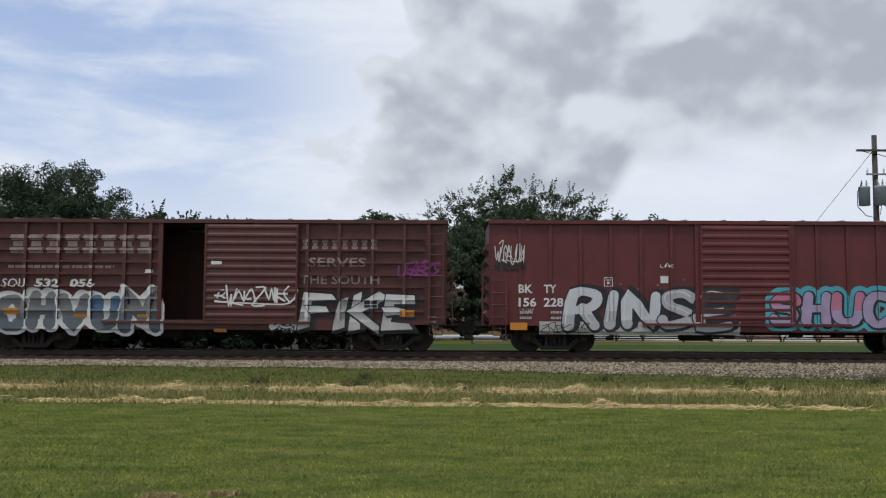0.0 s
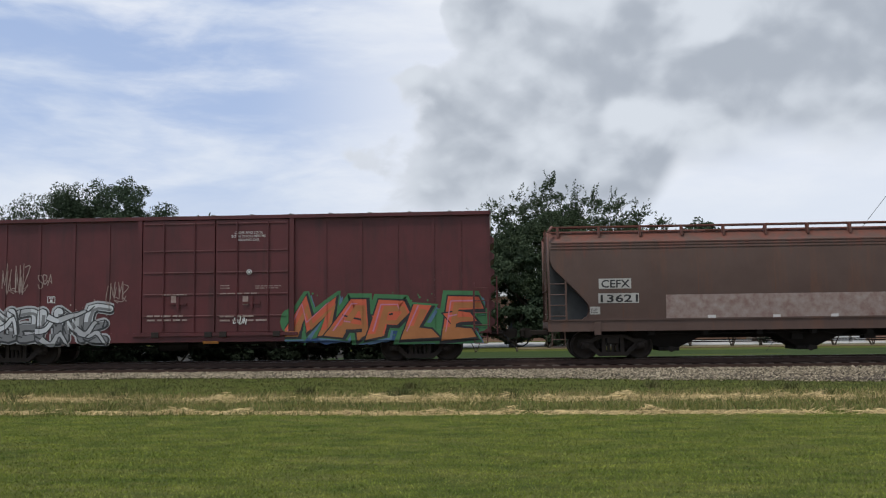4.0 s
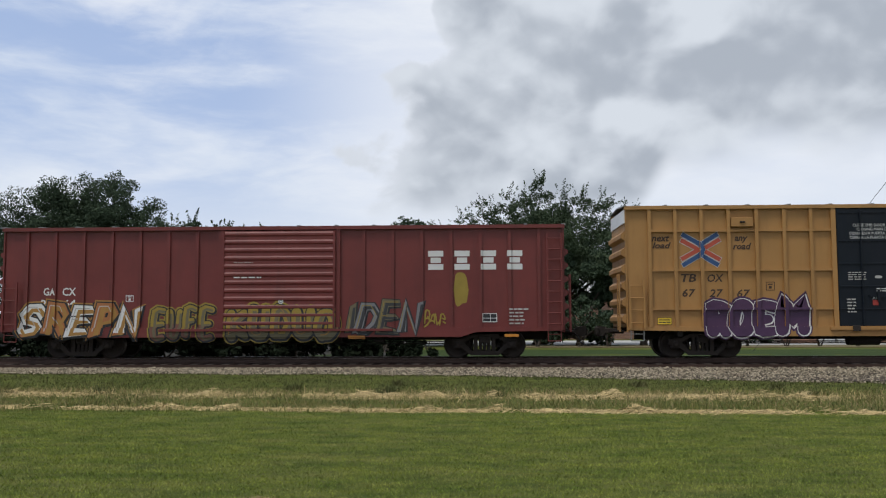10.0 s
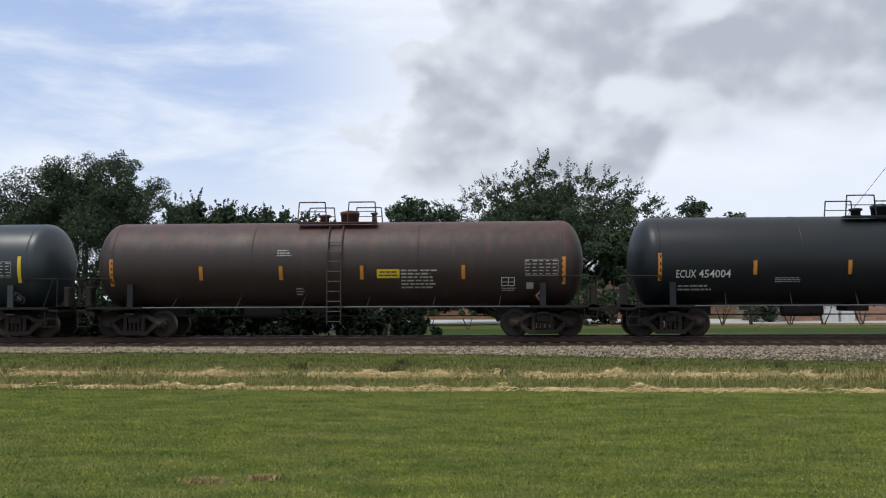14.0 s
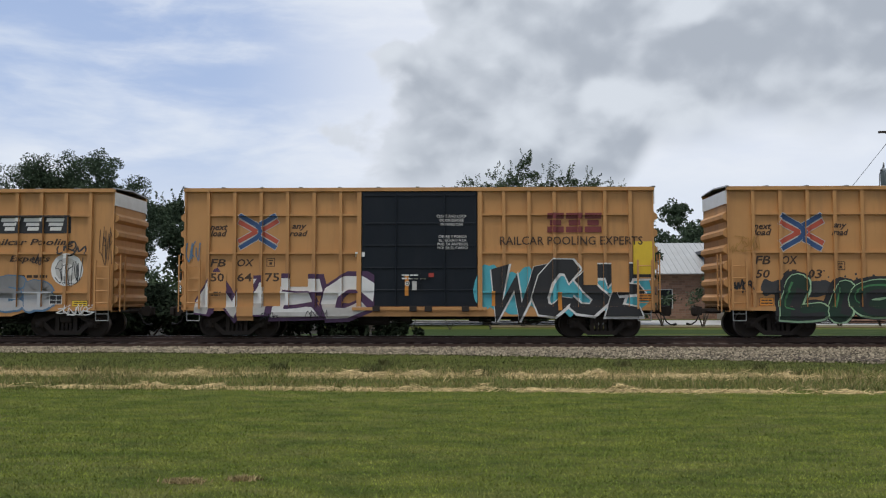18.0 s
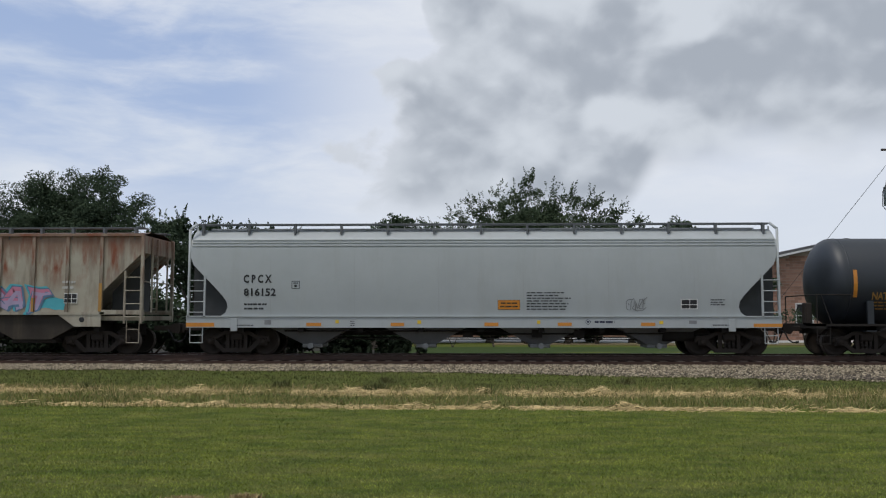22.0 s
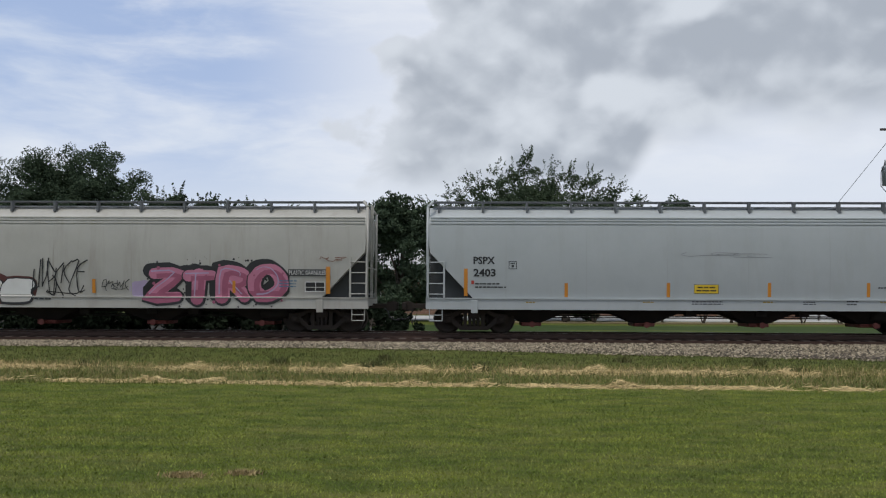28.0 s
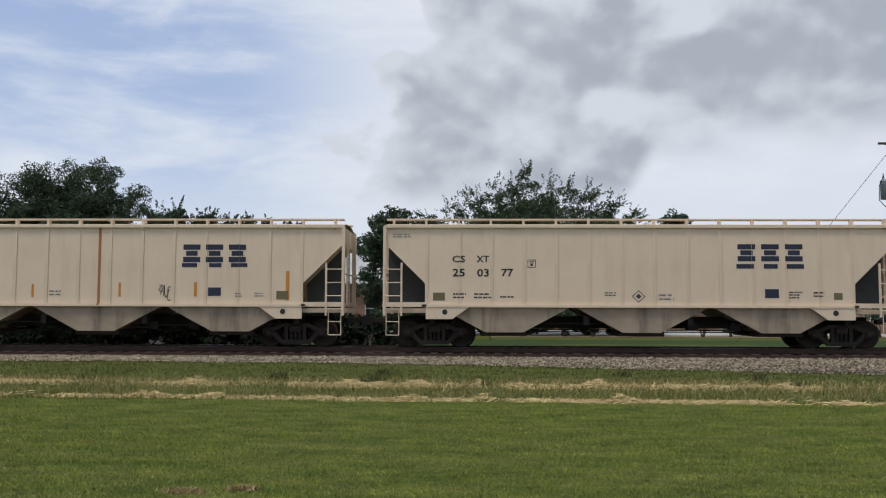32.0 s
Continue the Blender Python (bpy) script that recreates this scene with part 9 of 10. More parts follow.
T("d4", "PSPX", -7.66, 2.29, -6.95, 2.54, "black", 0, 0.02)
T("d4", "2403", -7.66, 1.88, -6.93, 2.14, "black", 0, 0.02)
Q("d4", -6.50, 2.13, -6.24, 2.39, "charcoal")
R("d4", -7.97, 1.24, -7.85, 2.14, "orange")
R("d4", -4.67, 1.22, -4.56, 1.68, "orange")
R("d4", -1.34, 1.23, -1.23, 1.70, "orange")
R("d4", 1.94, 1.25, 2.05, 1.71, "orange")
R("d4", 5.13, 1.26, 5.24, 1.72, "orange")
R("d4", 7.84, 1.26, 7.98, 2.14, "orange")
PLACARD("d4", -0.45, 1.35, 0.35, 1.65)
PANEL("d4", 6.10, 1.41, 6.58, 1.73)
B("d4", -7.60, 1.49, -6.51, 1.71, 2, "charcoal", 3, 7)
R("d4", -7.73, 1.63, -7.64, 1.75, "red")
B("d4", 5.50, 1.52, 5.87, 1.62, 1, "charcoal", 3, 4)
B("d4", 6.84, 1.45, 7.39, 1.62, 2, "charcoal", 3, 5)
B("d4", -0.54, 0.98, 0.57, 1.13, 2, "charcoal", 3, 8)
B("d4", 3.05, 0.99, 3.60, 1.13, 2, "charcoal", 3, 4)
B("d4", 4.45, 0.98, 4.85, 1.17, 2, "charcoal", 3, 4)
B("d4", -5.94, 1.01, -5.53, 1.10, 1, "mustard", 3, 4)
B("d4", -2.13, 1.03, -1.73, 1.12, 1, "mustard", 3, 4)
B("d4", 1.76, 1.04, 2.16, 1.14, 1, "mustard", 3, 4)
B("d4", 5.53, 1.06, 5.94, 1.15, 1, "mustard", 3, 4)
TAG("d4", -0.88, 2.55, 1.72, 2.69, "mid_grey", 47, 0.012, 3)
R("d5", -6.92, 2.22, -6.47, 2.56, "mid_grey", "patch")
T("d5", "DOWX", -7.62, 2.24, -6.89, 2.50, "charcoal", 0, 0.02)
T("d5", "21810", -7.62, 1.84, -6.81, 2.09, "black", 0, 0.02)
Q("d5", -6.09, 2.05, -5.83, 2.29, "charcoal")
B("d5", -7.61, 1.28, -6.90, 1.49, 2, "charcoal", 3, 6)
R("d5", -7.93, 1.23, -7.64, 1.90, "red", "patch", "red sprayed patch")
R("d5", -7.65, 1.27, -5.96, 1.83, "dull_white", "patch")
BLOB("d5", -6.14, 0.89, -1.85, 1.94, "oxide", 19, 10)
PIECE("d5", -6.15, 0.86, -2.00, 1.92, "HOTE", ["white", "white"], "black", "oxide", 141, 0.42, 0.12, None, False, True, fade=("dull_white", 0.3), edge_w=0.13, halo_w=0.05)
TAG("d5", -2.03, 1.21, -0.27, 2.33, "black", 48, 0.04, 7)
TAG("d5", 0.29, 1.40, 1.21, 1.77, "charcoal", 49, 0.025, 5)
BLOB("d5", 1.25, 1.05, 2.30, 1.80, "lilac", 20, 16)
PIECE("d5", 1.91, 0.84, 6.41, 2.34, "ZTRO", ["pink", "pink"], "black", None, 142, 0.40, 0.08, "lilac", False, True, drop=(-0.14, 0.10, "black"), mist=("black", 260), fade=("rose", 0.30), dots=("rose", 16, 0.03, 0.06), shade="rose", edge_w=0.12)
R("d5", 6.57, 1.88, 7.85, 2.10, "charcoal", "patch")
T("d5", "PLASTIC GRANULES", 6.60, 1.92, 7.81, 2.06, "white")
PANEL("d5", 7.12, 1.36, 7.79, 1.69)
R("d5", -7.82, 1.90, -7.73, 2.18, "orange")
R("d5", 0.01, 1.29, 0.12, 1.75, "orange")
R("d5", 7.82, 1.29, 7.96, 2.19, "orange")
R("d5", 4.71, 1.31, 4.81, 1.71, "orange")
TAG("d5", 7.56, 2.38, 8.35, 2.52, "brick_brown", 50, 0.02, 3)
B("d5", 6.27, 1.49, 6.91, 1.77, 3, "slate_blue", 3, 5)
R("d5", -8.53, 1.08, -8.27, 1.23, "mid_grey")
B("d5", -1.90, 1.04, -1.34, 1.17, 1, "charcoal", 3, 4)
T("d6", "AMCX", -7.86, 2.46, -6.81, 2.72, "black", 0, 0.02)
T("d6", "104615", -7.89, 1.99, -6.72, 2.25, "black", 0, 0.02)
TAG("d6", -8.00, 1.62, -6.91, 1.99, "charcoal", 51, 0.03, 5)
B("d6", -7.85, 1.45, -6.87, 1.67, 2, "charcoal", 3, 6)
R("d6", -6.86, 1.46, -6.25, 1.76, "slate_blue", "patch")
Q("d6", -6.23, 2.19, -5.95, 2.47, "charcoal")
TAG("d6", -6.63, 1.91, -5.69, 2.13, "charcoal", 52, 0.025, 5)
B("d6", -6.19, 1.46, -5.55, 1.61, 1, "charcoal", 3, 6)
PIECE("d6", -5.61, 0.88, 1.20, 2.72, "RUBEL", ["rose", "rose", "rose"], "dull_white", "charcoal", 151, 0.42, 0.3, None, False, True, drop=(-0.16, 0.18, "teal"), fade=("pink", 0.3), dots=("pink", 26, 0.05, 0.12), edge_w=0.06, halo_w=0.05)
PIECE("d6", 1.24, 0.96, 6.62, 2.61, 5, ["grey"], "mid_grey", None, 152, 0.30, 0.1, None, 0.025)
TAG("d6", 5.33, 2.15, 5.94, 2.52, "charcoal", 53, 0.03, 4)
PANEL("d6", 6.74, 1.50, 7.31, 1.83)
R("d6", -8.45, 1.41, -8.31, 2.25, "orange")
R("d6", 8.30, 1.38, 8.46, 2.33, "orange")
R("d6", 2.93, 1.42, 3.03, 1.84, "orange")
R("d6", 5.78, 1.41, 5.88, 1.83, "orange")
R("d6", -5.53, 1.42, -5.42, 1.91, "orange")
TAG("d6", 6.88, 0.95, 8.63, 1.27, "charcoal", 54, 0.035, 9)
TAG("d6", -8.03, 0.98, -6.90, 1.16, "red", 55, 0.02, 6)
TAG("d6", -6.71, 0.98, -6.14, 1.24, "charcoal", 56, 0.02, 4)
B("d6", 7.37, 1.72, 7.93, 2.09, 2, "charcoal", 3, 4)
B("d6", 4.95, 0.95, 5.56, 1.21, 3, "charcoal", 3, 4)
R("d6", -6.10, 0.98, -5.96, 1.12, "lemon")
R("d6", -2.02, 1.04, -1.87, 1.19, "lemon")
R("d6", 1.89, 1.03, 2.04, 1.18, "lemon")
R("d6", 5.87, 1.02, 6.02, 1.17, "lemon")
TAG("d6", 7.95, 1.50, 8.33, 1.90, "charcoal", 57, 0.02, 3)
BLOCKS("d7", 3.14, 2.87, 5.44, 3.43, 3, "navy", 0.25)
R("d7", 3.19, 2.63, 3.75, 2.78, "navy")
R("d7", 4.08, 2.63, 4.53, 2.78, "navy")
R("d7", 4.81, 2.63, 5.38, 2.78, "navy")
T("d7", "CS", -6.11, 2.82, -5.68, 3.04, "black", 0, 0.01)
T("d7", "XT", -5.31, 2.82, -4.90, 3.04, "black", 0, 0.01)
T("d7", "25", -6.10, 2.35, -5.69, 2.61, "black", 0, 0.01)
T("d7", "03", -5.29, 2.35, -4.90, 2.61, "black", 0, 0.01)
T("d7", "77", -4.49, 2.35, -4.10, 2.61, "black", 0, 0.01)
Q("d7", -3.63, 2.65, -3.36, 2.91, "charcoal")
B("d7", -6.08, 1.62, -5.62, 1.84, 2, "charcoal", 3, 3)
B("d7", -5.39, 1.62, -4.79, 1.84, 2, "charcoal", 3, 4)
B("d7", -4.54, 1.64, -4.07, 1.75, 1, "charcoal", 3, 4)
DIAMOND("d7", -0.23, 1.51, 0.22, 1.91, "cream", "charcoal")
R("d7", 4.10, 1.67, 4.55, 1.96, "navy")
B("d7", 4.88, 1.65, 5.32, 1.91, 3, "charcoal", 3, 3)
B("d7", 5.67, 1.69, 6.06, 1.91, 2, "charcoal", 3, 3)
B("d7", -1.11, 1.72, -0.66, 1.87, 2, "charcoal", 3, 3)
B("d7", 0.66, 1.57, 1.17, 1.83, 2, "mid_grey", 3, 2)
R("d7", -6.74, 1.56, -6.35, 1.82, "khaki")
R("d7", 6.32, 1.62, 6.60, 1.84, "khaki")
B("d7", -8.08, 3.63, -7.32, 3.78, 2, "mid_grey", 3, 4)
BLOCKS("d8", 2.89, 2.81, 5.18, 3.40, 3, "navy", 0.25)
R("d8", 2.95, 2.64, 3.46, 2.78, "navy")
R("d8", 3.86, 2.64, 4.27, 2.78, "navy")
R("d8", 4.59, 2.65, 5.14, 2.78, "navy")
R("d8", 3.84, 1.69, 4.27, 1.97, "navy")
R("d8", -2.09, 1.64, -2.01, 2.07, "orange")
R("d8", 0.84, 1.66, 0.92, 2.13, "orange")
R("d8", 3.37, 1.67, 3.47, 2.14, "orange")
R("d8", 6.43, 1.55, 6.55, 2.52, "orange")
R("d8", 0.13, 1.38, 0.22, 3.96, "burnt_orange", "rust_streak", "long brown rust streak")
TAG("d8", 2.16, 1.61, 2.57, 2.06, "charcoal", 58, 0.025, 4)
B("d8", 4.74, 1.65, 5.02, 1.82, 2, "mid_grey", 3, 3)
B("d8", 5.40, 1.66, 5.77, 1.83, 2, "mid_grey", 3, 3)
B("d8", -1.48, 1.68, -1.07, 1.90, 2, "mid_grey", 3, 2)
R("d8", 6.12, 1.58, 6.52, 1.86, "khaki")


# ---- planting ----
def leaf_cloud(rng, centres, radii, count, size, squash=0.8):
    """Small bent leaf sprays filling lumpy clumps; more of them toward the clumps' skins."""
    # each clump breaks into smaller sprays, so that no clump reads as a ball
    cs, rs = [], []
    for c, r in zip(centres, radii):
        for _ in range(12):
            d = rng.normal(size=3)
            d /= np.linalg.norm(d)
            cs.append(np.array(c) + d * r * rng.uniform(0.3, 1.05) * np.array([1.15, 1.1, 0.75]))
            rs.append(r * rng.uniform(0.22, 0.55))
    centres, radii = cs, rs
    w = np.array([r ** 2.2 for r in radii])
    pick = rng.choice(len(centres), count, p=w / w.sum())
    c = np.array(centres)[pick]
    r = np.array(radii)[pick]
    d = rng.normal(size=(count, 3))
    d /= np.linalg.norm(d, axis=1)[:, None]
    rad = r * rng.uniform(0.35, 1.06, count) ** 0.6
    p = c + d * rad[:, None] * np.array([1, 1, squash])
    a = rng.normal(size=(count, 3))
    a /= np.linalg.norm(a, axis=1)[:, None]
    b = np.cross(a, rng.normal(size=(count, 3)))
    b /= np.linalg.norm(b, axis=1)[:, None]
    s = size * rng.uniform(0.45, 1.25, count)[:, None]
    v = np.stack([p - a * s, p + b * s * 0.55 + a * s * 0.1, p + a * s, p - b * s * 0.5 - a * s * 0.15], 1).reshape(-1, 3)
    f = np.arange(count * 4).reshape(-1, 4)
    return v.tolist(), f.tolist()


def limb(bm, p, q, r0, r1, rng, bends=3):
    p, q = Vector(p), Vector(q)
    last, lr = p, r0
    for i in range(1, bends + 1):
        u = i / bends
        cur = p.lerp(q, u) + Vector(rng.normal(0, 0.06 * (q - p).length / bends, 3)) * (1 if i < bends else 0)
        r = r0 + (r1 - r0) * u
        rod(bm, last, cur, lr, r, n=7)
        last, lr = cur, r


def tree(name, label, x, y, height, spread_x, spread_y, clumps, leaves, leaf, mat, seed, crown_from=0.35, gaps=0.85, trunk=0.35, lumps=None, fill=26, sprays=0):
    rng = np.random.RandomState(seed)
    t = thing(name, label, "tree", pose(x, y, 0))
    cs, rs = [], []
    if lumps:
        for lx, lz, lr in lumps:
            cs.append((lx, rng.uniform(-0.4, 0.4) * spread_y, lz))
            rs.append(lr)
        # clumps inside the crown, between the outer ones
        for _ in range(fill):
            i, j = rng.choice(len(lumps), 2, replace=False)
            u = rng.uniform(0.3, 0.7)
            a, b = lumps[i], lumps[j]
            cs.append((a[0] + (b[0] - a[0]) * u, rng.uniform(-0.3, 0.3) * spread_y, (a[1] + (b[1] - a[1]) * u) * rng.uniform(0.85, 0.97)))
            rs.append(0.5 * (a[2] + b[2]) * rng.uniform(0.7, 1.0))
    for i in range(clumps):
        a = rng.uniform(0, 2 * math.pi)
        h = rng.uniform(crown_from, 0.93)
        u = (h - crown_from) / (1 - crown_from)
        wide = math.sin(math.pi * min(1.0, 0.18 + 0.78 * u)) ** 0.7
        k = rng.uniform(0.25, 1.0) ** 0.6 * gaps
        cs.append((math.cos(a) * spread_x * wide * k, math.sin(a) * spread_y * wide * k, height * h))
        rs.append(rng.uniform(0.09, 0.17) * height * (1.0 - 0.35 * u))
    bm = bmesh.new()
    fork = height * crown_from * 0.8
    rod(bm, (0, 0, -0.2), (0, 0, 0.3), trunk * 1.5, trunk * 1.05, 10)
    limb(bm, (0, 0, 0.3), (rng.normal(0, 0.2), 0, fork), trunk * 1.05, trunk * 0.8, rng)
    part("trunk", bm, M["bark"], t)
    big = sorted(range(len(cs)), key=lambda i: -rs[i])[:14]
    for i in big:
        bm = bmesh.new()
        limb(bm, (0, 0, fork * rng.uniform(0.8, 1.0)), cs[i], trunk * 0.42, 0.03, rng, 4)
        part("limb", bm, M["bark"], t)
    v, f = leaf_cloud(rng, cs, rs, leaves, leaf)
    if sprays:
        # outer twigs of leaves that break the outline
        w = np.array(cs) - np.array((0, 0, height * 0.55))
        pts = []
        for _ in range(sprays):
            i = rng.randint(len(cs))
            d = w[i] / (np.linalg.norm(w[i]) + 1e-6) + rng.normal(0, 0.45, 3) + np.array((0, 0, 0.25))
            d /= np.linalg.norm(d)
            a = np.array(cs[i]) + d * rs[i] * rng.uniform(0.6, 1.0)
            ln = rng.uniform(0.35, 0.95) * min(1.2, rs[i] + 0.3)
            u = rng.rand(26)[:, None]
            pts.append(a + d * ln * u + rng.normal(0, 0.075, (26, 3)) * (1.25 - u))
        p = np.concatenate(pts)
        m = len(p)
        a = rng.normal(size=(m, 3))
        a /= np.linalg.norm(a, axis=1)[:, None]
        b = np.cross(a, rng.normal(size=(m, 3)))
        b /= np.linalg.norm(b, axis=1)[:, None]
        s = leaf * rng.uniform(0.45, 1.1, m)[:, None]
        f += (np.arange(m * 4).reshape(-1, 4) + len(v)).tolist()
        v += np.stack([p - a * s, p + b * s * 0.55, p + a * s, p - b * s * 0.5], 1).reshape(-1, 3).tolist()
    from_lists("crown", v, f, mat, t)
    return t


def shrub_row():
    rng = np.random.RandomState(31)
    k = 0
    for i in range(22):
        x = -5.0 + i * 2.15 + rng.uniform(-0.35, 0.35)
        y = (49.5 if x < 2.0 else 54.5) + rng.uniform(-0.5, 0.5)
        big = x > 2.0
        h = rng.uniform(1.9, 2.6) if big else rng.uniform(1.0, 1.4)
        s = thing("crape_shrub", "small many-stemmed shrub in a row beside the pale road" if big else "thin young shrub on the lawn", "shrub", pose(x, y, 0), "shrubs along the road")
        cs, rs = [], []
        for j in range(4 if big else 3):
            bm = bmesh.new()
            a = rng.uniform(0, 6.28)
            top = Vector((math.cos(a) * 0.45 * h * 0.6, math.sin(a) * 0.4 * h * 0.6, h * 0.55))
            limb(bm, (rng.normal(0, 0.05), 0, -0.05), top, 0.05 if big else 0.028, 0.018, rng, 3)
            part("stem", bm, M["bark"], s)
            cs.append(tuple(top + Vector((0, 0, 0.25 * h))))
            rs.append((0.40 if big else 0.22) * h * rng.uniform(0.7, 1.0))
        v, f = leaf_cloud(rng, cs, rs, 420 if big else 160, 0.10)
        from_lists("crown", v, f, M["leaf"], s)


def thicket():
    """Dark undergrowth beyond the track where the lawn ends; its shade is put into the leaf colour."""
    rng = np.random.RandomState(12)
    for i in range(34):
        near = i % 2
        x = (-25.5 + i * 0.69 if near else -35 + i * 0.95) + rng.uniform(-0.4, 0.4)
        y = 37.2 + rng.uniform(0, 1.5) if near else 45.0 + rng.uniform(0, 2.5)
        h = rng.uniform(1.5, 2.0) if near else rng.uniform(2.2, 3.0)
        h *= 0.6 if i > 30 else 1
        s = thing("wild_bush", "dense dark green wild bush at the lawn's edge, shade in its leaf colour", "bush", pose(x, y, 0), "wild bushes")
        cs = [(rng.uniform(-1.0, 1.0), rng.uniform(-0.8, 0.8), h * rng.uniform(0.08, 0.8)) for _ in range(9)]
        rs = [rng.uniform(0.22, 0.36) * h for _ in cs]
        for j in range(3):
            bm = bmesh.new()
            limb(bm, (rng.normal(0, 0.2), 0, -0.05), cs[j], 0.05, 0.015, rng, 3)
            part("stem", bm, M["bark"], s)
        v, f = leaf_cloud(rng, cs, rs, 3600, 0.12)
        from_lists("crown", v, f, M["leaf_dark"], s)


def build_trees():
    tree("oak_tree", "large dark green live oak with a broad uneven crown", -26.6, 58, 10.6, 6.2, 5.0, 40, 165000, 0.084, M["leaf"], 3, 0.22, 0.85, 0.5,
         [(-4.4, 9.3, 1.5), (-2.9, 9.9, 1.4), (-1.3, 10.3, 1.35), (0.2, 10.9, 1.3), (1.0, 11.2, 1.2), (1.9, 11.0, 1.2), (3.0, 10.0, 1.25), (4.3, 8.9, 1.3), (5.4, 7.8, 1.2), (6.4, 6.8, 1.0), (-6.2, 7.6, 1.4), (0.0, 8.2, 2.2), (-2.4, 7.3, 2.4), (2.4, 7.4, 2.1), (-4.8, 6.6, 2.1), (4.4, 5.4, 1.9), (0.6, 5.5, 2.6), (-3.0, 5.0, 2.4)], fill=52)
    tree("oak_tree", "broad green oak partly hidden behind the larger oak", -22.0, 70, 9.2, 5.2, 4.0, 36, 42000, 0.14, M["leaf"], 4, 0.12, 1.0, 0.35, [(-3.0, 8.6, 1.0), (-1.2, 8.9, 0.9), (0.8, 8.4, 0.9), (2.6, 8.0, 0.8), (4.2, 7.4, 0.8), (5.4, 6.8, 0.7)], fill=8, sprays=500)
    tree("oak_tree", "green oak behind the undergrowth", -17.4, 72, 8.6, 4.6, 3.2, 36, 40000, 0.14, M["leaf"], 5, 0.08, 1.0, 0.3, [(-2.6, 7.8, 0.8), (-0.8, 8.2, 0.8), (1.0, 7.9, 0.7), (2.8, 7.8, 0.7), (4.4, 7.3, 0.6)], fill=8, sprays=500)
    tree("distant_tree", "pale green tree far beyond the lawn", -15.6, 95, 10.3, 4.5, 4.0, 22, 6000, 0.24, M["leaf_far"], 6, 0.15, 0.95, 0.3)
    tree("distant_tree", "pale green tree far beyond the lawn", -9.0, 110, 11.6, 5.5, 4.0, 22, 6000, 0.26, M["leaf_far"], 7, 0.15, 0.95, 0.3)
    tree("elm_tree", "light spreading tree with airy sprays of leaves", 4.0, 60, 9.0, 7.4, 5.0, 26, 160000, 0.080, M["leaf_light"], 8, 0.22, 0.95, 0.4,
         [(-6.3, 7.6, 0.85), (-7.6, 7.3, 0.75), (-4.6, 8.3, 0.85), (-3.2, 8.9, 0.8), (-1.9, 9.3, 0.85), (0.0, 10.1, 0.75), (-0.7, 9.7, 0.8), (1.4, 9.6, 0.85), (2.8, 9.4, 0.8), (4.2, 9.3, 0.8), (5.8, 8.6, 0.75), (7.2, 7.8, 0.65), (8.2, 6.9, 0.55), (-2.2, 7.0, 1.8), (1.2, 7.3, 1.9), (3.8, 7.1, 1.8), (6.0, 6.2, 1.5), (-5.0, 6.1, 1.5), (0.0, 4.6, 2.2), (3.8, 4.8, 2.0), (-3.4, 4.4, 1.8), (-2.6, 5.6, 1.5), (5.4, 5.0, 1.4)], fill=44, sprays=1200)
    tree("elm_tree", "green tree filling the gap beside the airy one", -4.2, 57, 8.2, 3.2, 3.0, 40, 46000, 0.115, M["leaf"], 18, 0.12, 0.95, 0.3, [(-1.5, 7.4, 0.6), (0.4, 7.6, 0.7), (-0.4, 5.0, 1.6)])
    tree("elm_tree", "dense dark tree under the airy crown", 1.4, 58.5, 6.6, 3.0, 2.4, 40, 34000, 0.13, M["leaf"], 41, 0.06, 0.95, 0.25)
    tree("elm_tree", "dark lower tree among the crowns", 6.4, 57, 6.3, 3.3, 2.6, 40, 30000, 0.13, M["leaf"], 19, 0.10, 0.95, 0.25)
    tree("elm_tree", "dark low tree beside the airy crown", 10.6, 58, 6.4, 2.0, 2.0, 26, 16000, 0.13, M["leaf"], 29, 0.12, 0.95, 0.22)
    tree("yard_tree", "dark green tree beside the gabled brick building", 19.6, 61.5, 6.7, 1.4, 1.3, 24, 14000, 0.12, M["leaf"], 31, 0.10, 0.95, 0.16)
    tree("oak_tree", "dark round-topped tree behind the metal roof", 23.4, 92, 12.1, 4.3, 3.2, 46, 30000, 0.17, M["leaf"], 9, 0.12, 0.92, 0.35)
    tree("oak_tree", "low dark tree behind the metal roof", 27.0, 95, 10.6, 3.2, 2.6, 26, 12000, 0.19, M["leaf"], 10, 0.25, 0.92, 0.3)
    tree("yard_tree", "slim dark green tree close to the brick building", 19.2, 66, 6.2, 1.5, 1.5, 14, 5000, 0.14, M["leaf"], 11, 0.2, 0.95, 0.18)
    # far woods that close the view
    rng = np.random.RandomState(77)
    cs, rs = [], []
    for i in range(900):
        a = rng.uniform(-180, 180)
        dist = rng.uniform(190, 260)
        cs.append((dist * math.sin(radians(a)), dist * math.cos(radians(a)), rng.uniform(1.0, 8.0)))
        rs.append(rng.uniform(3.0, 5.0))
    v, f = leaf_cloud(rng, cs, rs, 48000, 0.9)
    tagged(from_lists("far_woods", v, f, M["leaf_far"]), "low line of far dark green woods", "woods", kind="stuff")


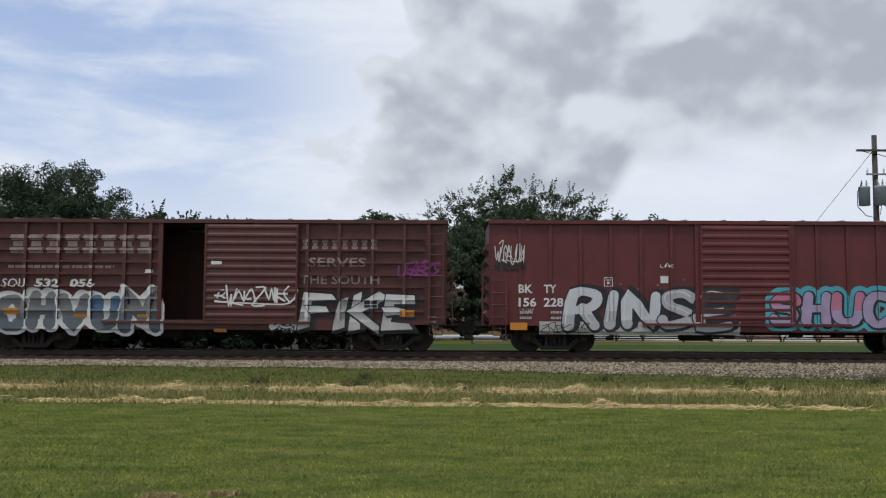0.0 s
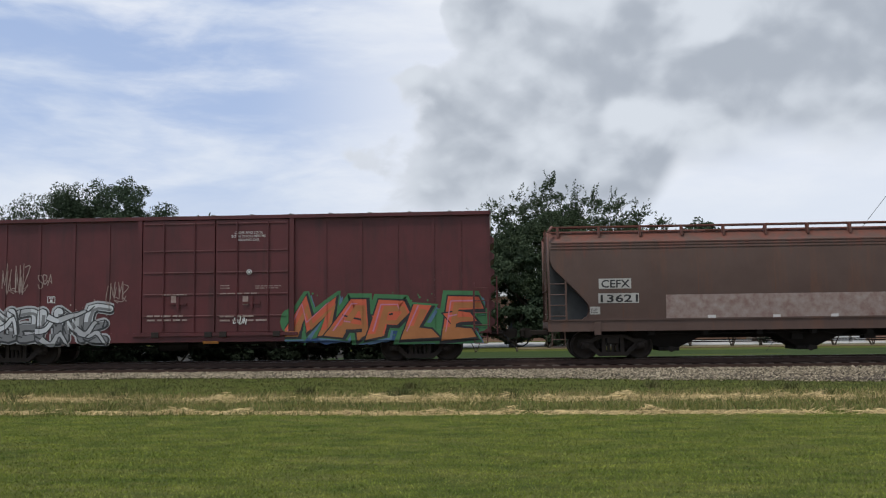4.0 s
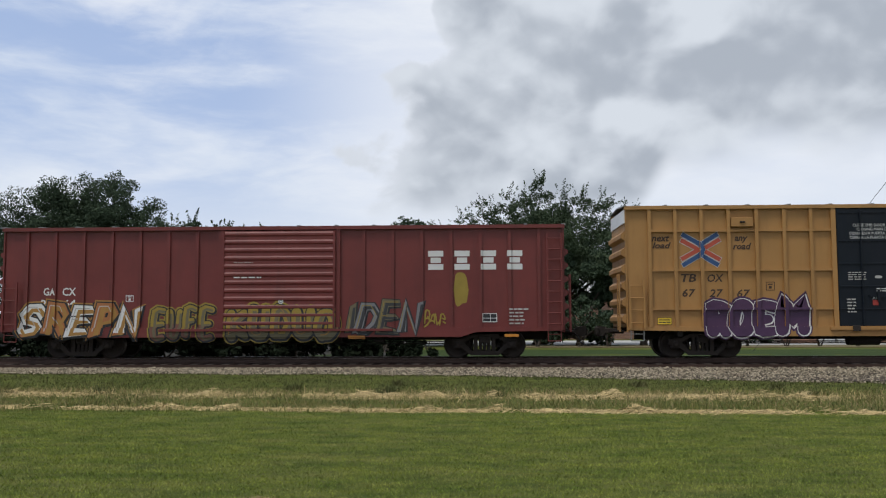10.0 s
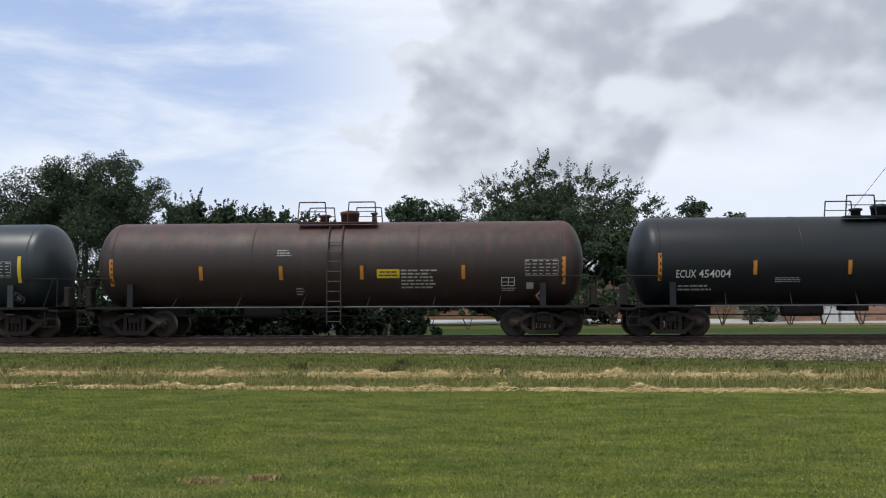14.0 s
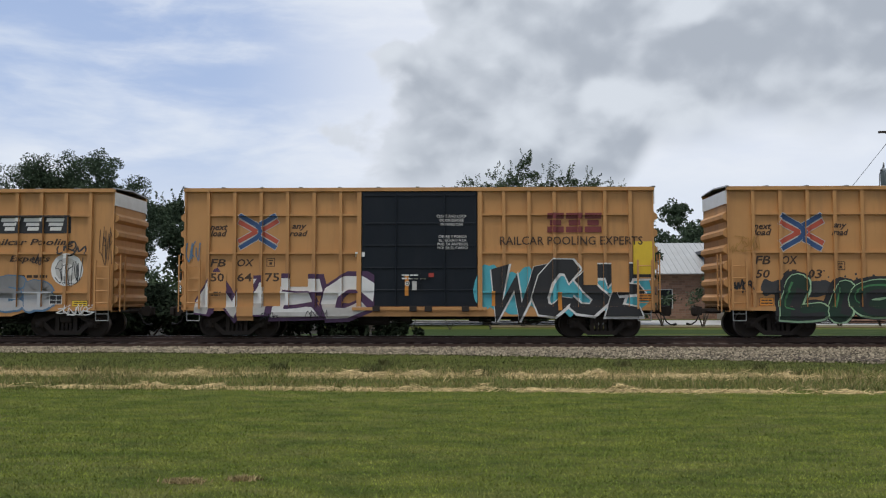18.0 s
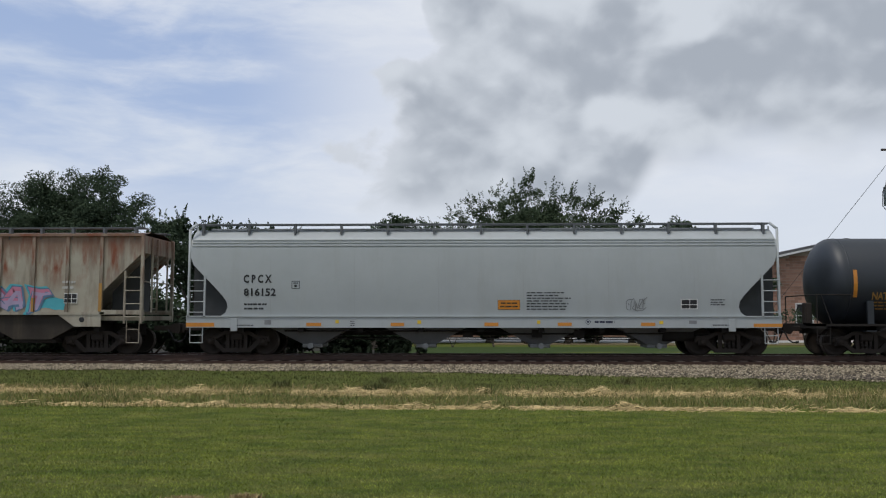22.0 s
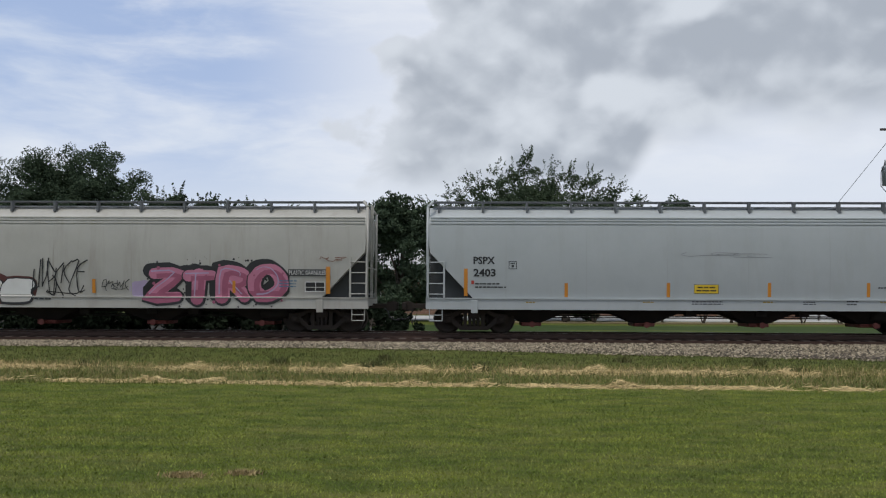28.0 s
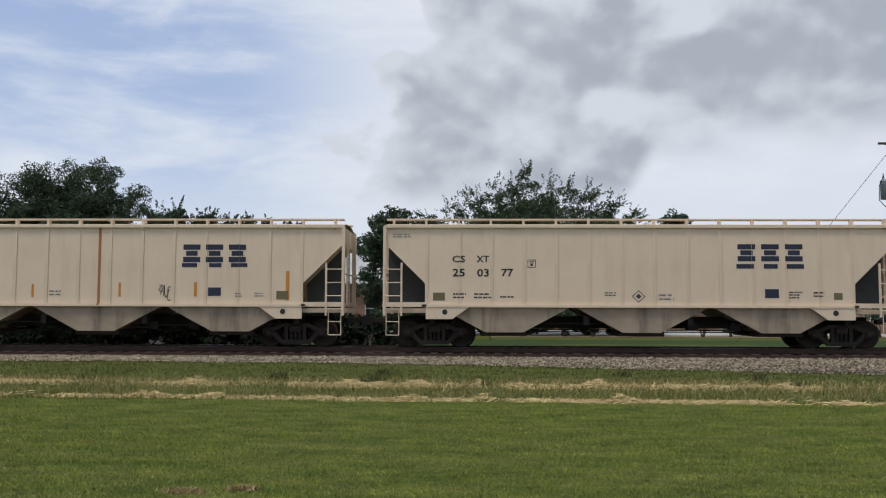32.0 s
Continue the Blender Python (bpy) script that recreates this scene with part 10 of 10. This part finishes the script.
# ---- buildings, road and pole beyond the track ----
def brick_wall(parent, x0, x1, y, z0, z1, name="wall", gable=None):
    """A wall with its courses of brick; gable: (apex x, apex z)."""
    bm = bmesh.new()
    pts = [(x0, z0), (x1, z0), (x1, z1)] + ([gable] if gable else []) + [(x0, z1)]
    prism(bm, pts, y, y + 0.25)
    wall = part(name, bm, M["brickwall"], parent)
    v, f = [], []
    h, w = 0.20, 0.55

    def top_at(x):
        if not gable:
            return z1
        ax, az = gable
        return z1 + (az - z1) * (x - x0) / (ax - x0) if x < ax else z1 + (az - z1) * (x1 - x) / (x1 - ax)

    rows = int(((gable[1] if gable else z1) - z0) / h)
    for r in range(rows):
        za = z0 + r * h + 0.008
        x = x0 - (w / 2 if r % 2 else 0)
        while x < x1:
            a, b = max(x, x0) + 0.008, min(x + w, x1) - 0.008
            if b - a > 0.05 and min(top_at(a), top_at(b)) > za + h:
                k = len(v)
                v += [(a, y - 0.012, za), (b, y - 0.012, za), (b, y - 0.012, za + h - 0.016), (a, y - 0.012, za + h - 0.016), (a, y, za), (b, y, za), (b, y, za + h - 0.016), (a, y, za + h - 0.016)]
                f += [(k, k + 1, k + 2, k + 3), (k + 3, k + 2, k + 6, k + 7), (k + 4, k + 5, k + 1, k), (k + 1, k + 5, k + 6, k + 2), (k + 4, k, k + 3, k + 7)]
            x += w
    b = from_lists("bricks", v, f, M["brick"], wall)
    tagged(b, kind="stuff")
    return wall


def building_window(parent, x, y, z, w, h, trim="siding"):
    bm = bmesh.new()
    for a, b, c, d in ((x - w / 2 - 0.08, x - w / 2, z - 0.08, z + h + 0.08), (x + w / 2, x + w / 2 + 0.08, z - 0.08, z + h + 0.08), (x - w / 2, x + w / 2, z - 0.08, z), (x - w / 2, x + w / 2, z + h, z + h + 0.08), (x - w / 2, x + w / 2, z + h / 2 - 0.03, z + h / 2 + 0.03)):
        box(bm, a, b, y - 0.07, y + 0.02, c, d)
    win = part("window", bm, M[trim], parent)
    bm = bmesh.new()
    box(bm, x - w / 2, x + w / 2, y - 0.035, y - 0.02, z, z + h)
    part("pane", bm, M["glass"], win)


def build_surroundings():
    # pale road beyond the lawn
    bm = bmesh.new()
    box(bm, -9, 160, 58.5, 71.0, -0.3, 0.03)
    tagged(part("road", bm, M["concrete"], None), "pale concrete road beyond the lawn", "road", kind="structure")
    bm = bmesh.new()
    box(bm, 1.5, 44, 53.2, 56.2, -0.1, 0.05)
    tagged(part("planting_bed", bm, M["bare"], None), "dark mulched strip under the shrubs", "flower bed", kind="structure")
    bm = bmesh.new()
    rim = [(-60, 34.2), (-9, 34.2), (-4.4, 34.6), (-4.0, 38.0), (-4.6, 43.0), (-5.6, 46.5), (-8.5, 52.0), (-12.0, 70.0), (-60, 70.0)]
    bm.faces.new([bm.verts.new((x, y, max(0.03, ground_height(x, y) + 0.03))) for x, y in rim])
    bmesh.ops.triangulate(bm, faces=bm.faces[:])
    tagged(part("leaf_litter", bm, M["litter"], None), "dark ground of leaf litter under the bushes", "ground", kind="structure")
    # long brick building with a ribbed metal roof
    b = thing("metal_roofed_building", "long low tan-brick building with a pale ribbed metal roof", "building", pose(0, 0, 0))
    brick_wall(b, -11.5, 22.5, 76.0, -0.1, 4.05)
    bm = bmesh.new()
    box(bm, -11.5, 22.5, 88.0, 88.25, -0.1, 4.05)
    part("rear_wall", bm, M["brickwall"], b)
    bm = bmesh.new()
    for x in (-11.5, 22.25):
        vs = [bm.verts.new(p) for p in ((x, 76.0, 0), (x, 88.2, 0), (x, 88.2, 4.05), (x, 82, 6.8), (x, 76.0, 4.05))]
        bm.faces.new(vs)
    part("end_wall", bm, M["brickwall"], b)
    for s, ya in ((1, 75.3), (-1, 88.9)):
        bm = bmesh.new()
        za = 3.90
        vs = [bm.verts.new(p) for p in ((-12.1, ya, za), (23.1, ya, za), (23.1, 82.0, 6.90), (-12.1, 82.0, 6.90))]
        vs2 = [bm.verts.new((v.co.x, v.co.y, v.co.z - 0.08)) for v in vs]
        bm.faces.new(vs if s > 0 else vs[::-1])
        bm.faces.new(vs2[::-1] if s > 0 else vs2)
        for i in range(4):
            j = (i + 1) % 4
            bm.faces.new((vs[i], vs2[i], vs2[j], vs[j]))
        roof = part("roof", bm, M["roofmetal"], b, "pale ribbed metal roof")
        if s > 0:
            me = None
            for i in range(70):
                x = -11.9 + i * 0.5
                if me is None:
                    bm = bmesh.new()
                    n = Vector((0, -3.0, 6.7)).normalized()
                    a0, a1 = Vector((0, ya, za)), Vector((0, 82.0, 6.90))
                    w = Vector((0.035, 0, 0))
                    q = [a0 - w, a0 + w, a1 + w, a1 - w]
                    lo = [bm.verts.new(p + n * 0.005) for p in q]
                    hi = [bm.verts.new(p + n * 0.06) for p in q]
                    bm.faces.new(hi)
                    for k in range(4):
                        bm.faces.new((lo[k], lo[(k + 1) % 4], hi[(k + 1) % 4], hi[k]))
                    ob = part("roof_seam", bm, M["roofmetal"], roof)
                    me = ob.data
                    ob.location.x = x
                else:
                    share("roof_seam", me, roof, pose(x, 0, 0))
    for x in (-8, -3, 2, 7, 12, 17):
        building_window(b, x, 76.0, 1.0, 1.2, 1.5)
    # gabled brick building
    g = thing("gabled_building", "tall tan-brick building with a low grey gable roof", "building", pose(0, 0, 0))
    brick_wall(g, 21.4, 32.2, 64.0, -0.1, 5.75, "gable_wall", (26.8, 6.95))
    for q in ((21.4, 21.65, 64.25, 82), (31.95, 32.2, 64.25, 82), (21.4, 32.2, 82, 82.25)):
        bm = bmesh.new()
        box(bm, *q, -0.1, 5.75)
        part("side_wall", bm, M["brickwall"], g)
    for s in (-1, 1):
        bm = bmesh.new()
        xa = 26.8 + s * 6.2
        vs = [bm.verts.new(p) for p in ((xa, 63.2, 5.95), (xa, 83, 5.95), (26.8, 83, 7.30), (26.8, 63.2, 7.30))]
        vs2 = [bm.verts.new((v.co.x, v.co.y, v.co.z - 0.30)) for v in vs]
        bm.faces.new(vs)
        bm.faces.new(vs2[::-1])
        for i in range(4):
            j = (i + 1) % 4
            bm.faces.new((vs[i], vs2[i], vs2[j], vs[j]))
        bmesh.ops.recalc_face_normals(bm, faces=bm.faces[:])
        part("roof", bm, M["shingle"], g)
        bm = bmesh.new()
        pts = [(xa, 5.62), (26.8, 6.97), (26.8, 7.12), (xa, 5.77)]
        prism(bm, pts if s < 0 else pts[::-1], 63.12, 63.19)
        part("fascia", bm, M["siding"], g)
    for x in (24.0, 29.5):
        building_window(g, x, 64.0, 1.0, 1.1, 1.6)
    # white house behind the trees
    h = thing("house", "grey-roofed white house half hidden by trees", "house", pose(0, 0, 0))
    bm = bmesh.new()
    prism(bm, [(-22.5, -0.1), (-14.0, -0.1), (-14.0, 4.1), (-22.5, 4.1)], 82.0, 90.0)
    part("wall", bm, M["siding"], h)
    for s, ya in ((1, 81.3), (-1, 90.7)):
        bm = bmesh.new()
        vs = [bm.verts.new(p) for p in ((-23.0, ya, 3.95), (-13.5, ya, 3.95), (-13.5, 86.0, 6.6), (-23.0, 86.0, 6.6))]
        vs2 = [bm.verts.new((v.co.x, v.co.y, v.co.z - 0.15)) for v in vs]
        bm.faces.new(vs)
        bm.faces.new(vs2[::-1])
        for i in range(4):
            j = (i + 1) % 4
            bm.faces.new((vs[i], vs2[i], vs2[j], vs[j]))
        bmesh.ops.recalc_face_normals(bm, faces=bm.faces[:])
        part("roof", bm, M["shingle"], h)
    bm = bmesh.new()
    prism(bm, [(-20.4, 3.0), (-17.0, 3.0), (-17.0, 4.3), (-18.7, 5.4), (-20.4, 4.3)], 80.9, 84.0)
    dorm = part("dormer", bm, M["siding"], h)
    for s in (-1, 1):
        bm = bmesh.new()
        pts = [(-18.7 + s * 2.0, 4.05), (-18.7, 5.38), (-18.7, 5.58), (-18.7 + s * 2.0, 4.25)]
        prism(bm, pts if s < 0 else pts[::-1], 80.6, 84.2)
        part("dormer_roof", bm, M["shingle"], dorm)
    building_window(h, -18.7, 80.9, 3.2, 0.9, 1.0)
    building_window(h, -15.6, 82.0, 1.4, 1.0, 1.5)
    # utility boxes by the brick wall
    for x in (23.6, 24.7):
        bm = bmesh.new()
        box(bm, -0.45, 0.45, -0.35, 0.35, 0, 1.05, 0.03)
        u = thing("utility_box", "beige metal utility box on the grass", "utility box", pose(x, 61.5, 0), "utility boxes")
        part("cabinet", bm, M["siding"], u)
        bm = bmesh.new()
        box(bm, -0.5, 0.5, -0.4, 0.4, 1.05, 1.12, 0.02)
        part("lid", bm, M["siding"], u)
    # utility pole with three transformer cans
    px, py = 20.95, 43.0
    p = thing("utility_pole", "dark timber utility pole with three grey transformers", "utility pole", pose(px, py, 0))
    bm = bmesh.new()
    rod(bm, (0, 0, -0.3), (0, 0, 10.55), 0.17, 0.12, 12)
    part("pole_shaft", bm, M["pole"], p)
    bm = bmesh.new()
    box(bm, -0.95, 1.25, -0.2, -0.1, 9.72, 9.82)
    part("crossarm", bm, M["pole"], p)
    bm = bmesh.new()
    pipe(bm, [(-0.95, -0.15, 9.80), (-0.3, -0.2, 9.62), (0.0, -0.15, 9.60), (1.3, 0.5, 9.45)], 0.02, 5)
    part("jumper_wire", bm, M["cable"], p)
    bm = bmesh.new()
    box(bm, -0.5, 1.0, -0.2, -0.12, 8.55, 8.63)
    part("lower_crossarm", bm, M["steel_grey"], p)
    for x in (-0.45, 0.35, 0.85):
        bm = bmesh.new()
        spin(bm, [(0.02, 8.6), (0.06, 8.64), (0.03, 8.70), (0.06, 8.76), (0.03, 8.82), (0.05, 8.90)], (x, -0.16, 0), 8, "z")
        part("insulator", bm, M["white"], p)
    for i, (x, y) in enumerate(((-0.62, -0.12), (0.02, -0.42), (0.62, -0.12))):
        bm = bmesh.new()
        spin(bm, [(0.05, 7.02), (0.26, 7.05), (0.27, 7.9), (0.28, 7.92), (0.25, 7.98), (0.05, 8.02)], (x, y, 0), 16, "z")
        can = part("transformer", bm, M["transformer"], p, "grey steel transformer can")
        for dx in (-0.12, 0.12):
            bm = bmesh.new()
            spin(bm, [(0.03, 7.95), (0.055, 8.0), (0.035, 8.06), (0.055, 8.12), (0.035, 8.18), (0.03, 8.30)], (x + dx, y, 0), 8, "z")
            part("bushing", bm, M["steel_grey"], can)
    bm = bmesh.new()
    pipe(bm, [(-0.75, -0.2, 8.2), (-1.0, -0.25, 7.7), (-1.02, -0.25, 7.0), (-0.6, -0.2, 6.55), (-0.1, -0.15, 6.45)], 0.02, 5)
    pipe(bm, [(0.0, -0.2, 8.3), (0.2, -0.3, 7.6), (0.1, -0.2, 6.6)], 0.018, 5)
    part("drop_cable", bm, M["cable"], p)
    wires = thing("overhead_wires", "thin black overhead wires strung from the pole", "wire", pose(0, 0, 0))
    for z0, y1 in ((9.85, 20), (9.6, 21), (8.7, 19)):
        bm = bmesh.new()
        pts = [(px + 0.9 + u * 45, py + u * 6, z0 - 2.4 * 4 * u * (1 - u) * 0.3) for u in [k / 10 for k in range(11)]]
        pipe(bm, pts, 0.012, 4)
        part("wire", bm, M["cable"], wires)
    gw = thing("guy_wire", "thin steel guy wire from the pole to the ground", "wire", pose(0, 0, 0))
    bm = bmesh.new()
    rod(bm, (px - 0.1, py, 9.75), (13.2, 43.6, 0.1), 0.012, n=5)
    part("strand", bm, M["cable"], gw)
    # heap of cut brush and a pale stick at the edge of the undergrowth
    hp = thing("brush_heap", "dark heap of cut branches on the grass", "brush pile", pose(-4.6, 43.8, 0))
    rng = np.random.RandomState(8)
    for i in range(16):
        bm = bmesh.new()
        a = rng.uniform(0, 3.14)
        c = Vector((rng.uniform(-1.1, 0.5), rng.uniform(-0.5, 0.5), rng.uniform(0.05, 0.45)))
        d = Vector((math.cos(a), math.sin(a) * 0.6, rng.uniform(-0.1, 0.35))) * rng.uniform(0.35, 0.8)
        c.z = max(c.z, abs(d.z) + 0.03)
        rod(bm, c - d, c + d, 0.035, 0.015, 5)
        part("branch", bm, M["bark"], hp)
    st = thing("white_stake", "pale broken stake leaning on the grass", "stake", pose(-3.75, 43.4, 0))
    bm = bmesh.new()
    rod(bm, (0.28, 0, 0.02), (-0.22, 0, 0.42), 0.05, n=6)
    part("stick", bm, M["white"], st)


# ---- grass and straw ----
def blades(name, label, category, rng, n, xy, h, w, mat, lean=0.5, z_add=0.0):
    x, y = xy
    hh = h * rng.uniform(0.5, 1.3, n)
    a = rng.uniform(0, 2 * math.pi, n)
    z = np.array([ground_height(px, py) for px, py in zip(x, y)]) + z_add
    dx, dy = np.cos(a), np.sin(a)
    ww = w * rng.uniform(0.6, 1.4, n)
    ln = lean * hh * rng.uniform(-1, 1, (2, n))
    v = np.empty((n, 3, 3))
    v[:, 0] = np.stack([x - dx * ww, y - dy * ww, z - 0.01], 1)
    v[:, 1] = np.stack([x + dx * ww, y + dy * ww, z - 0.01], 1)
    v[:, 2] = np.stack([x + ln[0], y + ln[1], z + hh], 1)
    ob = from_lists(name, v.reshape(-1, 3).tolist(), np.arange(n * 3).reshape(-1, 3).tolist(), mat)
    return tagged(ob, label, category, kind="stuff")


def row_far(x):
    return 19.25 - 0.05 * x + 0.16 * noise.noise((x * 0.9, 4.0, 0)) + 0.25 * noise.noise((x * 0.25, 9.0, 0))


def row_near(x):
    return 16.25 - 0.05 * x + 0.10 * noise.noise((x * 1.1, 14.0, 0)) + 0.15 * noise.noise((x * 0.3, 19.0, 0))


# a sheet of darker green just above the lawn beyond the track
def far_lawn():
    xs = [-60 + 4 * i for i in range(31)]
    ys = [34.4, 38.0, 42.0, 46.0, 49.5]
    v = [(x, y + (0.25 * noise.noise((x * 0.3, y, 0)) if 0 < j < 4 else 0), ground_height(x, y) + 0.012) for j, y in enumerate(ys) for x in xs]
    n = len(xs)
    f = [(j * n + i, j * n + i + 1, (j + 1) * n + i + 1, (j + 1) * n + i) for j in range(len(ys) - 1) for i in range(n - 1)]
    tagged(from_lists("far_lawn", v, f, M["far_lawn"]), "darker green grass beyond the track", "lawn", kind="structure")


def build_grass():
    rng = np.random.RandomState(21)
    n = 300000
    y = 6.5 + (16.4 - 6.5) * rng.rand(n) ** 0.85
    x = rng.uniform(-1, 1, n) * (1.0 + y * 0.60) - y * 0.03
    blades("lawn_grass", "short mown lawn grass", "grass", rng, n, (x, y), 0.020, 0.0065, M["blade"], 1.5)
    n = 90000
    y = 16.1 + (27.2 - 16.1) * rng.rand(n)
    x = rng.uniform(-1, 1, n) * (1.0 + y * 0.60) - y * 0.03
    tuft = np.array([noise.noise((a * 0.7, b * 0.9, 2.0)) for a, b in zip(x, y)])
    keep = rng.rand(n) < 0.75 + 0.5 * tuft
    keep &= y < np.array([toe(a) for a in x]) + 0.35
    x, y = x[keep], y[keep]
    coarse = y + 0.05 * x + 0.6 * rng.normal(size=len(y)) > 21.3
    blades("tall_grass", "longer rough grass between the cut rows", "grass", rng, int((~coarse).sum()), (x[~coarse], y[~coarse]), 0.095, 0.008, M["wild_blade"], 0.8)
    blades("coarse_grass", "coarse olive grass along the stone", "grass", rng, int(coarse.sum()), (x[coarse], y[coarse]), 0.055, 0.010, M["rough_blade"], 1.1)
    # a few dark weeds standing out of it
    n = 900
    k = rng.randint(0, 14, n)
    wx, wy = rng.uniform(-13, 13, 14)[k] + rng.normal(0, 0.10, n), rng.uniform(18, 24, 14)[k] + rng.normal(0, 0.12, n)
    blades("weeds", "dark green weeds in the rough grass", "weeds", rng, n, (wx, wy), 0.20, 0.014, M["rough_blade"], 0.8)
    # two rows of raked straw
    for row, cnt, wide, hgt, cut in ((row_far, 15000, 0.26, 0.20, 2.6), (row_near, 13000, 0.095, 0.15, 1.6)):
        x = rng.uniform(-15, 16, cnt)
        dens = np.array([noise.noise((a * 0.55, 31.0 + wide, 0)) + 0.5 * noise.noise((a * 2.3, 37.0 + wide, 0)) for a in x])
        thin_out = np.clip((-0.5 - x) / 5.0, 0, 1) * 0.62 + np.clip((x - 4.0) / 6.0, 0, 1) * 0.45 if wide > 0.2 else np.clip((x - 2.0) / 6.0, 0, 1) * 0.62
        x = x[rng.rand(cnt) < np.clip((0.66 if wide > 0.2 else 0.85) + cut * dens - thin_out, 0.05, 1.0)]
        m = len(x)
        mid = np.array([row(a) for a in x])
        off = rng.normal(0, wide, m)
        y = mid + off
        lump = 0.35 + 1.3 * np.array([max(0.0, noise.noise((a * 1.6, 5.0, wide))) for a in x])
        z = np.array([ground_height(a, b) for a, b in zip(x, y)]) + rng.uniform(0.01, 1.0, m) * hgt * lump * np.exp(-(off / wide) ** 2)
        a = rng.normal(0, 0.6, m) + np.where(rng.rand(m) < 0.22, 1.57, 0)
        ln = rng.uniform(0.05, 0.17, m)
        d = np.stack([np.cos(a) * ln, np.sin(a) * ln * 0.7, rng.normal(0, 0.25, m) * ln], 1)
        s = np.stack([-np.sin(a), np.cos(a), rng.uniform(0.3, 1.2, m)], 1) * 0.006
        p = np.stack([x, y, z], 1)
        v = np.stack([p - d - s, p + d, p + d * 0.2 + s * 1.6], 1).reshape(-1, 3)
        ob = from_lists("straw_row", v.tolist(), np.arange(m * 3).reshape(-1, 3).tolist(), M["straw"])
        tagged(ob, "raked row of dry golden cut straw on the grass", "straw", kind="stuff")
    # straw scattered thinly and yellowed stalks
    n = 16000
    x = rng.uniform(-15, 16, n)
    y = rng.uniform(16.5, 21.0, n) - 0.045 * x
    k = rng.rand(n) < np.array([0.25 + 0.9 * max(0.0, noise.noise((a * 0.35, b * 0.8, 7.0)) + 0.25) for a, b in zip(x, y)])
    blades("dry_stalks", "thin yellowed stalks standing among the grass", "grass", rng, int(k.sum()), (x[k], y[k]), 0.12, 0.006, M["dead_blade"], 0.9)
    n = 5000
    x = rng.uniform(-15, 16, n)
    y = np.array([row_far(a) for a in x]) + rng.normal(0.1, 0.55, n)
    blades("straw_stalks", "dry golden stalks standing along the straw", "straw", rng, n, (x, y), 0.15, 0.006, M["straw"], 1.0)
    # worn, dried-out patches near the lens
    for px, py, rx, ry in ((-2.57, 8.08, 0.16, 0.07), (-2.05, 8.20, 0.13, 0.06)):
        m = int(26000 * rx * ry) + 120
        x, y = px + rng.normal(0, rx * 0.5, m), py + rng.normal(0, ry * 0.6, m)
        blades("dead_grass", "worn patch of short dead brown grass", "grass", rng, m, (x, y), 0.030, 0.010, M["dead_blade"], 1.3, 0.012)


build_surroundings()
build_trees()
shrub_row()
thicket()
far_lawn()
build_grass()


# ---- what moves: the train passes, its wheels turn ----
def travelled(t):
    u = (t - 16) / 16
    return 14.3250319 * (t - 16) + 16 * (0.106050678 * u ** 2 + 0.0129502575 * u ** 3 - 0.00553951752 * u ** 4)


def motions():
    for c in CARS.values():
        walk(c["ob"], [(t, pose(c["x"] + travelled(t), TRACK_Y, RAIL_Z)) for t in range(0, 33)])
    for k in (-1, 1):
        for w in WHEELSETS[k]:
            walk(w, [(i / 20, pose(k * AXLE, 0, WHEEL_R) @ pose(0, 0, 0, 0, math.degrees(travelled(i / 20) / WHEEL_R), 0)) for i in range(641)])


motions()
